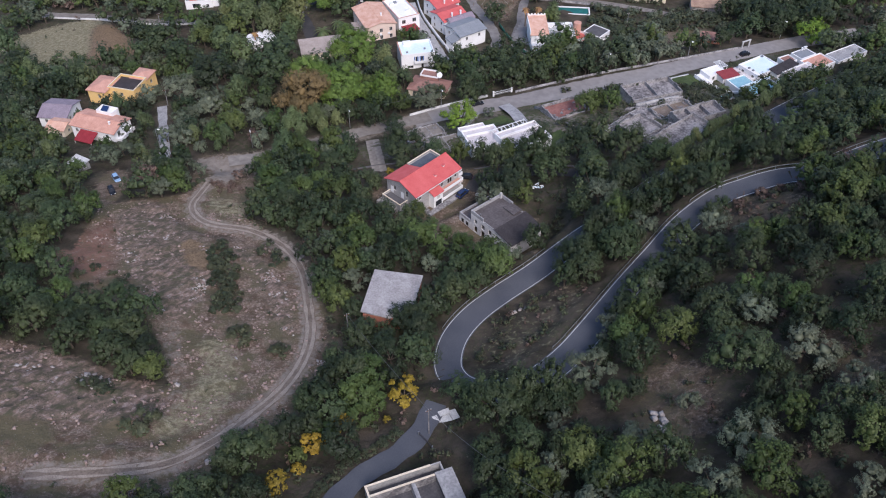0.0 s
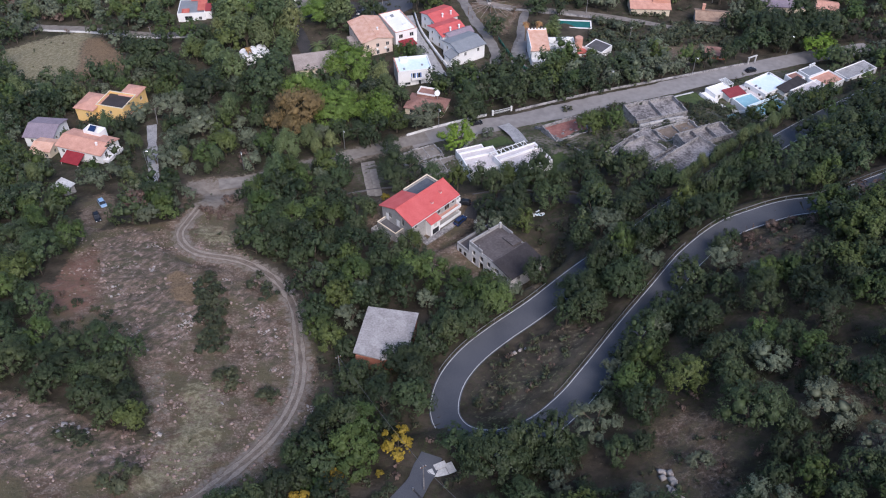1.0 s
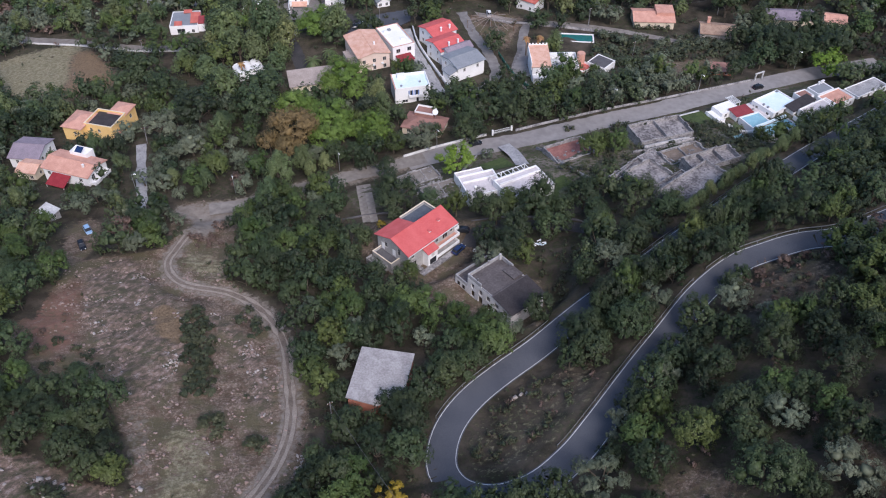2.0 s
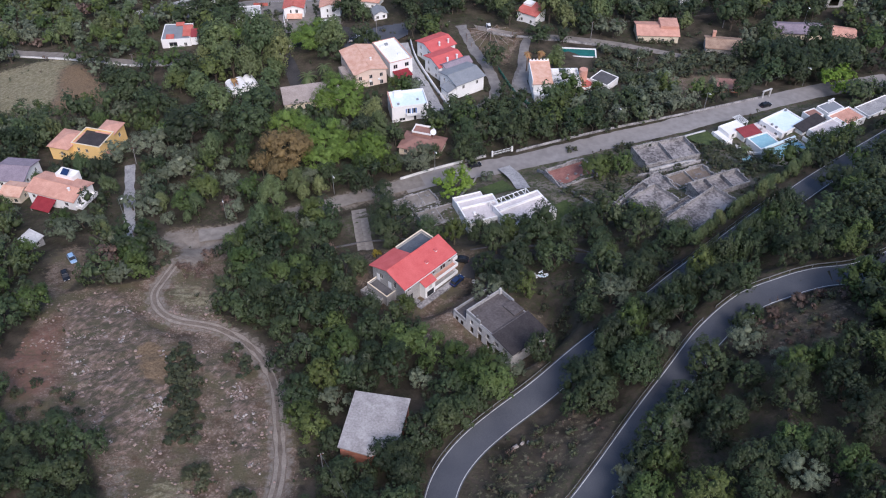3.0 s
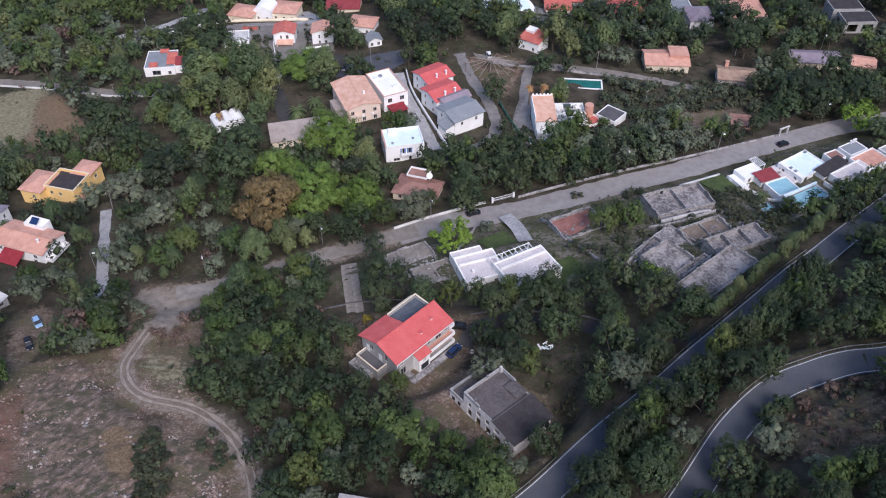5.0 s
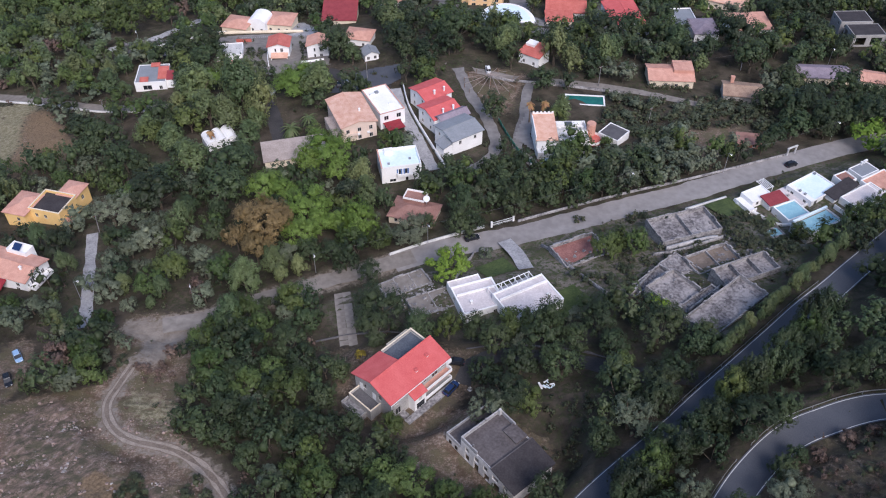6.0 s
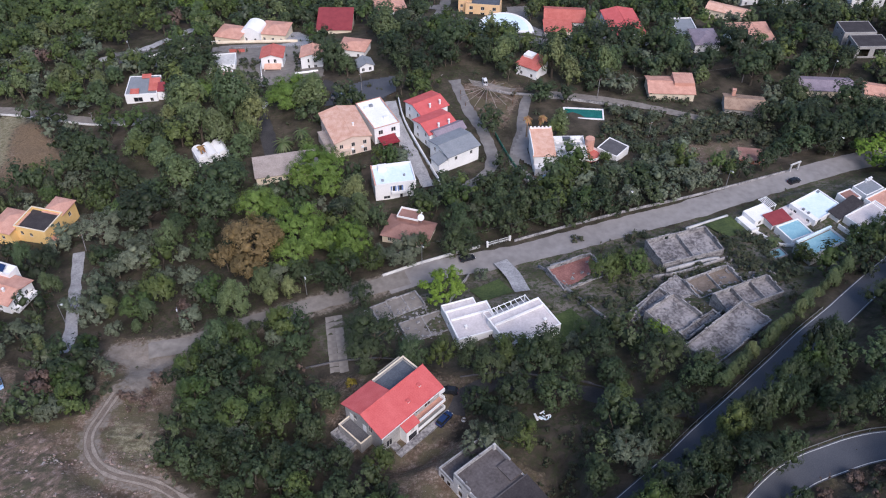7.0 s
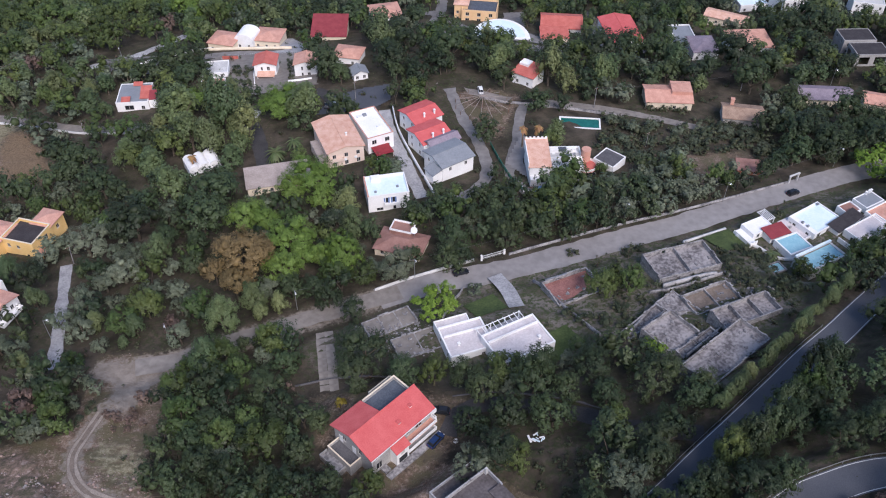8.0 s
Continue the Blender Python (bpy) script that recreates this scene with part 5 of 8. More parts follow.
parapet(ob, -3.4, 2.8, 3.2, 6.6, 6.204, 7.0, WHITE_WALL, 0.15)
bm = box_mesh(-2.2, 0.2, 3.9, 5.7, 0, 0.1)
for v in bm.verts:
    v.co.z += 6.5 + (v.co.y - 3.9) * 0.5
part("solar_panel", bm, BLUE_PAINT, ob)
ob = house("white house with a grey slate roof and solar panel", -130.6, 242.6, -6, 9.6, 10.6, 5.0, WHITE_WALL, PURPLE_ROOF, "gable", 1.5, "x", {"s": row(2, 9.6, 2.8), "e": row(2, 10.6, 2.8)})
ob = house("small outbuilding with orange tiles", -127.0, 232.5, -10, 6.0, 6.0, 3.4, CREAM_WALL, ORANGE_ROOF, "gable", 0.9, "x")

# across the valley side: the far villas
ob = house("flat-roofed house with red-tiled additions", -107.0, 348.6, 6, 11.6, 12.6, 4.2, WHITE_WALL, GREY_ROOF, "flat", holes={"s": [(4.5, 0.9, 3.2, 1.9), (9.4, 0.9, 1.2, 1.5)]}, rim=0.15)
for k, (x0, x1, y0, y1) in enumerate(((2.6, 6.6, -4.6, 1.6), (-3.8, -0.6, -6.2, -3.8), (-1.0, 2.4, 4.2, 6.2), (5.9, 8.6, -5.6, -1.0))):
    bm = box_mesh(x0, x1, y0, y1, 0, 0.2)
    for v in bm.verts:
        v.co.z += 4.3 + (v.co.y - y0) * 0.25
    part("tiled_roof", bm, WINE_ROOF if k == 3 else FADED_RED, ob)
part("added_room", box_mesh(5.81, 8.4, -5.4, -1.2, -3, 4.25), WHITE_WALL, ob)
for x, y, roof, turn in ((-61.6, 369.4, FADED_RED, 2), (-45.6, 366.4, PINK_ROOF, 2)):
    ob = house("white gabled house with dark arched windows", x, y, turn, 8.3, 7.6, 5.6, WHITE_WALL, roof, "gable", 1.3, "y", {"s": [(2.9, 3.2, 0.7, 1.5), (5.4, 3.2, 1.1, 1.6), (2.9, 0.5, 0.7, 1.6), (5.4, 0.5, 1.1, 1.7, "d")], "e": row(2, 7.6, 3.2)}, group="gabled houses")
    if roof is FADED_RED:
        bm = box_mesh(-3.0, 3.6, -6.6, -3.81, 0, 0.18)
        for v in bm.verts:
            v.co.z += 2.0 + (v.co.y + 6.6) * 0.3
        part("porch_roof", bm, ORANGE_ROOF, ob, "orange tiled porch roof")
        for px in (-2.8, 3.4):
            part("porch_post", box_mesh(px - 0.12, px + 0.12, -6.5, -6.26, -3, 1.99), WHITE_WALL, ob)
house("low villa with a pink tiled roof", -30.0, 375.0, -12, 10.4, 8.6, 3.6, WHITE_WALL, PINK_ROOF, "hip", 1.6, holes={"s": row(2, 10.4, 0.9)})
house("cream villa wing with pink tiles", -84.6, 400.4, -14, 11.0, 10.0, 4.0, CREAM_WALL, PINK_ROOF, "hip", 1.7, holes={"s": row(3, 11, 1.0)}, group="cream villa")
house("cream villa wing with pink tiles", -66.6, 404.4, -8, 11.0, 10.6, 4.0, CREAM_WALL, PINK_ROOF, "hip", 1.7, holes={"s": row(3, 11, 1.0)}, group="cream villa")
ob = house("white curved middle of the cream villa", -75.6, 402.6, -12, 8.0, 8.6, 4.8, WHITE_WALL, PALE_CONCRETE, "flat", holes={"s": row(2, 8, 1.0, 1.0, 1.6)}, group="cream villa")
bm = bmesh.new()
bmesh.ops.create_cone(bm, cap_ends=True, segments=28, radius1=4.0, radius2=4.0, depth=9.0, matrix=Matrix.Translation((0, 0.1, 4.7)) @ Matrix.Rotation(radians(90), 4, "X") @ Matrix.Diagonal((1, 0.62, 1, 1)))
part("vault", bm, WHITE_WALL, ob, "white barrel-vaulted roof")
part("front_parapet", box_mesh(-4.3, 4.3, -5.2, -4.31, -3, 1.2), WHITE_WALL, ob)
house("villa with a broad wine-red roof", -41.6, 410.0, 0, 14.6, 14.0, 3.6, CREAM_WALL, WINE_ROOF, "shed", 2.6, holes={"s": row(3, 14.6, 0.8)})
house("villa with a worn pink roof and white porch", -19.4, 433.5, 14, 13.0, 13.0, 3.6, WHITE_WALL, PINK_ROOF, "hip", 2.2, holes={"s": row(4, 13, 0.8, 1.2, 1.8)})
ob = house("orange villa with a grey roof terrace", 23.4, 434.0, -8, 15.6, 11.0, 6.6, ORANGE_WALL, TERRACE_GREY, "flat", holes={"s": row(3, 15.6, 3.8, 1.6, 1.6) + row(3, 15.6, 0.6, 1.8, 2.0, "d")}, rim=0.8)
house("orange villa wing with clay tiles", 15.4, 437.0, -8, 6.0, 10.0, 8.0, ORANGE_WALL, ORANGE_ROOF, "hip", 1.3)
house("villa with a broad orange-red roof", 58.6, 421.6, -5, 17.4, 12.6, 4.6, WHITE_WALL, FADED_RED, "gable", 2.2, holes={"s": row(4, 17.4, 0.8, 1.4, 1.7)})
house("garage lean-to with orange-red tiles", 53.6, 404.6, 0, 11.4, 7.0, 2.8, PEACH_WALL, FADED_RED, "shed", 1.2, holes={"s": [(3, 0.1, 2.6, 2.1, "d"), (8, 0.1, 2.6, 2.1, "d")]})
house("long white house with a plain bright red roof", 82.6, 410.0, 7, 13.8, 22.0, 4.4, WHITE_WALL, RED_ROOF, "gable", 1.4, "y", {"s": row(3, 13.8, 0.9), "w": row(5, 22, 0.9)})
ob = house("small house with red tiles and white parapets", 38.0, 353.0, -35, 8.6, 8.0, 4.6, WHITE_WALL, FADED_RED, "shed", 1.2, holes={"s": row(2, 8.6, 1)})
part("roof_box", box_mesh(-4.2, -0.5, 0.5, 4.0, 3, 6.4), WHITE_WALL, ob)
ob = house("low pink-tiled house with a chimney", 87.0, 340.4, -3, 16.0, 10.6, 3.6, CREAM_WALL, PINK_ROOF, "gable", 1.4, "x", stacks=((4, 2),))
part("upper_roof", box_mesh(1.0, 8.2, -2.0, 5.0, 3, 5.9), PINK_ROOF, ob)
ob = house("stone house with a lichen-brown tiled roof", 110.6, 328.6, -10, 13.2, 9.0, 3.6, STONE_WALL, BROWN_ROOF, "gable", 1.4, "x")
chimney(ob, -3.6, 3.2, 5.0, 1.6, 1.2, PINK_ROOF)
house("narrow white house with a grey hipped roof", 110.6, 385.5, 3, 10.0, 12.0, 4.4, WHITE_WALL, PURPLE_ROOF, "hip", 2.0, holes={"s": row(3, 10, 1)})
house("white house with a small terrace", 106.6, 401.0, 3, 9.0, 14.0, 4.4, WHITE_WALL, GREY_ROOF, "flat", holes={"s": row(2, 9, 1)})
house("low house with a flat pale pink roof", 130.6, 390.4, 4, 16.4, 12.6, 3.4, WHITE_WALL, PINK_ROOF, "shed", 0.8, holes={"s": row(4, 16.4, 0.8)})
house("long villa with a curved orange roof", 131.0, 422.0, -28, 18.0, 7.4, 3.6, CREAM_WALL, ORANGE_ROOF, "gable", 1.0, "x")
house("low house with a slate-purple roof", 144.0, 343.0, -4, 19.0, 8.6, 3.4, CREAM_WALL, PURPLE_ROOF, "gable", 1.4, "x")
ob = house("open dark-roofed pavilion on pillars", 171.0, 372.5, 2, 13.0, 9.0, 5.4, GREY_WALL, DARK_ROOF, "flat", holes={"s": [(3.2, 1.0, 4.0, 3.2, "o"), (9.4, 1.0, 4.4, 3.2, "o")], "w": row(2, 9, 1, 2.6, 3, "o")}, rim=0.1)
house("grey house with a dark flat roof", 170.0, 384.0, 2, 13.0, 9.0, 6.4, GREY_WALL, DARK_ROOF, "flat", rim=0.1)
house("white apartment block with balconies", 162.4, 435.0, 18, 14.8, 10.4, 8.6, WHITE_WALL, PALE_CONCRETE, "flat", holes={"s": row(4, 14.8, 1, 1.4, 1.9) + row(4, 14.8, 4.6, 1.4, 1.9), "e": row(2, 10.4, 4.6)})
house("plain white house with a flat roof", 147.0, 441.0, 10, 13.0, 8.0, 4.0, WHITE_WALL, PALE_POOL, "flat")
house("white apartment block with small windows", 193.0, 428.0, -14, 13.0, 11.0, 6.4, WHITE_WALL, PALE_CONCRETE, "flat", holes={"s": row(4, 13, 3.8) + row(4, 13, 0.9)})
house("small house with a pink tiled roof", 160.4, 337.4, -17, 8.0, 7.6, 3.4, CREAM_WALL, PINK_ROOF, "gable", 1.2, "x")
house("small hut with a grey gabled roof", -24.6, 357.0, 20, 5.4, 5.0, 3.0, WHITE_WALL, GREY_ROOF, "gable", 1.3, "y")
house("small white house with red shutters", -79.6, 356.0, 8, 9.0, 6.4, 3.0, WHITE_WALL, PINK_ROOF, "flat", holes={"s": row(3, 9, 0.9, 1.0, 1.2, "b")}, rim=0.2)
house("white garage with a flat roof", -82.0, 371.0, 8, 10.0, 9.0, 3.0, WHITE_WALL, PALE_CONCRETE, "flat", rim=0.2, name="garage")
house("brick shed with a russet tiled roof", 103.0, 294.0, -8, 7.0, 5.0, 2.0, BRICK_WALL, RUSSET_ROOF, "shed", 0.5, name="shed")
house("metal shed with a pale blue roof", -110.0, 204.0, -30, 5.0, 3.6, 2.2, GREY_WALL, PALE_CONCRETE, "shed", 0.5, name="shed")


# ---- walls, pools, ruins ----
def ruin(label, x, y, turn, w, d, h, floor_mat, wall_mat, rooms=1, base=None, gaps=True, deck=0.5):
    z = zed(x, y) if base is None else base
    ob = thing("ruin", label, "ruin", (x, y, z), turn, "roofless ruins")
    FOOT.append((x, y, turn, w, d))
    part("floor_slab", box_mesh(-w / 2 + 0.31, w / 2 - 0.31, -d / 2 + 0.31, d / 2 - 0.31, -3, deck), floor_mat, ob)
    hs = {"s": [(w * 0.3, h * 0.35, 1.2, h * 0.4, "o")], "n": [(w * 0.65, 0.55, 1.1, h - 0.9, "o")]} if gaps else {}
    walls(ob, w, d, -4, h, wall_mat, hs, 0.3)
    for i in range(1, rooms):
        u = -w / 2 + w * i / rooms
        part("inner_wall", box_mesh(u, u + 0.25, -d / 2 + 0.304, d / 2 - 0.304, deck + 0.004, h - 0.1), wall_mat, ob)
    rng = random.Random(int(x * 7))
    # crumbled wall tops: loose blocks of uneven height along the walls
    for k, (ax, ay, bx, by) in enumerate(((-w / 2, -d / 2, w / 2, -d / 2), (-w / 2, d / 2, w / 2, d / 2), (-w / 2, -d / 2, -w / 2, d / 2), (w / 2, -d / 2, w / 2, d / 2))):
        for _ in range(3):
            u, ln_ = rng.uniform(0.12, 0.88), rng.uniform(0.5, 1.6)
            cx, cy = ax + (bx - ax) * u, ay + (by - ay) * u
            inx, iny = (0, 0.15 if cy < 0 else -0.15) if k < 2 else (0.15 if cx < 0 else -0.15, 0)
            hx, hy = (ln_ / 2, 0.17) if k < 2 else (0.17, ln_ / 2)
            part("wall_block", box_mesh(cx + inx - hx, cx + inx + hx, cy + iny - hy, cy + iny + hy, h + 0.004, h + rng.uniform(0.15, 0.5)), wall_mat, ob)
    for _ in range(14):
        px, py, s = rng.uniform(-w / 2 + 1, w / 2 - 1), rng.uniform(-d / 2 + 1, d / 2 - 1), rng.uniform(0.15, 0.5)
        bm = box_mesh(-s, s, -s * 0.6, s * 0.6, 0, s * 0.5)
        for v in bm.verts:
            v.co += Vector((rng.uniform(-0.1, 0.1), rng.uniform(-0.1, 0.1), 0))
        r = part("rubble", bm, wall_mat, ob)
        r.matrix_local = pose(px, py, deck + 0.003, 0, 0, rng.uniform(0, 180))
    return ob


ruin("roofless concrete shell with a dusty floor", 68.8, 240.2, 18.5, 18.0, 9.6, 3.2, OLD_SLAB, GREY_CONCRETE, 2, deck=1.9)
ruin("roofless concrete shell with bare slab", 59.0, 209.8, 37, 10.0, 9.4, 2.7, OLD_SLAB, GREY_CONCRETE, 1, deck=1.75, gaps=False)
ruin("overgrown low concrete foundation", 72.2, 224.0, 24, 13.6, 7.0, 1.3, TRACK_DIRT, GREY_CONCRETE, 2)
ruin("roofless concrete rooms on the slope", 77.3, 215.6, 24, 16.0, 6.4, 2.9, OLD_SLAB, GREY_CONCRETE, 3, deck=1.5)
ruin("long low concrete shell with pale slab", 68.4, 200.6, 40, 21.0, 8.0, 2.3, OLD_SLAB, GREY_CONCRETE, 1, deck=1.45, gaps=False)
ruin("sunken concrete slab between ruins", 63.8, 221.4, 38, 6.4, 9.0, 0.9, OLD_SLAB, GREY_CONCRETE, 1, gaps=False, deck=0.7)
ruin("narrow double-walled concrete channel", 54.2, 216.0, 43, 13.4, 3.0, 1.5, OLD_SLAB, GREY_CONCRETE, 1, gaps=False, deck=0.6)
ruin("narrow broken concrete strip", 64.0, 206.4, 38, 12.0, 2.4, 1.0, OLD_SLAB, GREY_CONCRETE, 2, gaps=False, deck=0.5)
wall_run("ruin_wall", "broken concrete wall beside a ruin", [(62.4, 231.2), (73.5, 234.9), (77.5, 235.2)], 1.4, 0.5, SLAB_GREY)
wall_run("ruin_wall", "tall broken concrete wall on the slope", [(58.2, 197.4), (64.4, 203.0), (71.2, 208.9)], 1.8, 0.5, GREY_CONCRETE)
wall_run("ruin_wall", "crumbling concrete wall between ruins", [(49.6, 211.6), (55.6, 219.2), (60.0, 224.6)], 1.6, 0.4, GREY_CONCRETE)
wall_run("ruin_wall", "crumbling concrete wall between ruins", [(60.6, 201.8), (70.4, 211.0), (79.6, 221.0), (84.4, 226.0)], 1.4, 0.4, GREY_CONCRETE)
wall_run("ruin_wall", "crumbling concrete wall between ruins", [(58.6, 229.0), (66.0, 230.4), (79.0, 236.0)], 1.0, 0.35, GREY_CONCRETE)
ruin("abandoned terrace with red paving and low walls", 40.0, 232.8, 25, 13.4, 9.0, 1.5, RED_PAVING, GREY_CONCRETE, 1)
ruin("demolished house floor with low broken walls", -6.4, 223.0, 28, 13.0, 6.0, 0.8, DUSTY_LANE, GREY_CONCRETE, 3, gaps=False)
ruin("cracked concrete slab of a demolished house", 1.0, 214.6, 24, 12.0, 7.0, 0.7, DUSTY_LANE, GREY_CONCRETE, 2, gaps=False, base=zed(1.0, 214.6) - 0.3)
ob = thing("paving", "cracked pale concrete strip with grass in its joints", "paving", (-20.6, 209.8, zed(-20.6, 209.8)), -80)
FOOT.append((-20.6, 209.8, -80, 21, 5))
slab_rng = random.Random(5)
for i in range(9):
    for j in range(2):
        px, py = -9.6 + 2.4 * i, -1.1 + 2.2 * j
        q = ob.matrix_world @ Vector((px, py, 0))
        sl = part("slab", box_mesh(-1.18, 1.18, -1.07, 1.07, -0.5, 0.10 + slab_rng.uniform(0.0, 0.06)), DUSTY_LANE, ob)
        sl.matrix_local = pose(px, py + slab_rng.uniform(-0.06, 0.06), zed(q.x, q.y) - ob.location.z + 0.08, slab_rng.uniform(-2, 2), slab_rng.uniform(-2, 2), slab_rng.uniform(-1.5, 1.5))


def pool(label, x, y, turn, w, d, z, water, rim, deep=4.0, edge=0.6):
    ob = thing("pool", label, "swimming pool", (x, y, z), turn)
    FOOT.append((x, y, turn, w + 1, d + 1))
    bm = bmesh.new()
    box(bm, -w / 2 - edge, w / 2 + edge, -d / 2 - edge, -d / 2, -deep, 0.15)
    box(bm, -w / 2 - edge, w / 2 + edge, d / 2, d / 2 + edge, -deep, 0.15)
    box(bm, -w / 2 - edge, -w / 2, -d / 2, d / 2, -deep, 0.15)
    box(bm, w / 2, w / 2 + edge, -d / 2, d / 2, -deep, 0.15)
    part("basin", bm, rim, ob)
    part("water", box_mesh(-w / 2 + 0.003, w / 2 - 0.003, -d / 2 + 0.003, d / 2 - 0.003, -deep, -0.12), water, ob)
    return ob


pool("turquoise pool behind a white wall", 102.3, 251.0, 25, 7.0, 5.8, -18.5, WATER, WHITE_WALL, 5.0, 0.4)
tank = pool("raised turquoise pool in a pale concrete tank", 106.1, 242.8, 29, 11.6, 5.0, -15.4, WATER, PALE_CONCRETE, 6.0, 0.6)
part("back_wall", box_mesh(-6.4, 6.4, 2.51, 3.1, 0.153, 0.75), PALE_POOL, tank, "pale blue back wall")
part("scum_line", box_mesh(-5.6, 5.6, 2.3, 2.497, -0.117, 0.0), TRACK_DIRT, tank)
pool("small blue plunge pool with a stained rim", 94.7, 241.4, 24, 3.8, 2.8, -18.3, WATER, GREY_CONCRETE, 2.0, 0.4)
pool("long dark green pool with a white rim", 53.6, 322.6, -5, 13.0, 5.4, zed(53.6, 322.6) + 0.3, GREEN_WATER, WHITE_WALL, 4.0, 0.5)
ob = thing("pool", "half-round pale blue pool with a white surround", "swimming pool", (31.0, 408.0, zed(31, 402) + 0.6), -2)
FOOT.append((31, 412, -8, 26, 12))
for nm, r, z0, z1, mt in (("surround", 12.5, -4.0, 0.0, WHITE_WALL), ("water", 10.4, -3.0, 0.05, PALE_POOL)):
    bm = bmesh.new()
    pts = [(r * math.cos(radians(a)), 1.35 * r * math.sin(radians(a)) - 8.0 + (0 if nm == "surround" else 1.6)) for a in range(0, 181, 9)]
    lo, hi = [bm.verts.new((a, b, z0)) for a, b in pts], [bm.verts.new((a, b, z1)) for a, b in pts]
    bm.faces.new(hi)
    bm.faces.new(lo[::-1])
    for i in range(len(pts)):
        j = (i + 1) % len(pts)
        bm.faces.new((lo[i], lo[j], hi[j], hi[i]))
    part(nm, bm, mt, ob)
ob = house("white villa with a pale blue roof pool", 111.4, 261.0, 33, 12.0, 9.0, 2.9, WHITE_WALL, PALE_POOL, "flat", holes={"s": row(3, 12.0, 0.5, 1.4, 1.9, "d"), "w": row(2, 9.0, 0.6)}, rim=0.45, group="pool villas", base=-20.8)
part("roof_step", box_mesh(-5.7, -4.2, -4.2, 4.2, 2.46, 2.75), WHITE_WALL, ob)
for px, py in ((-4.9, -1.2), (-4.9, 0.6), (5.0, 3.6)):
    part("roof_vent", box_mesh(px - 0.3, px + 0.3, py - 0.3, py + 0.3, 2.754, 3.3), GREY_ROOF, ob)
ob = house("small white pool house with flat roof", 94.5, 258.3, 28, 7.6, 5.0, 2.3, WHITE_WALL, WHITE_WALL, "flat", holes={"s": row(2, 7.6, 0.4)}, rim=0.25, group="pool villas", base=-20.7)
part("side_terrace", box_mesh(-6.6, -3.81, -4.4, 2.2, -2, 0.9), WHITE_WALL, ob, "white stepped terrace")
parapet(ob, -6.6, -3.81, -4.4, 2.2, 0.904, 1.6, WHITE_WALL, 0.2, "sw")
for i in range(6):
    part("pergola_beam", box_mesh(3.9 + 0.55 * i, 4.05 + 0.55 * i, 0.2, 4.6, 2.0, 2.14), WHITE_WALL, ob)
for py in (0.4, 4.3):
    part("pergola_rail", box_mesh(3.85, 7.0, py, py + 0.14, 1.85, 1.997), WHITE_WALL, ob)
    part("pergola_post", box_mesh(6.6, 6.76, py, py + 0.14, -2, 1.847), WHITE_WALL, ob)
house("garden room with a dark red roof", 98.9, 256.0, 24, 6.2, 3.8, 1.9, WHITE_WALL, WINE_ROOF, "shed", 0.3, holes={}, group="pool villas", base=-20.4)
ob = thing("terrace", "pale paved terrace between white pool villas", "terrace", (105.4, 258.4, -20.6), 30, "pool villas")
FOOT.append((105.4, 258.4, 30, 6, 10))
part("paving", box_mesh(-2.4, 2.4, -4.6, 4.6, -2, 0.9), VILLA_ROOF, ob)
parapet(ob, -2.4, 2.4, -4.6, 4.6, 0.904, 1.5, WHITE_WALL, 0.18, "s")
for px, py in ((-1.2, 1.0), (0.6, 2.4), (1.0, -1.6)):
    part("planter", box_mesh(px - 0.35, px + 0.35, py - 0.3, py + 0.3, 0.904, 1.4), GREY_WALL, ob)
house("low annexe with a dark felt roof", 119.4, 259.9, 37, 11.2, 3.2, 2.5, WHITE_WALL, DARK_ROOF, "shed", 0.3, holes={}, group="pool villas", base=-20.6)
ob = house("white villa with a pale roof terrace", 124.6, 256.4, 32, 13.0, 6.4, 3.2, WHITE_WALL, VILLA_ROOF, "flat", holes={"s": row(3, 13.0, 0.6), "w": [(3.2, 0.8, 1.4, 1.4)]}, rim=0.35, group="pool villas", base=-20.6)
parapet(ob, -9.6, -6.51, -3.0, 2.6, -3, 2.3, WHITE_WALL, 0.25, "sw", "side_wall")
house("small wing with a russet roof terrace", 122.4, 265.6, 27, 5.0, 4.4, 2.5, WHITE_WALL, RUSSET_ROOF, "flat", holes={}, rim=0.3, group="pool villas", base=-20.6)
ob = house("white villa with a beige roof terrace", 132.2, 263.2, 31, 10.4, 7.0, 2.9, WHITE_WALL, PINK_ROOF, "flat", holes={"s": row(3, 10.4, 0.6)}, group="pool villas", base=-20.5)
ob = house("grey-roofed villa with white chimneys", 129.4, 269.6, 30, 7.4, 5.0, 2.5, WHITE_WALL, GREY_ROOF, "flat", holes={}, rim=0.15, group="pool villas", base=-20.8)
for px in (1.2, 2.4, 3.2):
    chimney(ob, px, 2.0, 2.4, 0.9, 0.45)
house("long pale villa beyond the pool villas", 146.0, 272.0, 30, 15.0, 6.0, 2.6, WHITE_WALL, SLAB_GREY, "flat", rim=0.2, group="pool villas")
wall_run("terrace_wall", "white plastered terrace wall of the pool villas", [(88, 256), (93, 251), (98, 246), (104, 246.5), (112, 250)], 1.1, 0.25, WHITE_WALL)
wall_run("street_wall", "low pale wall along the street", [(-11, 236.0), (-2.7, 240.0), (7.8, 244.2), (16.5, 247.4)], 0.9, 0.35, PALE_CONCRETE)
wall_run("street_wall", "low mossy wall along the street", [(24.8, 249.0), (41, 255.2), (58.5, 261.8), (74.3, 267.6), (90, 274.6), (113, 286)], 0.8, 0.35, GREY_CONCRETE)
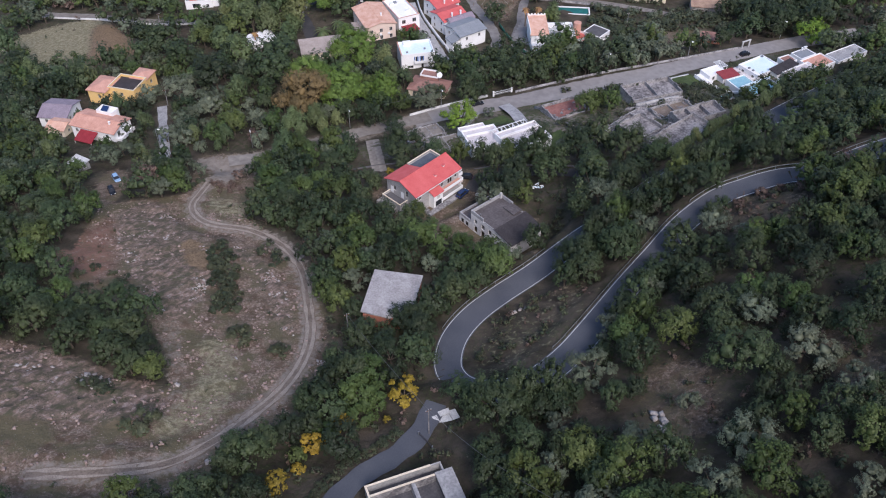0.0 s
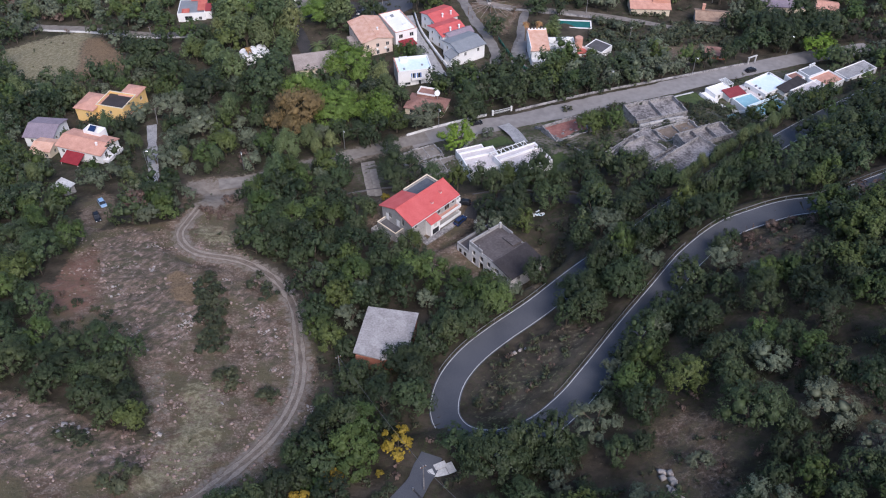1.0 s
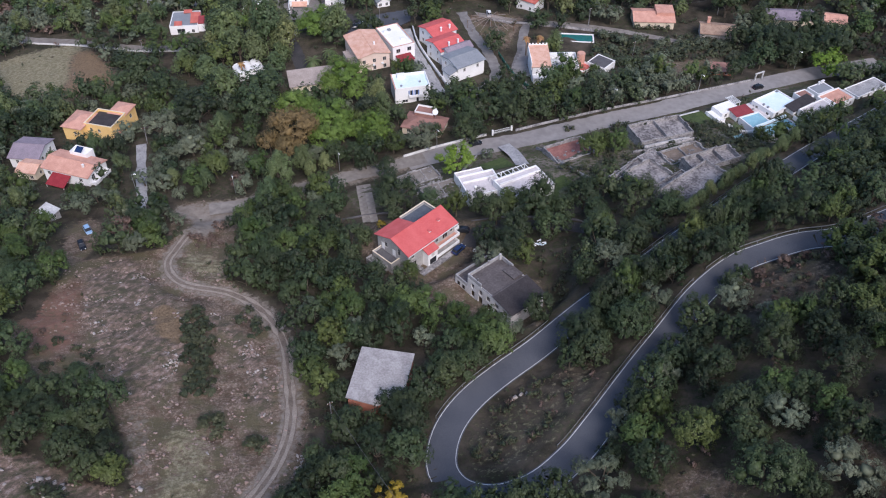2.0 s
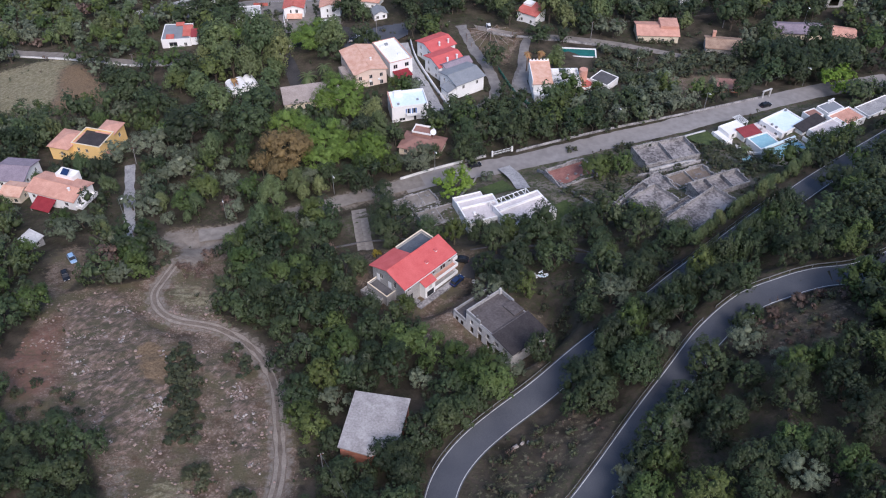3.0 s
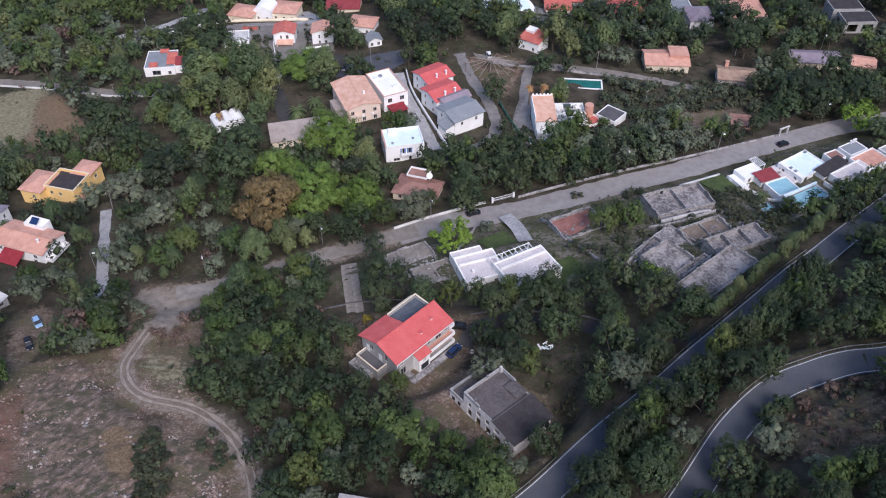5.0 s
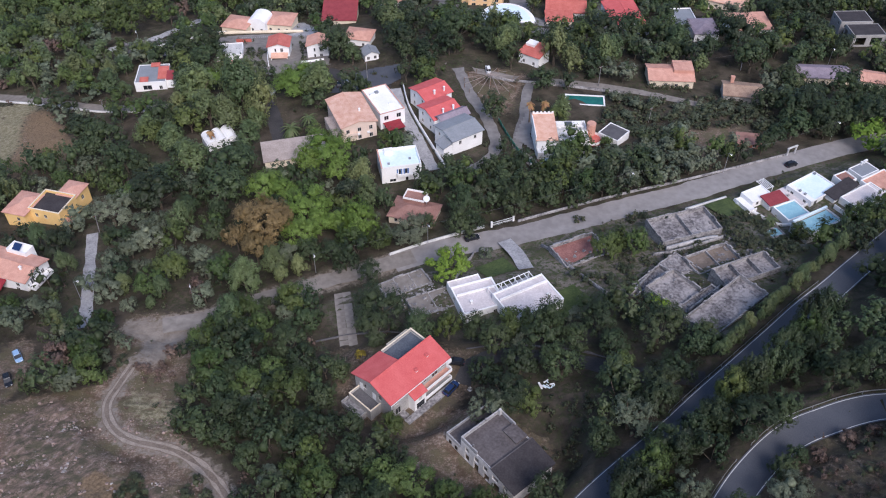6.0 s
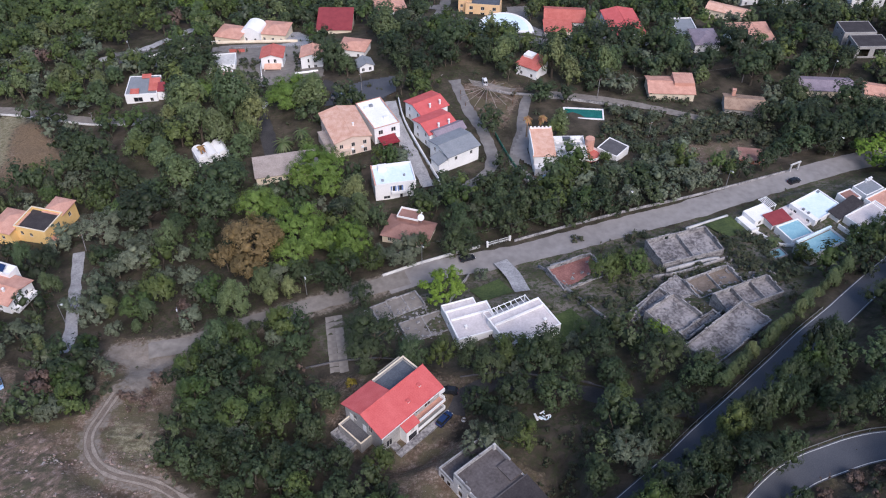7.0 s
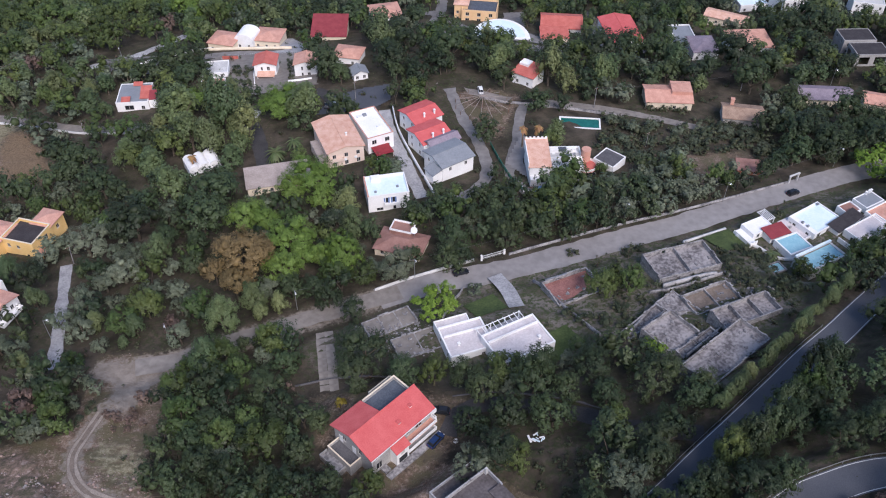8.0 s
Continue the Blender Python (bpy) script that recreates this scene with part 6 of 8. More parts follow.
wall_run("street_wall", "low pale wall along the street plots", [(73.0, 253.0), (80.0, 256.6), (87.0, 260.0)], 0.7, 0.6, PALE_CONCRETE)
wall_run("street_wall", "low pale wall beside the red terrace", [(33.6, 237.6), (37.4, 239.2), (44.2, 242.6)], 0.7, 0.4, SLAB_GREY)
wall_run("garden_wall", "garden wall between plots", [(30.5, 238), (37.2, 225.1), (44.6, 211.6)], 1.1, 0.25, GREY_CONCRETE)
wall_run("garden_wall", "garden wall between plots", [(12.0, 236), (8.5, 228), (6.5, 221)], 1.2, 0.25, GREY_CONCRETE)
wall_run("ramp_wall", "long white wall beside a concrete ramp", [(4.2, 281), (-2.6, 300), (-8.4, 318), (-11.2, 334)], 1.6, 0.3, WHITE_WALL)
wall_run("lane_wall", "low white wall along a lane", [(-178, 343), (-153, 337), (-137, 332.4), (-121, 328), (-99, 326.4)], 0.8, 0.3, PALE_CONCRETE)
wall_run("lane_wall", "grey wall along the back lane", [(20, 339), (33, 334.8), (50, 333), (70, 328.6)], 1.0, 0.3, GREY_CONCRETE)
wall_run("villa_wall", "white wall below a cream villa", [(-118, 377), (-110, 384), (-98, 393), (-88, 397.5)], 1.2, 0.3, WHITE_WALL)
wall_run("villa_wall", "pale wall along a far lane", [(-92, 394), (-76, 394.5), (-56, 394.5)], 1.2, 0.3, CREAM_WALL)
wall_run("villa_wall", "white garden wall between gabled houses", [(-67.4, 376), (-66.2, 366), (-64.0, 356)], 1.3, 0.3, WHITE_WALL)
wall_run("villa_wall", "low white wall before a gabled house", [(-51.7, 357.8), (-46.5, 358.2), (-42, 358.9)], 1.0, 0.35, WHITE_WALL)
wall_run("villa_wall", "grey wall beside a villa yard", [(-79, 376), (-76, 366), (-74, 355)], 1.2, 0.3, GREY_CONCRETE)
wall_run("yard_wall", "low dark wall beside the drive", [(9, 195), (18, 195.4), (27, 193.4), (35, 190.4), (41, 187)], 0.35, 0.25, DARK_CONCRETE)
wall_run("yard_wall", "low wall behind the red-roofed house", [(-27, 201.5), (-19, 203.6), (-9, 204), (0, 201)], 0.5, 0.25, DARK_CONCRETE)
for x, y, turn, w, d in ((17.6, 227.4, 30, 9.0, 7.2), (34.6, 213.0, 30, 9.0, 8.0), (84.6, 252.6, 28, 9.5, 8.6)):
    pts = [(x + a * math.cos(radians(turn)) - b * math.sin(radians(turn)), y + a * math.sin(radians(turn)) + b * math.cos(radians(turn))) for b in np.linspace(-d / 2, d / 2, 7) for a in np.linspace(-w / 2, w / 2, 8)]
    P = np.array(pts)
    k = np.arange(56).reshape(7, 8)
    ob = hang("lawn", raw_mesh("lawn", np.c_[P, bare(P[:, 0], P[:, 1]) + 0.35], np.stack([k[:-1, :-1], k[:-1, 1:], k[1:, 1:], k[1:, :-1]], -1).reshape(-1, 4), (LAWN,)), None, None)
    tagged(ob, "small mown green lawn in a villa garden", "lawn", kind="structure")
    FOOT.append((x, y, turn, w, d))
ob = hang("garden_path", ribbon("garden_path", np.c_[smooth_line([(20.5, 240.5), (23.5, 234), (25.5, 226)]), np.zeros(16)[:len(smooth_line([(20.5, 240.5), (23.5, 234), (25.5, 226)]))]], -2.0, 2.0, 0, SLAB_GREY, 0.0, 5), None, None)
for v in ob.data.vertices:
    v.co.z = float(bare(v.co.x, v.co.y)) + 0.42
tagged(ob, "pale paved garden drive", "paving", kind="structure")
FOOT.append((24, 229, 0, 7, 22))


# ---- trees ----
def tube(p0, p1, r0, r1, n=5):
    p0, p1 = np.array(p0, float), np.array(p1, float)
    d = p1 - p0
    d /= np.linalg.norm(d)
    a = np.cross(d, (0.3, 0.9, 0.2))
    a /= np.linalg.norm(a)
    b = np.cross(d, a)
    t = np.arange(n) * 2 * np.pi / n
    ring = np.cos(t)[:, None] * a + np.sin(t)[:, None] * b
    v = np.concatenate([p0 + ring * r0, p1 + ring * r1])
    i = np.arange(n)
    j = (i + 1) % n
    return v, np.concatenate([np.stack([i, j, n + j], -1), np.stack([i, n + j, n + i], -1)])


def join(pieces):
    vs, fs, k = [], [], 0
    for v, f in pieces:
        vs.append(v)
        fs.append(f + k)
        k += len(v)
    return np.concatenate(vs), np.concatenate(fs)


def leaves(rng, centres, normals, size):
    """Small three-cornered leaf sprays at the places given."""
    n = len(centres)
    t = rng.normal(size=(n, 3))
    t -= normals * (t * normals).sum(1)[:, None]
    t /= np.linalg.norm(t, axis=1)[:, None] + 1e-9
    b = np.cross(normals, t)
    s = (size * rng.uniform(0.6, 1.5, n))[:, None]
    v = np.stack([centres - t * s - b * s * 0.5, centres + b * s * 0.9, centres + t * s - b * s * 0.4], 1).reshape(-1, 3)
    return v, np.arange(3 * n).reshape(n, 3)


GOLD = (1 + 5 ** 0.5) / 2
ICO_V = np.array([(-1, GOLD, 0), (1, GOLD, 0), (-1, -GOLD, 0), (1, -GOLD, 0), (0, -1, GOLD), (0, 1, GOLD), (0, -1, -GOLD), (0, 1, -GOLD), (GOLD, 0, -1), (GOLD, 0, 1), (-GOLD, 0, -1), (-GOLD, 0, 1)]) / math.hypot(1, GOLD)
ICO_F = np.array([(0, 11, 5), (0, 5, 1), (0, 1, 7), (0, 7, 10), (0, 10, 11), (1, 5, 9), (5, 11, 4), (11, 10, 2), (10, 7, 6), (7, 1, 8), (3, 9, 4), (3, 4, 2), (3, 2, 6), (3, 6, 8), (3, 8, 9), (4, 9, 5), (2, 4, 11), (6, 2, 10), (8, 6, 7), (9, 8, 1)])


def crown(seed, count, radius=3.5, high=3.0, mid=3.6, lumps=26, leaf=0.34, lump=0.30, flat=1.0, form="round", fuzz=0.4):
    """Boughs heaped into an uneven dome, each bearing upward plumes of loose leaf sprays over a ragged dark heart."""
    rng = np.random.default_rng(seed)
    billow = fuzz < 0.7
    boughs = max(2 if lumps < 6 else 4, lumps // 3)
    g = np.arange(boughs)
    up = 1 - 1.45 * (g + 0.5) / boughs
    ang = g * 2.39996 + rng.uniform(0, 0.9, boughs)
    ring = np.sqrt(np.clip(1 - up ** 2, 0, 1))
    c = np.stack([ring * np.cos(ang), ring * np.sin(ang), up], 1)
    c *= rng.uniform(0.40, 0.72, boughs)[:, None]
    c[:, 0] += 0.14 * np.sin(seed + 3 * up)
    c[:, 1] += 0.14 * np.cos(2 * seed + 3 * up)
    r = (1.50 if billow else 1.42) * lump * rng.uniform(0.62, 1.30, boughs)
    if form == "cone":
        f = (c[:, 2] + 0.6) / 1.4
        c[:, :2] *= np.clip(1.15 - f, 0.12, 1)[:, None]
        r *= np.clip(1.2 - 0.75 * f, 0.3, 1)
    # plumes stand on the upper and outer side of each bough
    tufts = max(4 * boughs, int(lumps * (6.0 if billow else 3.6)))
    k = rng.choice(boughs, tufts, p=r ** 2 / (r ** 2).sum())
    out = c / (np.linalg.norm(c, axis=1)[:, None] + 1e-6)
    d = rng.normal(size=(tufts, 3)) + 0.9 * out[k] + (0, 0, 0.55)
    d /= np.linalg.norm(d, axis=1)[:, None]
    tc = c[k] + d * (r[k] * (rng.uniform(0.80, 1.0, tufts) if billow else rng.uniform(0.62, 1.0, tufts)))[:, None]
    tr = lump * (0.8 if billow else 1.0) * rng.uniform(0.34, 0.66, tufts)
    axis = 0.6 * d + 0.3 * out[k] + (0, 0, 0.7)
    axis /= np.linalg.norm(axis, axis=1)[:, None]
    j = rng.choice(tufts, count, p=tr ** 2 / (tr ** 2).sum())
    q = rng.normal(size=(count, 3))
    q *= (rng.uniform(0.25, 1.0, count) ** 0.5 / np.linalg.norm(q, axis=1))[:, None]
    along = rng.uniform(-0.75, 1.0, count)
    taper = np.clip(1.1 - 0.65 * np.abs(along), 0.3, 1)
    p = tc[j] + q * (tr[j] * taper)[:, None] + axis[j] * (tr[j] * along * (0.55 + 0.7 * fuzz))[:, None]
    nrm = 0.45 * q + (0.8 * d[j] if billow else 0.35 * axis[j]) + 0.25 * out[k[j]] + (0.12 + 0.30 * fuzz) * rng.normal(size=(count, 3)) + (0, 0, 0.40)
    nrm /= np.linalg.norm(nrm, axis=1)[:, None]
    span = np.array((radius, radius, high * flat))
    lv, lf = leaves(rng, p * span + (0, 0, mid), nrm, leaf)
    hv = (c[:, None, :] + ICO_V[None] * (r[:, None] * rng.uniform(0.30, 0.62, (boughs, 12)))[:, :, None]) * span + (0, 0, mid)
    hf = (ICO_F[None] + 12 * np.arange(boughs)[:, None, None]).reshape(-1, 3)
    return np.concatenate([lv, hv.reshape(-1, 3)]), np.concatenate([lf, hf + len(lv)])


def trunk(seed, radius=3.5, high=3.0, mid=3.6, thick=0.2, limbs=5):
    rng = np.random.default_rng(seed + 50)
    fork = np.array([rng.uniform(-0.2, 0.2), rng.uniform(-0.2, 0.2), max(0.8, mid - high * 0.55)])
    out = [tube((0, 0, -0.5), fork, thick * 1.35, thick, 6)]
    for i in range(limbs):
        a = i * 6.283 / limbs + rng.uniform(-0.4, 0.4)
        k = rng.uniform(0.45, 0.7)
        out.append(tube(fork, (radius * k * math.cos(a), radius * k * math.sin(a), mid + high * rng.uniform(0.0, 0.45)), thick * 0.6, thick * 0.18, 4))
    return join(out)


KINDS = {
    # name: (label, dark and light colour, crown settings, sprays near, far)
    "holm_oak": ("dark green holm oak with a dense clumped crown", (0.023, 0.036, 0.018), (0.060, 0.087, 0.038), dict(radius=3.6, high=4.1, mid=4.2, lumps=30, leaf=0.160, lump=0.32), 2300, 330),
    "olive_tree": ("grey-green olive tree with feathery foliage", (0.078, 0.098, 0.062), (0.140, 0.165, 0.108), dict(radius=2.9, high=2.7, mid=3.1, lumps=24, leaf=0.130, lump=0.30), 2200, 330),
    "green_oak": ("fresh green broadleaf tree with a rounded crown", (0.039, 0.064, 0.019), (0.085, 0.122, 0.037), dict(radius=3.4, high=3.9, mid=4.1, lumps=30, leaf=0.160, lump=0.32), 2300, 330),
    "umbrella_pine": ("bright green umbrella pine with a billowing crown", (0.103, 0.166, 0.031), (0.143, 0.207, 0.046), dict(radius=3.6, high=3.3, mid=4.6, lumps=40, leaf=0.118, lump=0.30, fuzz=0.25), 4600, 900),
    "conifer": ("tall dark conifer with a tapering crown", (0.059, 0.092, 0.042), (0.140, 0.172, 0.069), dict(radius=2.8, high=4.4, mid=4.2, lumps=34, leaf=0.145, lump=0.34, form="cone"), 2700, 400),
    "rusty_oak": ("oak with rust-brown autumn leaves", (0.125, 0.098, 0.044), (0.190, 0.132, 0.060), dict(radius=3.6, high=4.0, mid=5.2, lumps=38, leaf=0.125, lump=0.28, fuzz=0.5), 4000, 420),
    "yellow_tree": ("small tree with bright yellow autumn leaves", (0.192, 0.152, 0.022), (0.296, 0.207, 0.027), dict(radius=2.8, high=1.9, mid=2.6, lumps=26, leaf=0.19, lump=0.24), 1100, 400),
    "red_bush": ("dry shrub with reddish-brown leaves", (0.117, 0.082, 0.066), (0.168, 0.117, 0.095), dict(radius=2.8, high=2.0, mid=1.8, lumps=20, leaf=0.18, lump=0.24), 1100, 60),
    "lime_tree": ("rounded lime-green garden tree", (0.118, 0.195, 0.025), (0.148, 0.225, 0.032), dict(radius=3.4, high=3.0, mid=3.6, lumps=30, leaf=0.17, lump=0.27), 2400, 400),
    "shrub": ("low dark evergreen shrub", (0.039, 0.052, 0.029), (0.075, 0.086, 0.047), dict(radius=1.6, high=1.3, mid=0.9, lumps=9, leaf=0.13, lump=0.40), 700, 34),
}
NEAR, FAR = {}, {}
HUES = {k: (0.495, 0.505) for k in ("yellow_tree", "rusty_oak", "red_bush", "umbrella_pine", "lime_tree")}
for kind, (words, c_a, c_b, form, n_near, n_far) in KINDS.items():
    leaf_mat = leaf_material(kind + "_leaves", c_a, c_b, False, HUES.get(kind, (0.472, 0.508)))
    for size, grow, extra in (("small", 1.0, 1.0), ("large", 1.7, 1.7)):
        for k in range(3):
            f2 = dict(form)
            f2.update(radius=form["radius"] * grow, high=form["high"] * grow ** 0.75, mid=form["mid"] * grow ** 0.7, lumps=int(form["lumps"] * 1.35), lump=form["lump"] * 0.88)
            v, f = trunk(k + 7 * len(NEAR), f2["radius"], f2["high"], f2["mid"], 0.09 if kind in ("shrub", "red_bush") else 0.2 * grow)
            tm = raw_mesh("trunk", v, f, (BARK,))
            for reach, share, swell in (("near", 1.0, 1.0), ("far", 0.36, 1.6)):
                f2["leaf"] = form["leaf"] * swell * (1.12 if size == "large" else 1.0)
                v, f = crown(1000 * len(NEAR) + k, int(n_near * extra * share), **f2)
                NEAR[kind, size, k, reach] = (raw_mesh("crown", v, f, (leaf_mat,)), tm, f2["radius"])
    far_form = dict(form)
    far_form["lumps"] = 4 if kind in ("shrub", "red_bush") else 11
    far_form["lump"] = form["lump"] * 1.3
    for zone, share, swell in (("mid", 1.25, 1.9), ("far", 0.95, 2.2)):
        far_form["leaf"] = form["leaf"] * swell
        far_form["fuzz"] = 0.4
        far_form["lumps"] = 4 if kind in ("shrub", "red_bush") else 11
        FAR[kind, zone] = [(crown(77 * len(FAR) + 40 + k, int(n_far * share), **far_form), trunk(k + 9, form["radius"], form["high"], form["mid"], 0.2, 3)) for k in range(4)]
first = {}


def plant(kind, x, y, r, squash=1.0, group=""):
    """One tree as a thing of its own; r is the crown's radius."""
    size = "large" if r > KINDS[kind][3]["radius"] * 1.3 else "small"
    key = (kind, size, random.randrange(3), "far" if y > 262 and kind != "umbrella_pine" else "near")
    cm, tm, r0 = NEAR[key]
    s = r / (r0 * 1.02)
    m = Matrix.LocRotScale((x, y, zed(x, y) - 0.15), Euler((0, 0, random.uniform(0, 6.28))), (s, s, squash * s ** 0.7))
    if key in first:
        return copy_thing(first[key], m)
    ob = new(kind)
    tagged(ob, KINDS[kind][0], "shrub" if kind in ("shrub", "red_bush") else "tree", group or kind.replace("_", " ") + "s on the hillside")
    hang("trunk", tm, None, ob)
    hang("crown", cm, None, ob)
    ob.matrix_basis = m
    first[key] = ob
    return ob


PLANTED = []
FOOT += [(-113, 223, -19, 12, 6), (-96.5, 191, 10, 10, 22), (9, 178, 0, 9, 5), (-16, 176, 46, 5, 6), (5.6, 187, 0, 5, 9)]


def grove(kind, spots, squash=1.0, grow=1.1):
    for x, y, r in spots:
        plant(kind, x, y, r * grow, squash * random.uniform(0.9, 1.1))
        PLANTED.append((x, y, r * grow))


grove("umbrella_pine", [(-35.4, 240.4, 5.1), (-19.7, 245.4, 5.9), (-26.0, 247.3, 3.6), (-31.0, 247.5, 4.0), (-35.3, 252.9, 6.6), (-44.1, 263.8, 4.9), (-49.6, 266.0, 4.7), (-28.7, 274.8, 3.9), (-38.3, 279.4, 5.2), (-31.9, 282.1, 6.4)], 1.0)
grove("conifer", [(-68.7, 220.3, 2.7), (-47.0, 220.9, 4.7), (-38.6, 224.4, 2.6), (-34.3, 227.4, 2.5), (-18.7, 261.2, 4.0), (-20.9, 270.8, 4.7), (-75.9, 281.8, 6.1), (-85.7, 297.0, 5.0)], 1.0)
grove("green_oak", [(48.5, 68.8, 4.0), (27.9, 72.9, 4.2), (55.4, 79.0, 2.7), (43.9, 107.0, 4.2), (38.6, 113.4, 4.1), (69.4, 131.9, 3.0), (11.2, 148.7, 3.8), (4.4, 150.7, 3.0), (-6.9, 153.5, 3.5), (-1.2, 154.0, 4.2), (-19.7, 154.3, 3.0), (-26.3, 159.1, 2.4), (-22.6, 163.9, 2.8), (21.3, 174.3, 4.3), (-29.2, 180.8, 3.7), (41.0, 182.3, 3.4), (4.9, 200.1, 4.2), (-39.6, 203.6, 4.1), (-72.8, 222.5, 5.2), (-68.0, 227.7, 3.9), (-14.2, 238.6, 4.6), (-21.2, 240.4, 3.3), (-97.6, 273.6, 4.6), (-116.4, 278.8, 3.3), (-95.5, 304.2, 5.1)], 1.0)
grove("holm_oak", [(24.5, 71.9, 3.2), (57.5, 74.1, 2.9), (46.8, 77.6, 2.7), (51.3, 94.4, 5.0), (69.8, 96.4, 3.9), (36.7, 101.0, 3.5), (66.7, 101.8, 3.3), (51.3, 103.1, 3.7), (51.3, 110.4, 4.0), (70.7, 123.6, 3.5), (62.5, 123.7, 4.6), (49.5, 129.0, 3.1), (58.3, 132.0, 3.1), (31.4, 132.9, 4.2), (38.8, 137.2, 4.4), (29.9, 139.8, 5.3), (38.8, 149.2, 3.4), (23.1, 150.2, 3.2), (-24.5, 150.8, 2.6), (-13.8, 152.7, 3.5), (45.0, 158.6, 3.5), (58.6, 159.0, 4.5), (65.1, 160.4, 3.1), (-14.4, 160.8, 3.9), (-34.9, 161.9, 3.5), (-40.9, 167.6, 3.2), (77.3, 167.7, 4.5), (-21.2, 168.3, 4.0), (84.4, 169.7, 4.6)], 1.0)
grove("holm_oak", [(-15.2, 170.3, 3.5), (-27.7, 170.6, 3.8), (-35.3, 170.7, 3.8), (61.9, 170.8, 5.7), (72.0, 174.0, 4.6), (48.1, 174.5, 5.5), (-41.7, 174.9, 3.7), (-22.4, 178.2, 3.9), (-45.1, 181.4, 3.4), (-34.1, 182.7, 4.0), (-19.4, 186.8, 2.7), (-42.8, 187.1, 4.1), (-28.1, 192.0, 3.5), (15.6, 192.8, 4.9), (26.3, 194.0, 6.2), (-40.8, 194.1, 4.0), (-12.0, 200.2, 5.6), (-2.2, 200.5, 4.6), (-29.9, 206.3, 3.7), (-15.8, 225.6, 4.5), (-22.2, 229.7, 3.2), (-26.3, 233.3, 4.4), (-31.7, 233.5, 3.8), (-104.2, 241.3, 5.9), (8.3, 243.6, 4.5), (11.8, 244.6, 3.0), (-60.6, 246.9, 3.4), (-1.2, 248.0, 3.0), (9.1, 252.8, 6.8)], 1.0)
grove("holm_oak", [(24.3, 252.8, 4.8), (-62.0, 256.2, 3.3), (33.9, 257.1, 4.2), (-72.1, 260.5, 4.9), (-61.9, 263.5, 6.7), (-81.9, 264.4, 6.5), (17.0, 273.6, 3.6), (5.9, 274.6, 3.3), (-63.0, 275.8, 6.8), (-91.3, 283.0, 3.9), (-99.4, 287.6, 5.7), (-114.5, 295.9, 4.0), (-110.0, 301.5, 6.8)], 1.0)
grove("olive_tree", [(59.5, 63.8, 2.7), (40.7, 67.9, 3.6), (47.6, 73.4, 4.5), (32.1, 79.9, 2.9), (41.8, 86.8, 2.0), (61.5, 93.2, 4.7), (27.9, 100.1, 4.5), (33.7, 112.0, 3.2), (43.9, 125.5, 4.5), (60.4, 142.2, 4.1), (46.1, 145.9, 4.0), (-30.0, 157.0, 2.7), (51.0, 160.5, 5.2), (39.4, 164.7, 4.3), (13.3, 172.7, 3.3), (-35.6, 209.8, 3.0), (-89.0, 223.7, 3.3), (-59.8, 228.4, 2.6), (-86.0, 232.3, 4.7), (15.2, 234.3, 2.0), (-61.8, 234.4, 3.5), (-83.1, 239.5, 3.2), (-7.9, 240.1, 3.5), (-4.9, 242.8, 4.8), (-79.0, 243.0, 5.5), (-66.9, 246.7, 2.7), (-77.6, 251.6, 4.8), (-93.8, 257.0, 6.5), (-74.8, 271.8, 4.0)], 1.0)
grove("lime_tree", [(5.7, 224.8, 5.5)], 1.0)
grove("rusty_oak", [(-46.6, 234.3, 4.3), (-53.4, 240.7, 3.5), (-45.2, 242.1, 8.0), (-42.1, 248.8, 3.9), (-52.8, 252.5, 4.4)], 1.0)
grove("red_bush", [(-59.7, 221.3, 3.4), (-94.1, 275.0, 3.3)], 1.0)
grove("shrub", [(-67.1, 99.2, 2.3), (-54.8, 90.6, 3.1), (-44.0, 120.1, 2.6), (-34.6, 115.2, 2.3), (-44.5, 154.6, 2.8), (-40.6, 150.6, 2.0), (-53.0, 138.8, 1.9), (-50.6, 130.0, 1.9), (-54.8, 147.3, 2.0), (-52.2, 151.6, 1.5), (-53.6, 142.6, 1.7), (-51.6, 134.0, 1.8), (-56.6, 150.6, 1.6)], 0.9)
grove("holm_oak", [(-106.8, 167.3, 6.4), (-97.7, 162.9, 5.6), (-94.4, 133.8, 4.6), (-89.6, 138.5, 4.0), (-84.3, 116.4, 4.6), (-80.3, 120.4, 4.3), (-74.5, 117.0, 4.6), (-71.5, 126.5, 4.3), (-69.5, 115.8, 4.6), (-64.7, 116.6, 4.0), (-59.6, 109.3, 4.3), (-66.1, 109.2, 4.0), (-87.5, 123.7, 3.8), (-61.4, 105.2, 3.3), (-77.5, 124.5, 4.2)], 0.8)
grove("yellow_tree", [(-7.4, 98.9, 3.4), (-18.6, 92.0, 2.3), (-23.4, 86.6, 2.5), (-27.6, 76.5, 2.4), (-25.1, 80.6, 1.6), (-10.6, 93.4, 0.9)], 1.0)
grove("green_oak", [(-21.2, 89.2, 2.0), (-15.6, 93.6, 2.2), (-25.8, 83.6, 1.8), (-12.6, 97.0, 2.4)], 0.8)
grove("holm_oak", [(9.9, 92.2, 7.2), (3.3, 98.0, 3.8), (10.0, 140.7, 5.0), (-5.6, 122.8, 5.0), (-10.8, 110.8, 5.0), (-4.8, 110.4, 4.2), (70.2, 115.7, 6.0), (51.5, 122.3, 4.0), (14.2, 84.0, 4.6), (3.4, 140.5, 4.2)], 0.95)
grove("green_oak", [(8.6, 141.9, 4.6), (12.0, 139.0, 4.0)], 1.0)
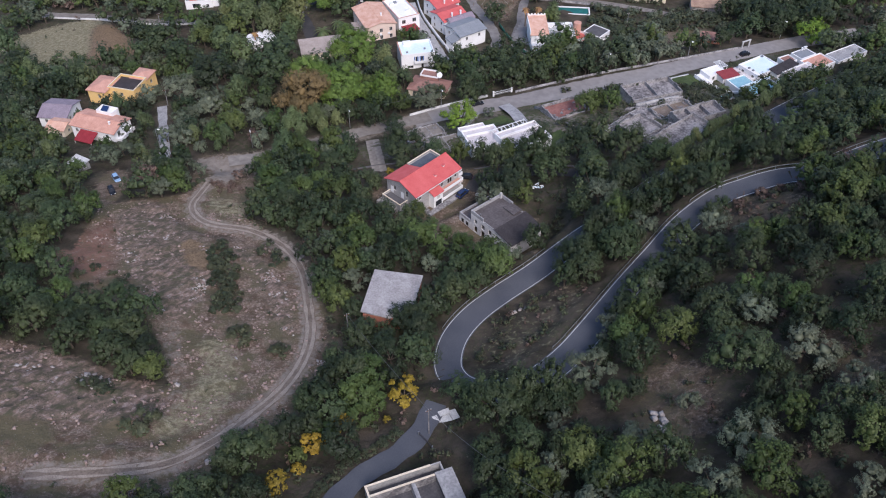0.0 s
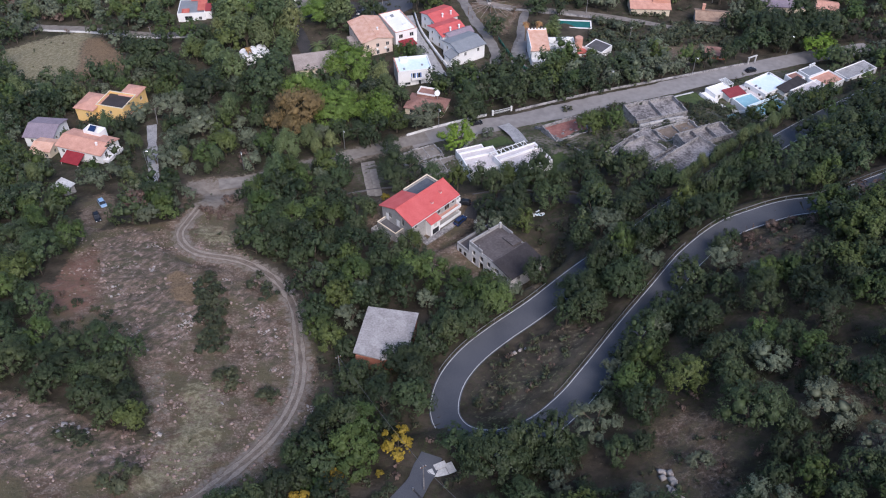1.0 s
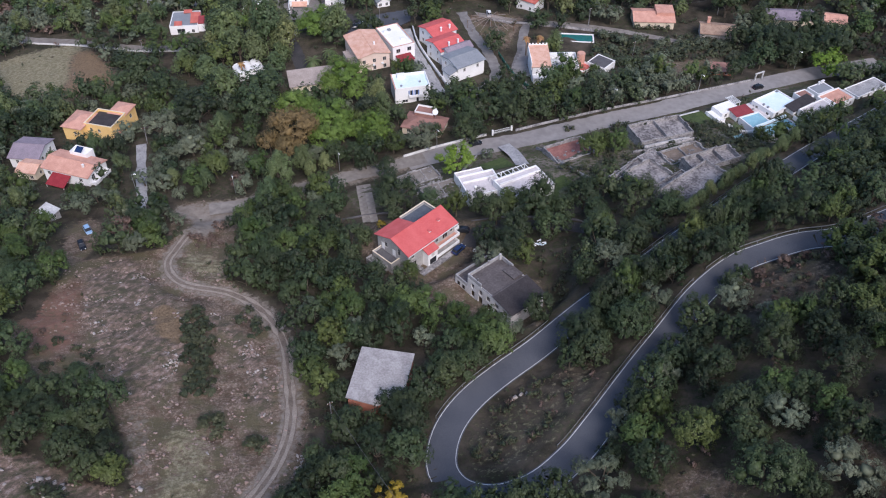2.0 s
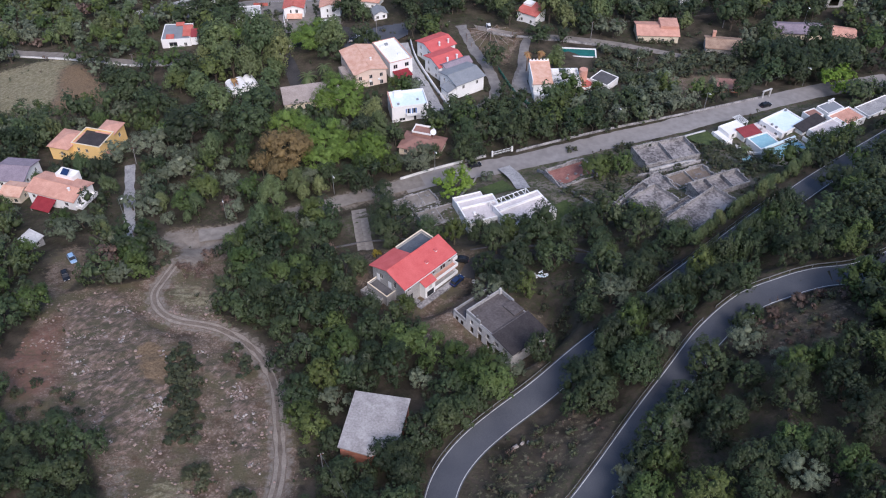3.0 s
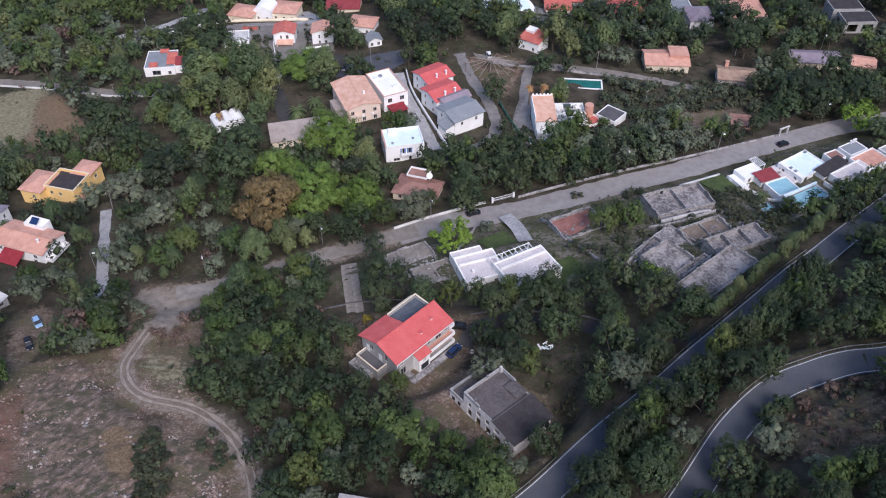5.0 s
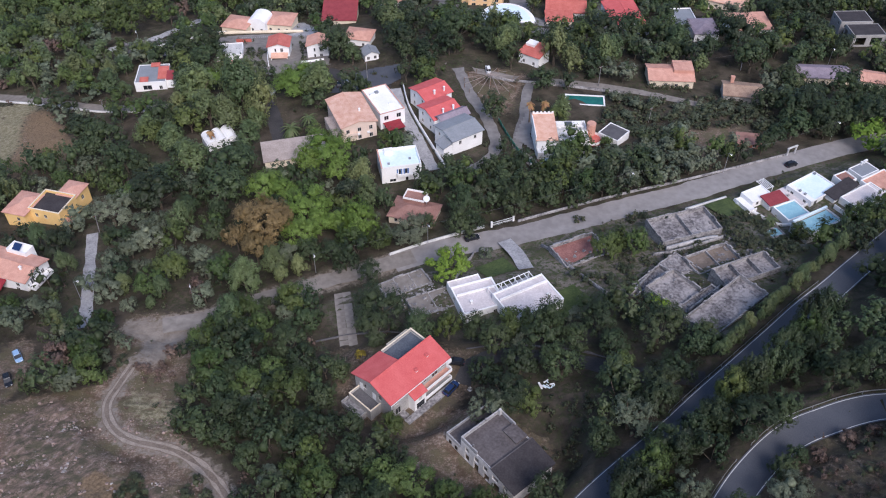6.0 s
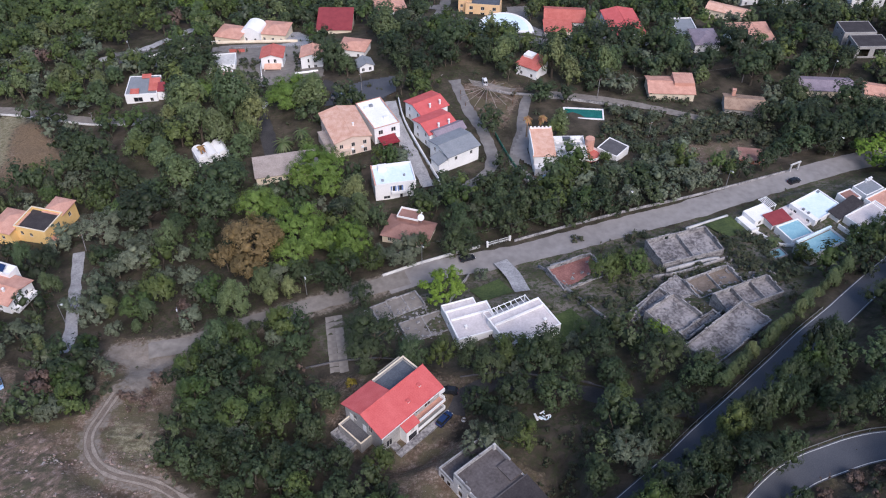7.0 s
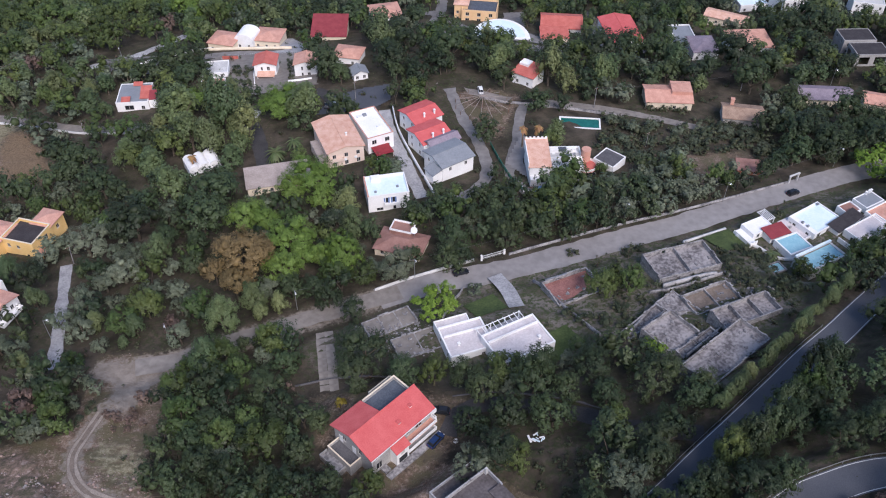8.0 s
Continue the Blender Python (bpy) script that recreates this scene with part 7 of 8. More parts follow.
grove("holm_oak", [(-8.9, 148.1, 4.8), (-11.1, 208.7, 6.6), (12.8, 199.0, 4.4), (38.8, 196.9, 6.0), (50.9, 191.5, 5.8), (-31.7, 197.7, 5.6)], 0.95)
grove("holm_oak", [(17.1, 175.2, 5.6)], 1.0)
grove("holm_oak", [(-95.5, 371.6, 5.4), (-91.3, 363.6, 4.8), (-103.4, 370.5, 4.4), (-37.0, 358.0, 5.4), (-13.2, 360.5, 6.4), (-7.4, 377.0, 6.6), (1.6, 364.5, 6.2), (10.1, 367.2, 6.0), (20.6, 359.8, 6.2), (-2.3, 349.9, 5.0), (-10.4, 352.0, 4.6), (67.0, 371.8, 6.6), (77.2, 379.4, 6.8), (91.5, 373.4, 7.0), (120.4, 384.0, 6.8), (106.3, 362.4, 6.4), (118.3, 367.3, 6.8), (119.3, 348.5, 6.0), (148.2, 396.0, 6.6), (158.9, 396.5, 6.4)], 1.0)
grove("holm_oak", [(135.1, 326.0, 5.6), (129.8, 333.0, 5.0), (143.2, 323.8, 5.6), (152.5, 323.1, 5.4), (135.6, 308.5, 5.4), (144.9, 304.2, 5.2), (120.7, 308.3, 4.6), (39.2, 330.3, 5.0), (90.1, 356.7, 4.6), (20.8, 309.9, 4.0)], 0.95)
grove("conifer", [(-65.8, 333.7, 5.4), (-67.9, 324.3, 5.6), (-58.1, 313.7, 4.4), (-77.2, 312.9, 5.0), (45.3, 350.0, 4.4), (50.5, 343.7, 4.2), (63.6, 349.6, 4.4), (26.7, 355.3, 4.0)], 1.2)
grove("umbrella_pine", [(-49.5, 333.0, 6.0), (-43.6, 336.3, 5.4), (-83.1, 338.1, 5.2), (-111.7, 441.6, 6.2)], 0.9)
grove("green_oak", [(-140.9, 427.0, 7.0), (-124.4, 415.4, 5.0), (-137.3, 402.6, 5.6), (-5.2, 340.0, 3.4)], 1.0)
grove("red_bush", [(-114.2, 422.9, 5.4)], 1.2)
grove("olive_tree", [(64.0, 322.0, 2.4), (70.5, 318.0, 2.6), (78.0, 320.5, 2.2), (86.0, 317.0, 2.5), (94.0, 319.5, 2.3), (102.0, 316.0, 2.6), (110.0, 318.0, 2.4), (66.0, 310.0, 2.4), (74.0, 308.0, 2.2), (90.0, 310.5, 2.0), (62.0, 302.0, 2.3), (70.0, 299.0, 2.2), (112.0, 308.0, 2.6)], 0.8)
grove("shrub", [(82.7, 242.7, 2.4), (88.1, 244.7, 2.0), (89.8, 239.4, 2.4), (84.0, 230.5, 1.8), (89.0, 232.1, 2.6), (82.8, 235.4, 2.0), (71.8, 228.8, 1.2), (70.6, 232.4, 1.4), (42.1, 249.0, 1.6), (56.7, 248.8, 1.3), (60.6, 250.2, 1.4), (51.0, 233.0, 1.6), (47.0, 218.0, 2.2), (41.0, 219.5, 1.8), (37.6, 222.5, 1.6), (50.5, 223.0, 1.5), (86.5, 226.0, 2.6), (91.0, 226.5, 2.8), (82.0, 222.0, 1.6)], 0.9)
grove("lime_tree", [(53.8, 207.2, 1.7), (55.8, 205.0, 1.5), (57.0, 202.6, 1.2)], 0.7)
grove("yellow_tree", [(-15.4, 192.4, 1.5)], 0.9)
grove("red_bush", [(69.4, 152.0, 1.8), (75.5, 155.0, 2.2), (80.2, 156.4, 2.4), (83.5, 153.0, 1.6), (66.0, 147.5, 1.2), (72.0, 148.0, 0.9), (77.0, 147.0, 1.1), (68.6, 141.5, 1.3), (74.0, 142.5, 1.0), (79.5, 144.5, 1.3), (71.0, 144.6, 0.8), (76.5, 151.0, 1.0), (73.4, 138.4, 1.0)], 1.0)
grove("lime_tree", [(142.0, 292.3, 6.4)], 0.9)
grove("green_oak", [(46.4, 230.4, 5.4), (53.4, 230.4, 4.4), (50.0, 233.0, 3.4)], 1.0)
grove("conifer", [(-84.2, 328.6, 6.2), (-70.7, 331.0, 6.2), (-70.1, 309.4, 4.8), (-40.4, 327.7, 6.4), (-60.3, 307.7, 4.0)], 0.95)
grove("green_oak", [(-172.1, 432.8, 8.6), (-185.5, 432.8, 8.6), (-155.7, 431.7, 8.0), (-129.6, 397.7, 7.2), (-131.9, 439.0, 7.4), (-151.0, 406.2, 6.6), (-84.2, 340.3, 5.2)], 1.0)
grove("umbrella_pine", [(-106.9, 433.5, 5.6), (-41.6, 335.7, 5.2), (-49.6, 331.0, 6.0)], 0.9)
grove("red_bush", [(-60.4, 197.0, 2.6), (-65.4, 191.4, 2.4), (-61.6, 190.6, 2.0)], 0.8)
grove("red_bush", [(-86.0, 194.5, 5.0), (-82.6, 191.6, 3.0), (95.8, 157.1, 5.4)], 1.35)

for k in range(24):
    u = k / 23
    grove("conifer", [(62.2 + 40.5 * u + random.uniform(-0.4, 0.4), 183.2 + 40.0 * u + random.uniform(-0.4, 0.4), random.uniform(1.5, 2.0))], random.uniform(0.8, 1.0))
grove("holm_oak", [(57.6, 186.0, 4.2), (60.8, 190.0, 3.6), (-5.2, 118.5, 4.4), (-8.2, 122.8, 4.0), (77.5, 179.5, 4.6), (84.6, 184.8, 3.8), (104.5, 206.8, 5.4), (45.4, 168.6, 3.6), (52.0, 178.4, 3.4), (33.6, 159.8, 3.2), (53.5, 137.5, 4.2), (20.5, 186.0, 4.2), (29.6, 184.6, 4.0), (13.0, 186.0, 3.4), (41.0, 189.0, 3.4), (33.0, 192.6, 3.6)], 0.9)


# trees leaning over the outer edge of the hairpin's upper leg and of the lower leg
grove("holm_oak", [(36.6, 116.4, 3.6), (40.4, 121.0, 3.8), (44.6, 126.6, 3.6), (47.4, 130.4, 3.2), (62.2, 149.0, 2.4), (65.4, 151.6, 2.2), (53.8, 162.2, 3.2), (57.6, 166.0, 3.0), (41.2, 153.0, 3.4), (36.4, 147.0, 3.6), (33.8, 143.4, 3.2), (43.0, 141.6, 2.8)], 1.0)
upper = stretch((33.4, 150.8), (84.4, 196.9))
for k, q in enumerate(offset_line(upper, np.full(len(upper), -4.7))[::4]):
    grove("green_oak" if k % 4 == 1 else "holm_oak", [(q[0] + 0.8 * math.sin(3.1 * k), q[1] + 0.8 * math.cos(2.3 * k), 4.1 + 0.6 * math.sin(1.7 * k))], 1.55)
grove("holm_oak", [(118.6, 298.6, 4.2), (124.2, 302.6, 4.6), (128.8, 297.4, 3.8), (131.6, 305.4, 4.6), (137.8, 301.0, 4.4), (122.4, 312.6, 4.8), (130.4, 316.0, 5.0), (139.0, 313.4, 5.0), (147.4, 312.0, 5.2), (150.2, 303.8, 4.8), (116.0, 318.6, 4.2), (156.0, 316.4, 5.2), (110.6, 292.6, 3.2), (105.0, 286.6, 2.8)], 0.95)
grove("holm_oak", [(-16.8, 121.0, 2.6), (-19.6, 127.4, 2.6), (-12.6, 119.4, 2.2)], 0.9)
grove("holm_oak", [(-52.4, 209.6, 2.2), (-48.6, 211.8, 2.4), (-44.8, 213.6, 2.2), (-41.4, 215.4, 2.0), (-37.6, 216.6, 2.0)], 0.85)
grove("holm_oak", [(30.3, 137.7, 4.4), (39.6, 138.4, 3.8), (39.1, 149.4, 3.8), (27.0, 131.8, 2.8), (35.2, 144.1, 4.4)], 1.15)
grove("conifer", [(-83.7, 329.1, 4.0), (-71.0, 325.1, 3.8), (-91.2, 323.1, 3.6), (-64.3, 319.6, 3.4), (-87.7, 302.0, 4.0), (-98.0, 307.9, 4.2), (-38.4, 372.6, 2.6)], 0.95)
grove("holm_oak", [(-86.4, 366.4, 4.4), (-90.6, 372.6, 4.8), (-37.2, 364.0, 3.8)], 1.0)
grove("shrub", [(-75.0, 373.0, 1.8), (-71.0, 372.0, 2.0), (-73.4, 368.0, 2.0), (-69.6, 366.6, 1.8), (-72.0, 362.4, 2.0), (-68.4, 360.0, 1.8), (-71.6, 357.4, 1.6), (-66.8, 355.4, 1.6), (-53.8, 378.0, 1.2), (-53.2, 374.6, 1.2), (-52.6, 371.0, 1.2), (-52.0, 367.4, 1.2), (-51.4, 363.8, 1.2), (-50.8, 360.2, 1.2)], 0.9)
grove("green_oak", [(44.6, 284.6, 4.2), (55.6, 290.6, 2.0), (35.4, 107.8, 3.0), (100.2, 239.0, 2.2), (114.0, 240.6, 4.6), (120.4, 246.4, 4.4), (127.6, 250.6, 4.2)], 0.9)
grove("shrub", [(88.6, 246.6, 2.2), (91.2, 243.4, 1.8), (97.2, 236.8, 2.0), (104.4, 253.2, 1.4), (100.8, 263.6, 1.2), (102.6, 264.6, 1.2), (86.6, 249.0, 1.6)], 0.9)
grove("shrub", [(-57.0 + 0.66 * k + 0.9 * (k % 2), 157.5 - 2.1 * k, 1.7 + 0.3 * (k % 3)) for k in range(14)], 0.95)
grove("shrub", [(q[0], q[1], 1.0) for q in offset_line(LINES["side"][0], np.full(len(LINES["side"][0]), 3.4))[2:20:1]], 0.6)


def palm(x, y, r, height, brown=False):
    ob = thing("palm", "palm with drooping dry fronds" if brown else "date palm with arching green fronds", "palm", (x, y, zed(x, y)), 0, "garden palms")
    pieces = [tube((0.05 * math.sin(i), 0.05 * math.cos(i), i * height / 6 - (0.3 if i == 0 else 0)), (0.05 * math.sin(i + 1), 0.05 * math.cos(i + 1), (i + 1) * height / 6), 0.3 - 0.02 * i, 0.28 - 0.02 * i, 7) for i in range(6)]
    v, f = join(pieces)
    hang("trunk", raw_mesh("trunk", v, f, (PALM_TRUNK,)), None, ob)
    prng = random.Random(int(x * 10))
    fr = PALM_DRY if brown else PALM_GREEN
    for i in range(22):
        a, lift = i * 2.39996, prng.uniform(-0.5, 0.9) if not brown else prng.uniform(-1.3, 0.9)
        vs, fs = [], []
        for j in range(7):
            u = j / 6
            rr = r * u
            zz = height + lift * rr * 0.9 - 0.75 * r * u * u
            wd = 0.34 * math.sin(math.pi * min(1, u * 0.9 + 0.1)) + 0.03
            c = Vector((rr * math.cos(a), rr * math.sin(a), zz))
            sd = Vector((-math.sin(a), math.cos(a), 0)) * wd
            vs += [c - sd - Vector((0, 0, 0.12)), c, c + sd - Vector((0, 0, 0.12))]
        for j in range(6):
            for q in (0, 1):
                fs.append((3 * j + q, 3 * j + q + 1, 3 * j + 4 + q, 3 * j + 3 + q))
        hang("frond", raw_mesh("frond", np.array([tuple(q) for q in vs]), fs, (fr,)), None, ob)
    PLANTED.append((x, y, r))


PALM_GREEN = leaf_material("palm_fronds", (0.06, 0.09, 0.035), (0.10, 0.13, 0.055))
PALM_DRY = leaf_material("dry_palm_fronds", (0.24, 0.15, 0.06), (0.32, 0.20, 0.08))
palm(-47.7, 304.0, 3.8, 3.6)
palm(-42.0, 308.0, 3.0, 4.6)
palm(32.6, 307.0, 1.6, 8.2, True)
palm(37.6, 307.6, 1.6, 8.2, True)
palm(-73.7, 299.6, 1.5, 6.6, True)
palm(94.6, 245.6, 2.2, 3.0)

# the wild growth: spots by chance, kept off roads, buildings and bare ground
ROAD_BANK = [(84.9, 185.4), (96.8, 189), (104, 199), (98, 203), (89.3, 193)]
GREY_YARD = [(24.5, 178.4), (34.7, 178.8), (35.3, 162.6), (31.5, 157.4), (24.7, 161.7)]
CAR_GROUND = [(-101.1, 194), (-100, 203.5), (-94.5, 201), (-91.4, 189.2), (-91, 180.6), (-92.5, 174.7), (-96.3, 179.2)]
CLEAR = VILLA_YARDS + [CAR_GROUND, CLEARING, LOW_GARDEN, GREY_YARD, BURNT_GROUND, ROAD_BANK, FIELD, PLOTS, YARD, RUIN_YARD, BROWN_PATCH, HILL, SCRUB, SCRUB_EDGE]
KEEP_OFF = np.concatenate([np.c_[l[::2, :2], np.full(len(l[::2]), w / 2), np.full(len(l[::2]), 0.55)] for l, w in LINES.values()])
KEEP_OFF[(KEEP_OFF[:, 0] > 26) & (KEEP_OFF[:, 1] > KEEP_OFF[:, 0] + 100) & (KEEP_OFF[:, 1] < KEEP_OFF[:, 0] + 124), 3] = 0.1


def free(x, y, r):
    if (np.hypot(KEEP_OFF[:, 0] - x, KEEP_OFF[:, 1] - y) < KEEP_OFF[:, 2] + r * KEEP_OFF[:, 3] + 0.3).any():
        return False
    for fx, fy, turn, w, d in FOOT:
        a = radians(-turn)
        u, v = (x - fx) * math.cos(a) - (y - fy) * math.sin(a), (x - fx) * math.sin(a) + (y - fy) * math.cos(a)
        if abs(u) < w / 2 + r * 0.85 + 0.5 and abs(v) < d / 2 + r * 0.85 + 0.5:
            return False
        if (fy > 250 or fx < -90) and r > 1.6:
            for ahead in (3.6, 6.6):
                y2 = y + ahead
                u, v = (x - fx) * math.cos(a) - (y2 - fy) * math.sin(a), (x - fx) * math.sin(a) + (y2 - fy) * math.cos(a)
                if abs(u) < w / 2 + r * 0.5 and abs(v) < d / 2 + r * 0.5:
                    return False
    return True


def pick_kind(x, y, u):
    n = noise.noise((x * 0.02, y * 0.02, 5.0))
    if y > 205 and -125 < x < -30 and y < 270:
        return "olive_tree" if u < 0.50 else "holm_oak" if u < 0.70 else "conifer" if u < 0.88 else "green_oak"
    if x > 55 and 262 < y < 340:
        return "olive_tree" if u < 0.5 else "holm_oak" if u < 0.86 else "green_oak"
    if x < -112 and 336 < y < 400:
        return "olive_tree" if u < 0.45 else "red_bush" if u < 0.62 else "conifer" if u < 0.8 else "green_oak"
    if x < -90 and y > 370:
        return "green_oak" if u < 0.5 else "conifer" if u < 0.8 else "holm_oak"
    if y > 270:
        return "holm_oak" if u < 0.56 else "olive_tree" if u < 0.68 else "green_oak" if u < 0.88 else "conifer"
    if x > 30 and y < 130:
        return "holm_oak" if u < 0.84 else "green_oak" if u < 0.93 else "olive_tree"
    return "holm_oak" if u < 0.66 + 0.2 * n else "green_oak" if u < 0.90 else "olive_tree"


wild = []
taken = np.array(PLANTED)
for iy in np.r_[np.arange(56, 290, 4.9), np.arange(292, 488, 6.2)]:
    step = 4.9 if iy < 290 else 6.2
    reach = 86 + max(0, iy - 77) * 0.385
    for ix in np.arange(-reach, reach, step):
        x, y = ix + random.uniform(-0.4, 0.4) * step, iy + random.uniform(-0.4, 0.4) * step
        u, r = random.random(), random.uniform(2.6, 4.5) * (1.18 if y > 292 else 1.0) * (0.9 if y < 130 and x > 20 else 1.0)
        if any(inside(p, np.array([x]), np.array([y]))[0] for p in CLEAR) or inside(ISLAND, np.array([x]), np.array([y]))[0]:
            continue
        open_wood = (x < -30 and y > 200) or y > 285 or (x > 25 and y < 125)
        if (np.hypot(taken[:, 0] - x, taken[:, 1] - y) < (taken[:, 2] * 0.75 + r * 0.45 if open_wood else taken[:, 2] * 0.68 + r * 0.42)).any() or not free(x, y, r):
            continue
        if random.random() < 0.05 + (0.26 if (y < 125 and x > 25) else 0) + (0.05 if 205 < y < 270 and x < -30 else 0) + (0.16 if y > 280 else 0):
            continue
        if not inside(RED_BANK, np.array([x]), np.array([y]))[0]:
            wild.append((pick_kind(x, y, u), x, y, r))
counts, woods = {}, []
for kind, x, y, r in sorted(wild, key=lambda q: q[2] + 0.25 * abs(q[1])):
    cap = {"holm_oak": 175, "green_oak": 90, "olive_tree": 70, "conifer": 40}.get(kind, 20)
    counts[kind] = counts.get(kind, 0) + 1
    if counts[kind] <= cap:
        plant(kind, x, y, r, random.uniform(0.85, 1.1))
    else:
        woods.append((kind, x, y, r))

# reddish scrub closing the head of the track, olives and scrub beside the clearing, and low scrub on the red bank
for kind, x, y, r in (("red_bush", -66.8, 192.1, 1.5), ("red_bush", -63.6, 190.4, 1.8), ("red_bush", -60.9, 192.2, 1.7), ("red_bush", -64.0, 187.6, 1.3), ("red_bush", -58.4, 189.4, 1.6), ("red_bush", -60.8, 187.6, 1.4), ("red_bush", -62.0, 194.0, 1.3), ("red_bush", -89.5, 195.1, 2.4), ("red_bush", -83.3, 190.0, 1.8), ("olive_tree", -77.0, 203.1, 2.6), ("olive_tree", -72.2, 199.6, 2.2), ("olive_tree", -74.6, 194.6, 2.4), ("red_bush", -79.4, 193.8, 2.2), ("red_bush", -85.6, 197.6, 2.2), ("olive_tree", -81.6, 199.0, 2.6), ("olive_tree", -88.0, 203.0, 2.6), ("red_bush", -76.6, 197.8, 1.8), ("shrub", -64.6, 98.6, 2.4), ("shrub", -55.0, 90.6, 2.9), ("shrub", -44.2, 119.4, 2.5), ("shrub", -34.6, 114.6, 2.1), ("shrub", -70.6, 193.2, 1.5), ("shrub", -72.4, 189.6, 1.6), ("shrub", -74.0, 139.0, 1.3), ("shrub", -78.0, 141.4, 1.2), ("shrub", -82.4, 143.6, 1.4), ("shrub", -71.0, 135.4, 1.2), ("red_bush", -79.6, 137.0, 1.1), ("shrub", -84.6, 139.6, 1.3), ("red_bush", -87.0, 146.6, 1.2), ("shrub", -75.4, 134.6, 1.4), ("shrub", -81.0, 134.4, 1.5)):
    plant(kind, x, y, r, 0.9)
# tall oaks hiding the foot of the hairpin
for x, y, r in ((7.4, 94.8, 4.0), (13.6, 94.6, 4.6), (20.0, 96.8, 4.0)):
    plant("holm_oak", x, y, r, 1.45)


def wood_mesh(name, spots):
    """Many trees joined in one mesh: leaves with a tint for each tree, and trunks."""
    kinds = sorted({s[0] for s in spots})
    vs, fs, mi, tn, k = [], [], [], [], 0
    for kind, x, y, r in spots:
        (cv, cf), (tv_, tf) = FAR[kind, "far" if y > 265 else "mid"][random.randrange(4)]
        s = r / (KINDS[kind][3]["radius"] * 1.02)
        a = random.uniform(0, 6.28)
        R = np.array([[math.cos(a), -math.sin(a), 0], [math.sin(a), math.cos(a), 0], [0, 0, random.uniform(0.85, 1.15) * s ** -0.35]]) * s
        base = np.array((x, y, float(bare(x, y)) - 0.15))
        tint = random.random()
        for v, f, m in ((cv, cf, kinds.index(kind)), (tv_, tf, len(kinds))):
            vs.append(v @ R.T + base)
            fs.append(f + k)
            mi.append(np.full(len(f), m))
            tn.append(np.full(len(v), tint))
            k += len(v)
    return raw_mesh(name, np.concatenate(vs), np.concatenate(fs), [FAR_LEAF[q] for q in kinds] + [BARK], np.concatenate(mi), np.concatenate(tn))


FAR_LEAF = {k: leaf_material(k + "_far_leaves", v[1], v[2], True, HUES.get(k, (0.472, 0.508))) for k, v in KINDS.items()}
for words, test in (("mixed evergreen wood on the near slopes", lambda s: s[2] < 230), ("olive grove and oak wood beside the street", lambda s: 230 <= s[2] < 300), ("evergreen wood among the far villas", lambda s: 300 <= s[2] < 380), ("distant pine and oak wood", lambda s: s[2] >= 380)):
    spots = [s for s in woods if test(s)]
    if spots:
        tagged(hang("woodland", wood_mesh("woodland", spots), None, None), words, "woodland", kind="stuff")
# low growth between the trees and on open ground
brush = []
for _ in range(2700):
    y = 48 + 380 * random.random() ** 1.5
    reach = 88 + max(0, y - 77) * 0.38
    x = random.uniform(-reach, reach)
    r = random.uniform(0.5, 1.5)
    bald = any(inside(p, np.array([x]), np.array([y]))[0] for p in (FIELD, HILL, YARD, RUIN_YARD, BROWN_PATCH, PLOTS))
    if bald and random.random() < (0.5 if inside(PLOTS, np.array([x]), np.array([y]))[0] else 0.8) or not free(x, y, r + 0.4):
        continue
    brush.append((random.choice(("shrub", "shrub", "shrub", "olive_tree", "red_bush", "green_oak")), x, y, r * (0.55 if bald else 1.0)))
for _ in range(330):
    x, y = random.uniform(57, 117), random.uniform(293, 328)
    if inside(LOW_GARDEN, np.array([x]), np.array([y]))[0] and not inside(BROWN_PATCH, np.array([x]), np.array([y]))[0] and free(x, y, 1.5):
        brush.append(("shrub", x, y, random.uniform(0.9, 2.5)))
for fx, fy, turn, w, d in ((87.0, 340.4, -3, 16, 10.6), (110.6, 328.6, -10, 13, 9), (144, 343, -4, 19, 8.6), (160.4, 337.4, -17, 8, 7.6), (106.6, 401, 3, 9, 14), (130.6, 390.4, 4, 16, 12.6), (58.6, 421.6, -5, 17, 12)):
    for k in range(int(w / 1.3)):
        u = -w / 2 + 1.3 * k + random.uniform(-0.4, 0.4)
        c, q = math.cos(radians(turn)), math.sin(radians(turn))
        v = -d / 2 - random.uniform(1.6, 2.8)
        brush.append(("shrub", fx + u * c - v * q, fy + u * q + v * c, random.uniform(1.0, 1.9)))
for _ in range(90):
    x, y = random.uniform(60, 90), random.uniform(134, 160)
    if inside(BURNT_GROUND, np.array([x]), np.array([y]))[0]:
        brush.append((random.choice(("red_bush", "red_bush", "shrub")), x, y, random.uniform(0.35, 0.9)))
for _ in range(60):
    x, y = random.uniform(24, 36), random.uniform(157, 179)
    if inside(GREY_YARD, np.array([x]), np.array([y]))[0]:
        brush.append(("shrub", x, y, random.uniform(0.4, 1.2)))
for _ in range(150):
    x, y = random.uniform(7, 39), random.uniform(107, 136)
    if inside(ISLAND, np.array([x]), np.array([y]))[0] and free(x, y, 0.8):
        brush.append((random.choice(("shrub", "shrub", "shrub", "red_bush")), x, y, random.uniform(0.35, 1.3)))
for _ in range(420):
    x, y = random.uniform(44, 100), random.uniform(192, 252)
    if inside(PLOTS, np.array([x]), np.array([y]))[0] and free(x, y, 0.2):
        brush.append(("shrub", x, y, random.uniform(0.4, 1.5)))
small = []
for kind, x, y, r in brush:
    small.append((kind if kind in ("shrub", "red_bush") else "shrub", x, y, r))
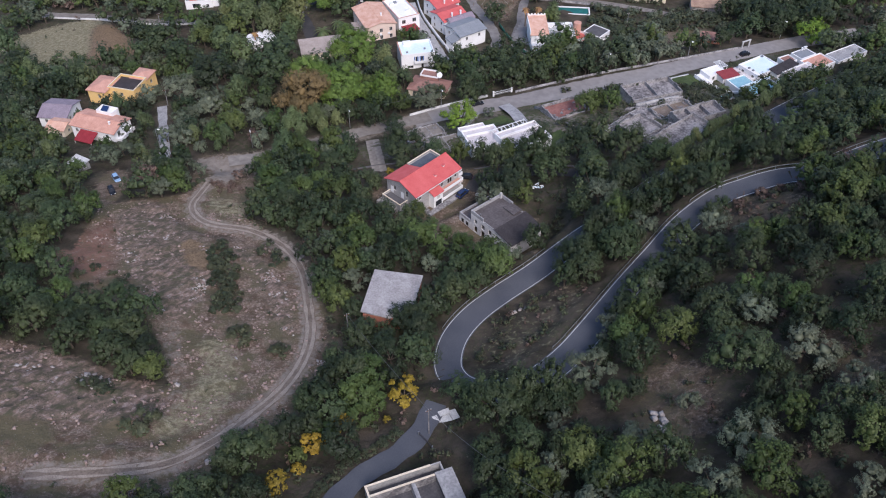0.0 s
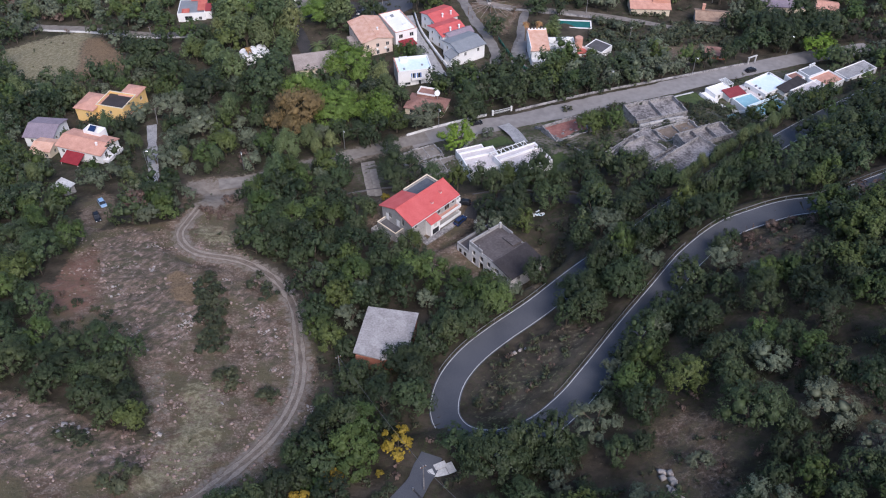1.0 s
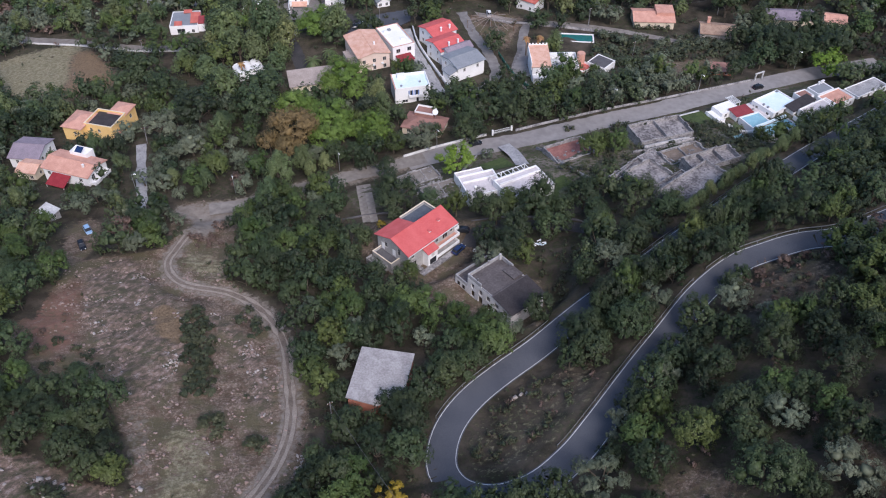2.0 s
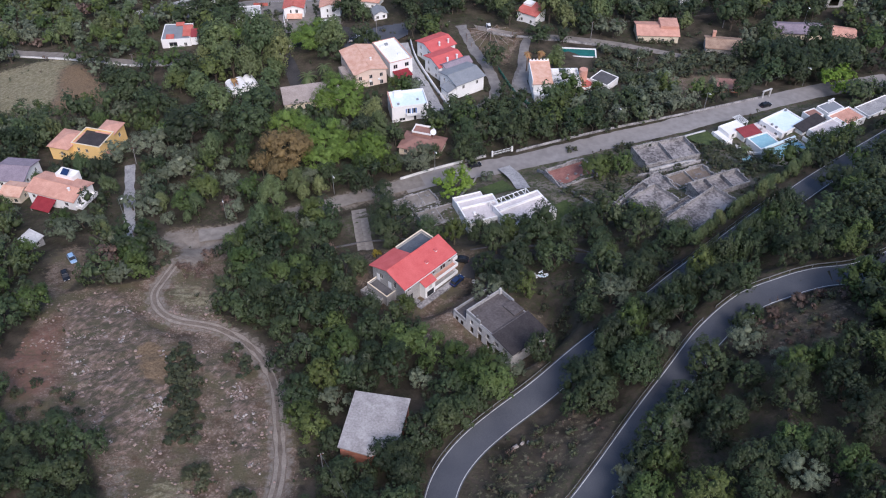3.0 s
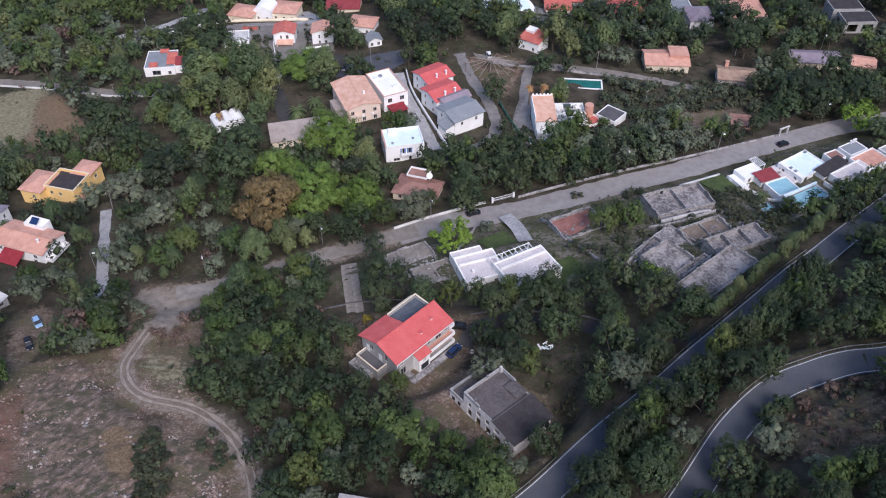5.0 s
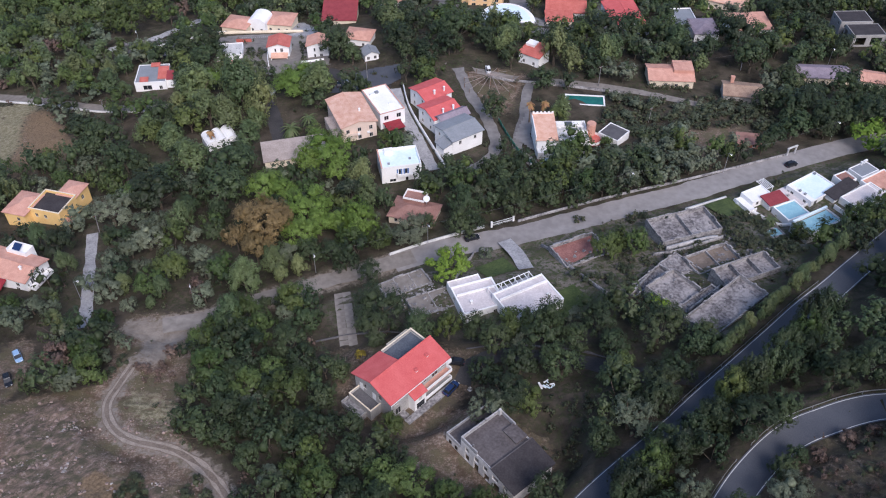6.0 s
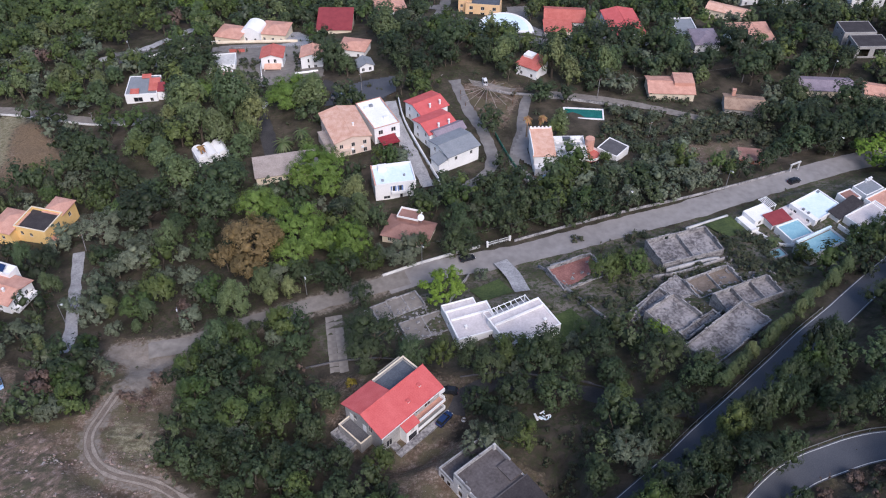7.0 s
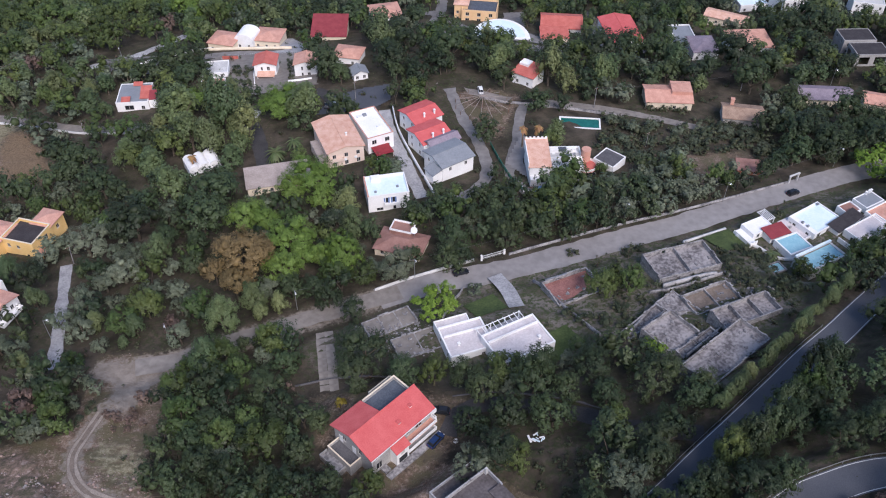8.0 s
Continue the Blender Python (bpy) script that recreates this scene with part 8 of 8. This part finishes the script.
tagged(hang("undergrowth", wood_mesh("undergrowth", small), None, None), "low dark scrub and dry bushes between trees", "undergrowth", kind="stuff")


# ---- stones and rubble ----
def stone_field(name, label, spots, mat):
    """Irregular eight-cornered stones joined in one mesh; spots: x, y, size."""
    srng = np.random.default_rng(3)
    q = np.array([(-1, -1, -1), (1, -1, -1), (1, 1, -1), (-1, 1, -1), (-1, -1, 1), (1, -1, 1), (1, 1, 1), (-1, 1, 1)], float)
    f = np.array([(3, 2, 1, 0), (4, 5, 6, 7), (0, 1, 5, 4), (1, 2, 6, 5), (2, 3, 7, 6), (3, 0, 4, 7)])
    vs, fs = [], []
    P = np.array(spots)
    z = land(P[:, 0], P[:, 1])
    for i, (x, y, s) in enumerate(spots):
        a = srng.uniform(0, 6.28)
        v = q * srng.uniform(0.55, 1.1, (8, 3)) * (s, s * srng.uniform(0.5, 1.0), s * srng.uniform(0.3, 0.6))
        v[4:, :2] *= 0.7
        c, n_ = math.cos(a), math.sin(a)
        v = v @ np.array([[c, n_, 0], [-n_, c, 0], [0, 0, 1]]) + (x, y, z[i] + s * 0.15)
        vs.append(v)
        fs.append(f + 8 * i)
    ob = hang(name, raw_mesh(name, np.concatenate(vs), np.concatenate(fs), (mat,)), None, None)
    return tagged(ob, label, "stones", kind="stuff")


def scatter(poly, n, lo, hi, lines=0.0):
    p = np.array(poly)
    out = []
    while len(out) < n:
        x, y = random.uniform(*np.percentile(p[:, 0], (0, 100))), random.uniform(*np.percentile(p[:, 1], (0, 100)))
        if not inside(poly, np.array([x]), np.array([y]))[0]:
            continue
        if inside(CLEARING, np.array([x]), np.array([y]))[0]:
            continue
        if lines and noise.noise((x * 0.16, y * 0.16, 2.0)) + 0.5 * noise.noise((x * 0.5, y * 0.5, 4.0)) < lines:
            continue
        if (np.hypot(KEEP_OFF[:, 0] - x, KEEP_OFF[:, 1] - y) < KEEP_OFF[:, 2] + 0.2).any():
            continue
        out.append((x, y, lo + (hi - lo) * random.random() ** 3))
    return out


PINK_ROCK = material("reddish_field_stone", (0.21, 0.145, 0.12), (0.37, 0.29, 0.255), 0.95, 1.0, 5.0, 0.4)
stone_field("field_stones", "reddish stones strewn over the dry field", [q for q in scatter(FIELD, 3200, 0.10, 0.48, 0.05) if q[1] < 176 or q[2] < 0.2] + scatter(MOUND, 900, 0.12, 0.60, 0.0) + scatter(STONE_STRIP, 300, 0.12, 0.5) + scatter(LOWER_BANK, 500, 0.12, 0.6), PINK_ROCK)
stone_field("rubble_bank", "pale rocks and rubble on the field mound", scatter(MOUND, 700, 0.12, 0.5, 0.1) + scatter(STONE_STRIP, 420, 0.10, 0.45) + scatter([(-63, 141), (-56, 143), (-55, 134), (-62, 130)], 120, 0.12, 0.55) + scatter([(-27, 114), (-22, 112), (-20.5, 105), (-25, 104)], 160, 0.12, 0.5) + scatter([(-84, 106), (-64, 104), (-62, 99), (-84, 98)], 160, 0.15, 0.7), ROCK)
stone_field("rubble", "grey rubble strewn over a demolished house floor", scatter([(-17, 222), (-1, 228), (5, 218), (5, 211), (-4.6, 210), (-9, 218)], 420, 0.10, 0.6), GREY_CONCRETE)
stone_field("rubble", "grey rubble between roofless ruins", scatter([(49, 212), (60, 226), (80, 237), (90, 226), (74, 206), (60, 196)], 420, 0.10, 0.6), GREY_CONCRETE)
stone_field("outcrop_rocks", "grey boulders and pale stones along the slope", [(37.3 + random.uniform(-0.8, 0.8), 79 + 1.1 * i * 0.6, random.uniform(0.4, 1.0)) for i in range(14)] + [(15.6, 125.8, 0.8), (17.0, 126.6, 0.7), (18.0, 126.2, 0.5), (-41.0, 82.4, 1.0), (-69.0, 102.9, 0.9), (-68.0, 103.4, 0.8), (-70.2, 102.6, 0.7), (-43.7, 111.6, 0.6), (-43.0, 112.4, 0.7), (-52.0, 102.6, 0.6), (-52.4, 103.0, 0.4)], ROCK)


# ---- cars ----
def car_shell(length, width, belt, height, nose, tail):
    """Lower body with sloped ends, arches left to the wheels."""
    bm = bmesh.new()
    rings = []
    for x, lo, hi, w in ((-length / 2, 0.45, belt - 0.12, 0.86), (-length / 2 + 0.15, 0.28, belt - 0.02, 0.96), (-length / 2 + tail, 0.24, belt, 1.0), (0.0, 0.22, belt + 0.02, 1.0), (length / 2 - nose, 0.24, belt - 0.04, 1.0), (length / 2 - 0.2, 0.28, belt - 0.18, 0.94), (length / 2, 0.45, belt - 0.28, 0.8)):
        h = width / 2 * w
        rings.append([bm.verts.new(c) for c in ((x, -h * 0.94, lo), (x, -h, (lo + hi) / 2), (x, -h * 0.95, hi), (x, h * 0.95, hi), (x, h, (lo + hi) / 2), (x, h * 0.94, lo))])
    for a, b in zip(rings, rings[1:]):
        for i in range(6):
            bm.faces.new((a[i], b[i], b[(i + 1) % 6], a[(i + 1) % 6]))
    bm.faces.new(rings[0])
    bm.faces.new(rings[-1][::-1])
    bmesh.ops.recalc_face_normals(bm, faces=bm.faces)
    return bm


def cabin(x0, x1, w, z0, z1, rake_back, rake_front, inset):
    bm = bmesh.new()
    lo = [bm.verts.new(c) for c in ((x0, -w, z0), (x1, -w, z0), (x1, w, z0), (x0, w, z0))]
    up = [bm.verts.new(c) for c in ((x0 + rake_back, -w + inset, z1), (x1 - rake_front, -w + inset, z1), (x1 - rake_front, w - inset, z1), (x0 + rake_back, w - inset, z1))]
    bm.faces.new(up)
    bm.faces.new(lo[::-1])
    for i in range(4):
        bm.faces.new((lo[i], lo[(i + 1) % 4], up[(i + 1) % 4], up[i]))
    return bm


def car(label, x, y, turn, paint, length=4.2, height=1.5):
    ob = thing("car", label, "car", (x, y, zed(x, y) + 0.06), turn, "parked cars")
    belt = height * 0.6
    body = part("body", car_shell(length, 1.76, belt, height, length * 0.24, 0.35), paint, ob)
    part("window_band", cabin(-length * 0.44, length * 0.26, 0.80, belt, height - 0.07, 0.35, 0.75, 0.16), GLASS, ob, "dark car windows")
    part("roof_panel", cabin(-length * 0.44 + 0.33, length * 0.26 - 0.70, 0.645, height - 0.066, height, 0.06, 0.08, 0.05), paint, ob)
    bm = bmesh.new()
    bmesh.ops.create_cone(bm, cap_ends=True, segments=12, radius1=0.32, radius2=0.32, depth=0.2, matrix=Matrix.Rotation(radians(90), 4, "X"))
    wm = bpy.data.meshes.new("wheel")
    bm.to_mesh(wm)
    bm.free()
    for sx in (-0.31, 0.31):
        for sy in (-0.80, 0.80):
            hang("wheel", wm, TYRE, ob).location = (sx * length, sy, 0.32)
    for sy in (-0.55, 0.55):
        part("headlight", box_mesh(length / 2 - 0.12, length / 2 - 0.02, sy - 0.16, sy + 0.16, belt - 0.30, belt - 0.16), WHITE_PAINT, ob)
        part("tail_light", box_mesh(-length / 2 + 0.0, -length / 2 + 0.09, sy - 0.14, sy + 0.14, belt - 0.22, belt - 0.08), TARP, ob)
    return ob


car("dark grey saloon car parked at the kerb", 11.6, 242.2, 19, BLACK_PAINT, 4.4)
car("dark off-road car parked by the street", 112.6, 280.2, 26, BLACK_PAINT, 4.4, 1.75)
car("black car parked beside the red-roofed house", 6.4, 190.8, 172, BLACK_PAINT, 4.2)
car("navy blue car parked beside the red-roofed house", 5.4, 183.4, 52, BLUE_PAINT, 4.4, 1.65)
car("white hatchback in a parking yard", -32.0, 337.4, 95, WHITE_PAINT, 4.0)
car("dark car in a parking yard", -34.6, 335.6, 95, BLACK_PAINT, 4.0)
car("black car in a parking yard", -29.5, 331.6, 20, BLACK_PAINT, 4.2)
car("white van on the back lane", 20.2, 343.2, 95, WHITE_PAINT, 4.6, 2.0)
car("blue car on a villa drive", 36.6, 282.4, 8, SKY_PAINT, 4.0)
car("dark car under a garden tree", 52.6, 288.8, 60, BLACK_PAINT, 4.2)
car("light blue hatchback at the field's edge", -96.0, 195.6, -55, SKY_PAINT, 4.0)
car("black car under the bushes", -94.2, 186.8, -60, BLACK_PAINT, 4.2)
car("dark car parked on the far road", -3.6, 413.0, 80, BLACK_PAINT, 4.2)


# ---- lamps, poles and wires ----
def street_lamp(x, y, turn, height=7.5):
    ob = thing("street_lamp", "slender steel street lamp with a small lit head", "street lamp", (x, y, zed(x, y)), turn, "street lamps")
    bm = bmesh.new()
    bmesh.ops.create_cone(bm, cap_ends=True, segments=8, radius1=0.10, radius2=0.06, depth=height + 0.5, matrix=Matrix.Translation((0, 0, height / 2 - 0.25)))
    part("pole", bm, STEEL, ob)
    part("arm", box_mesh(-0.04, 0.9, -0.04, 0.04, height - 0.05, height + 0.04), STEEL, ob)
    head = part("head", cabin(0.6, 1.35, 0.18, height - 0.02, height + 0.16, 0.1, 0.1, 0.06), STEEL, ob)
    part("lamp_glass", box_mesh(0.66, 1.3, -0.14, 0.14, height - 0.09, height - 0.024), LAMP_GLASS, head)
    part("lamp_cap", box_mesh(0.8, 1.2, -0.12, 0.12, height + 0.164, height + 0.2), WHITE_PAINT, head)


for x, y, turn, h in ((58.0, 262.6, -60, 7.5), (89.4, 273.6, -60, 7.5), (131.0, 296.5, -60, 7.5), (-0.6, 240.4, -65, 7.5), (-30.4, 229.2, -65, 7.0), (-60.3, 217.8, -70, 7.0), (-90.6, 219.9, 10, 7.0), (-122.6, 383.0, -80, 7.0), (141.6, 359.6, -90, 6.0), (151.4, 354.5, -90, 7.0)):
    street_lamp(x, y, turn, h)


def utility_pole(x, y, height, lean=0.0):
    ob = thing("utility_pole", "weathered concrete utility pole with a cross arm", "utility pole", (x, y, zed(x, y)), 30, "utility poles")
    bm = bmesh.new()
    bmesh.ops.create_cone(bm, cap_ends=True, segments=8, radius1=0.15, radius2=0.09, depth=height + 1, matrix=Matrix.Rotation(radians(lean), 4, "Y") @ Matrix.Translation((0, 0, height / 2 - 0.5)))
    part("pole", bm, GREY_CONCRETE, ob)
    part("cross_arm", box_mesh(-0.6, 0.6, -0.05, 0.05, height - 0.5, height - 0.38), BROWN_WOOD, ob)
    for q in (-0.5, 0.5):
        part("insulator", box_mesh(q - 0.05, q + 0.05, -0.05, 0.05, height - 0.376, height - 0.2), WHITE_PAINT, ob)
    return ob


for x, y, h, lean in ((-97.2, 252.8, 6.5, 4), (-24.4, 338.7, 8.0, 0), (60.0, 334.0, 8.5, 0), (73.3, 307.8, 6.0, 2), (-71.8, 256.6, 6.0, 3), (117.0, 351.0, 7.5, -3), (-20.5, 121.5, 7.0, 0), (-2.6, 90.4, 7.5, 0), (-120.5, 329.0, 5.0, 0)):
    utility_pole(x, y, h, lean)


def wire(points, sag=0.8, radius=0.035):
    """A sagging cable from post to post, a thin square tube."""
    pts = []
    for a, b in zip(points, points[1:]):
        a, b = Vector(a), Vector(b)
        for i in range(12):
            u = i / 12
            pts.append(a.lerp(b, u) - Vector((0, 0, 4 * sag * u * (1 - u))))
    pts.append(Vector(points[-1]))
    v, f = join([tube(p, q, radius, radius, 4) for p, q in zip(pts, pts[1:])])
    ob = hang("cable", raw_mesh("cable", v, f, (WIRE,)), None, None)
    return tagged(ob, "thin dark overhead power cable", "cable")


wire([(-20.5, 121.5, zed(-20.5, 121.5) + 6.9), (-2.6, 90.4, zed(-2.6, 90.4) + 7.4), (9.1, 75.3, 20.5), (26, 58, 30)])
wire([(-30.4, 229.2, zed(-30.4, 229.2) + 7), (-0.6, 240.4, zed(-0.6, 240.4) + 7.4), (58, 262.6, zed(58, 262.6) + 7.4), (89.4, 273.6, zed(89.4, 273.6) + 7.4), (131, 296.5, zed(131, 296.5) + 7.4)], 1.0, 0.02)
wire([(60, 334, zed(60, 334) + 8.4), (117, 351, zed(117, 351) + 7.4)], 1.2, 0.03)
wire([(-71.8, 256.6, zed(-71.8, 256.6) + 6), (-97.2, 252.8, zed(-97.2, 252.8) + 6.4)], 0.6, 0.02)

# the bare rope canopy behind the terraced houses
ob = thing("rope_canopy", "bare canopy of ropes spread from a central post", "canopy", (20.6, 333.0, zed(20.6, 333.0)), 0)
FOOT.append((20.6, 332, 0, 18, 18))
bm = bmesh.new()
bmesh.ops.create_cone(bm, cap_ends=True, segments=8, radius1=0.16, radius2=0.12, depth=5.0, matrix=Matrix.Translation((0, 0, 2.2)))
part("post", bm, BROWN_WOOD, ob)
for i in range(15):
    a = i * 6.283 / 15
    ex, ey = 9.6 * math.cos(a), 10.5 * math.sin(a)
    ez = zed(20.6 + ex, 333.0 + ey) - ob.location.z + 1.6
    v, f = tube((0, 0, 4.5), (ex, ey, ez), 0.08, 0.08, 4)
    hang("rope", raw_mesh("rope", v, f, (BROWN_SHEET,)), None, ob)
    v, f = tube((ex, ey, ez - 2.0), (ex, ey, ez + 0.1), 0.09, 0.09, 4)
    hang("outer_post", raw_mesh("outer_post", v, f, (BROWN_WOOD,)), None, ob)

# netting fence beside the drive
line = smooth_line([(22.3, 308), (25.2, 297), (28.4, 287.0), (33.0, 279.5)])
ob = thing("net_fence", "green netting fence on steel posts", "fence", (22.3, 308, zed(22.3, 308)), 0)
P = np.c_[line, land(line[:, 0], line[:, 1])] - np.array(ob.location)
k = len(P)
i = np.arange(k - 1)
V = np.concatenate([P + (0, 0, 0.05), P + (0, 0, 1.8), P + (0.05, 0, 1.8), P + (0.05, 0, 0.05)])
hang("netting", raw_mesh("netting", V, np.concatenate([np.stack([u * k + i, u * k + i + 1, ((u + 1) % 4) * k + i + 1, ((u + 1) % 4) * k + i], -1) for u in range(4)]), (NET,)), None, ob)
for q in P[::3]:
    part("post", box_mesh(q[0] - 0.1, q[0] - 0.02, q[1] - 0.04, q[1] + 0.04, q[2] - 0.4, q[2] + 1.9), STEEL, ob)

# white gate in the street wall, arch by the parked off-road car
ob = thing("gate", "white double gate between two square pillars", "gate", (20.4, 248.4, zed(20.4, 248.4)), 22)
for sx in (-3.4, 3.4):
    part("pillar", box_mesh(sx - 0.25, sx + 0.25, -0.25, 0.25, -0.5, 1.9), WHITE_WALL, ob)
for sx in (-1.6, 1.6):
    bm = bmesh.new()
    for q in range(9):
        u = sx - 1.45 + q * 0.3625
        box(bm, u - 0.03, u + 0.03, -0.02, 0.02, 0.15, 1.45)
    box(bm, sx - 1.5, sx + 1.5, -0.03, 0.03, 0.6, 0.75)
    box(bm, sx - 1.5, sx + 1.5, -0.03, 0.03, 1.451, 1.55)
    part("gate_leaf", bm, WHITE_PAINT, ob)
ob = thing("gate_arch", "pale portal frame over a driveway gate", "gate", (114.6, 286.6, zed(114.6, 286.6)), 28)
for sx in (-1.7, 1.7):
    part("pillar", box_mesh(sx - 0.2, sx + 0.2, -0.2, 0.2, -0.5, 2.8), PALE_CONCRETE, ob)
part("lintel", box_mesh(-2.1, 2.1, -0.25, 0.25, 2.804, 3.1), PALE_CONCRETE, ob)

# things left about
for x, y, words, mat in ((9.6, 183.6, "white tyre-shaped planter beside the drive", WHITE_PAINT), ):
    bm = bmesh.new()
    bmesh.ops.create_cone(bm, cap_ends=False, segments=16, radius1=0.55, radius2=0.5, depth=0.35)
    bmesh.ops.create_cone(bm, cap_ends=False, segments=16, radius1=0.3, radius2=0.3, depth=0.35)
    me = bpy.data.meshes.new("planter")
    bm.to_mesh(me)
    bm.free()
    ob = hang("planter", me, mat, None)
    ob.location = (x, y, zed(x, y) + 0.17)
    tagged(ob, words, "planter")
rng = random.Random(8)
ob = thing("scrap_heap", "heap of white and pale blue scrap under trees", "scrap", (25.6, 181.0, zed(25.6, 181.0)), 20)
for i in range(9):
    s = rng.uniform(0.3, 0.9)
    q = part("scrap_piece", box_mesh(-s, s, -s * 0.25, s * 0.25, -0.03, 0.05), WHITE_PAINT if i % 2 else PALE_POOL, ob)
    q.matrix_local = pose(rng.uniform(-1.8, 1.8), rng.uniform(-1, 1), 0.15 + 0.06 * i, rng.uniform(-15, 15), rng.uniform(-15, 15), rng.uniform(0, 180))
ob = thing("road_post", "dark bollard at the road's edge", "bollard", (88.0, 157.6, zed(88.0, 157.6)), 0)
bm = bmesh.new()
bmesh.ops.create_cone(bm, cap_ends=True, segments=10, radius1=0.28, radius2=0.24, depth=1.5, matrix=Matrix.Translation((0, 0, 0.6)))
part("body", bm, TYRE, ob)

# broken pale slab and a bar gate where the side road leaves the hairpin
ob = thing("paving", "cracked pale slab beside the side road", "paving", (0.4, 93.6, zed(0.4, 93.6)), 25)
for i, (px, py, pw, pd) in enumerate(((0, 0, 1.3, 1.0), (2.1, 0.5, 0.7, 1.1), (0.6, 1.7, 1.1, 0.6), (-1.5, 0.9, 0.5, 0.8))):
    part("slab", box_mesh(px - pw, px + pw, py - pd, py + pd, -0.6, 0.10 + 0.05 * i), PALE_CONCRETE, ob)
ob = thing("bar_gate", "dark steel bar gate on two short posts", "gate", (-3.2, 88.4, zed(-3.2, 88.4)), -50)
for px in (-2.0, 2.0):
    part("post", box_mesh(px - 0.09, px + 0.09, -0.09, 0.09, -0.4, 1.15), STEEL, ob)
for pz in (0.45, 0.95):
    part("bar", box_mesh(-1.9, 1.9, -0.04, 0.04, pz, pz + 0.09), DARK_ROOF, ob)

# red double gate at the head of the villa yard, pale parking pad below it
ob = thing("gate", "red sheet-metal yard gate between grey posts", "gate", (-79.4, 384.6, zed(-79.4, 384.6) + 0.3), 2)
for px in (-3.4, 3.4):
    part("post", box_mesh(px - 0.2, px + 0.2, -0.2, 0.2, -0.6, 2.2), GREY_CONCRETE, ob)
for px in (-1.6, 1.6):
    part("gate_leaf", box_mesh(px - 1.55, px + 1.55, -0.05, 0.05, 0.1, 1.9), FADED_RED, ob)
ob = thing("parking_pad", "pale concrete parking pad beside the villa lane", "paving", (-61.6, 331.0, zed(-61.6, 331.0)), -12)
for i in range(3):
    part("slab", box_mesh(-2.6, 2.6, -5.0 + 3.35 * i, -1.72 + 3.35 * i, -1.5, 0.36), PALE_CONCRETE, ob)
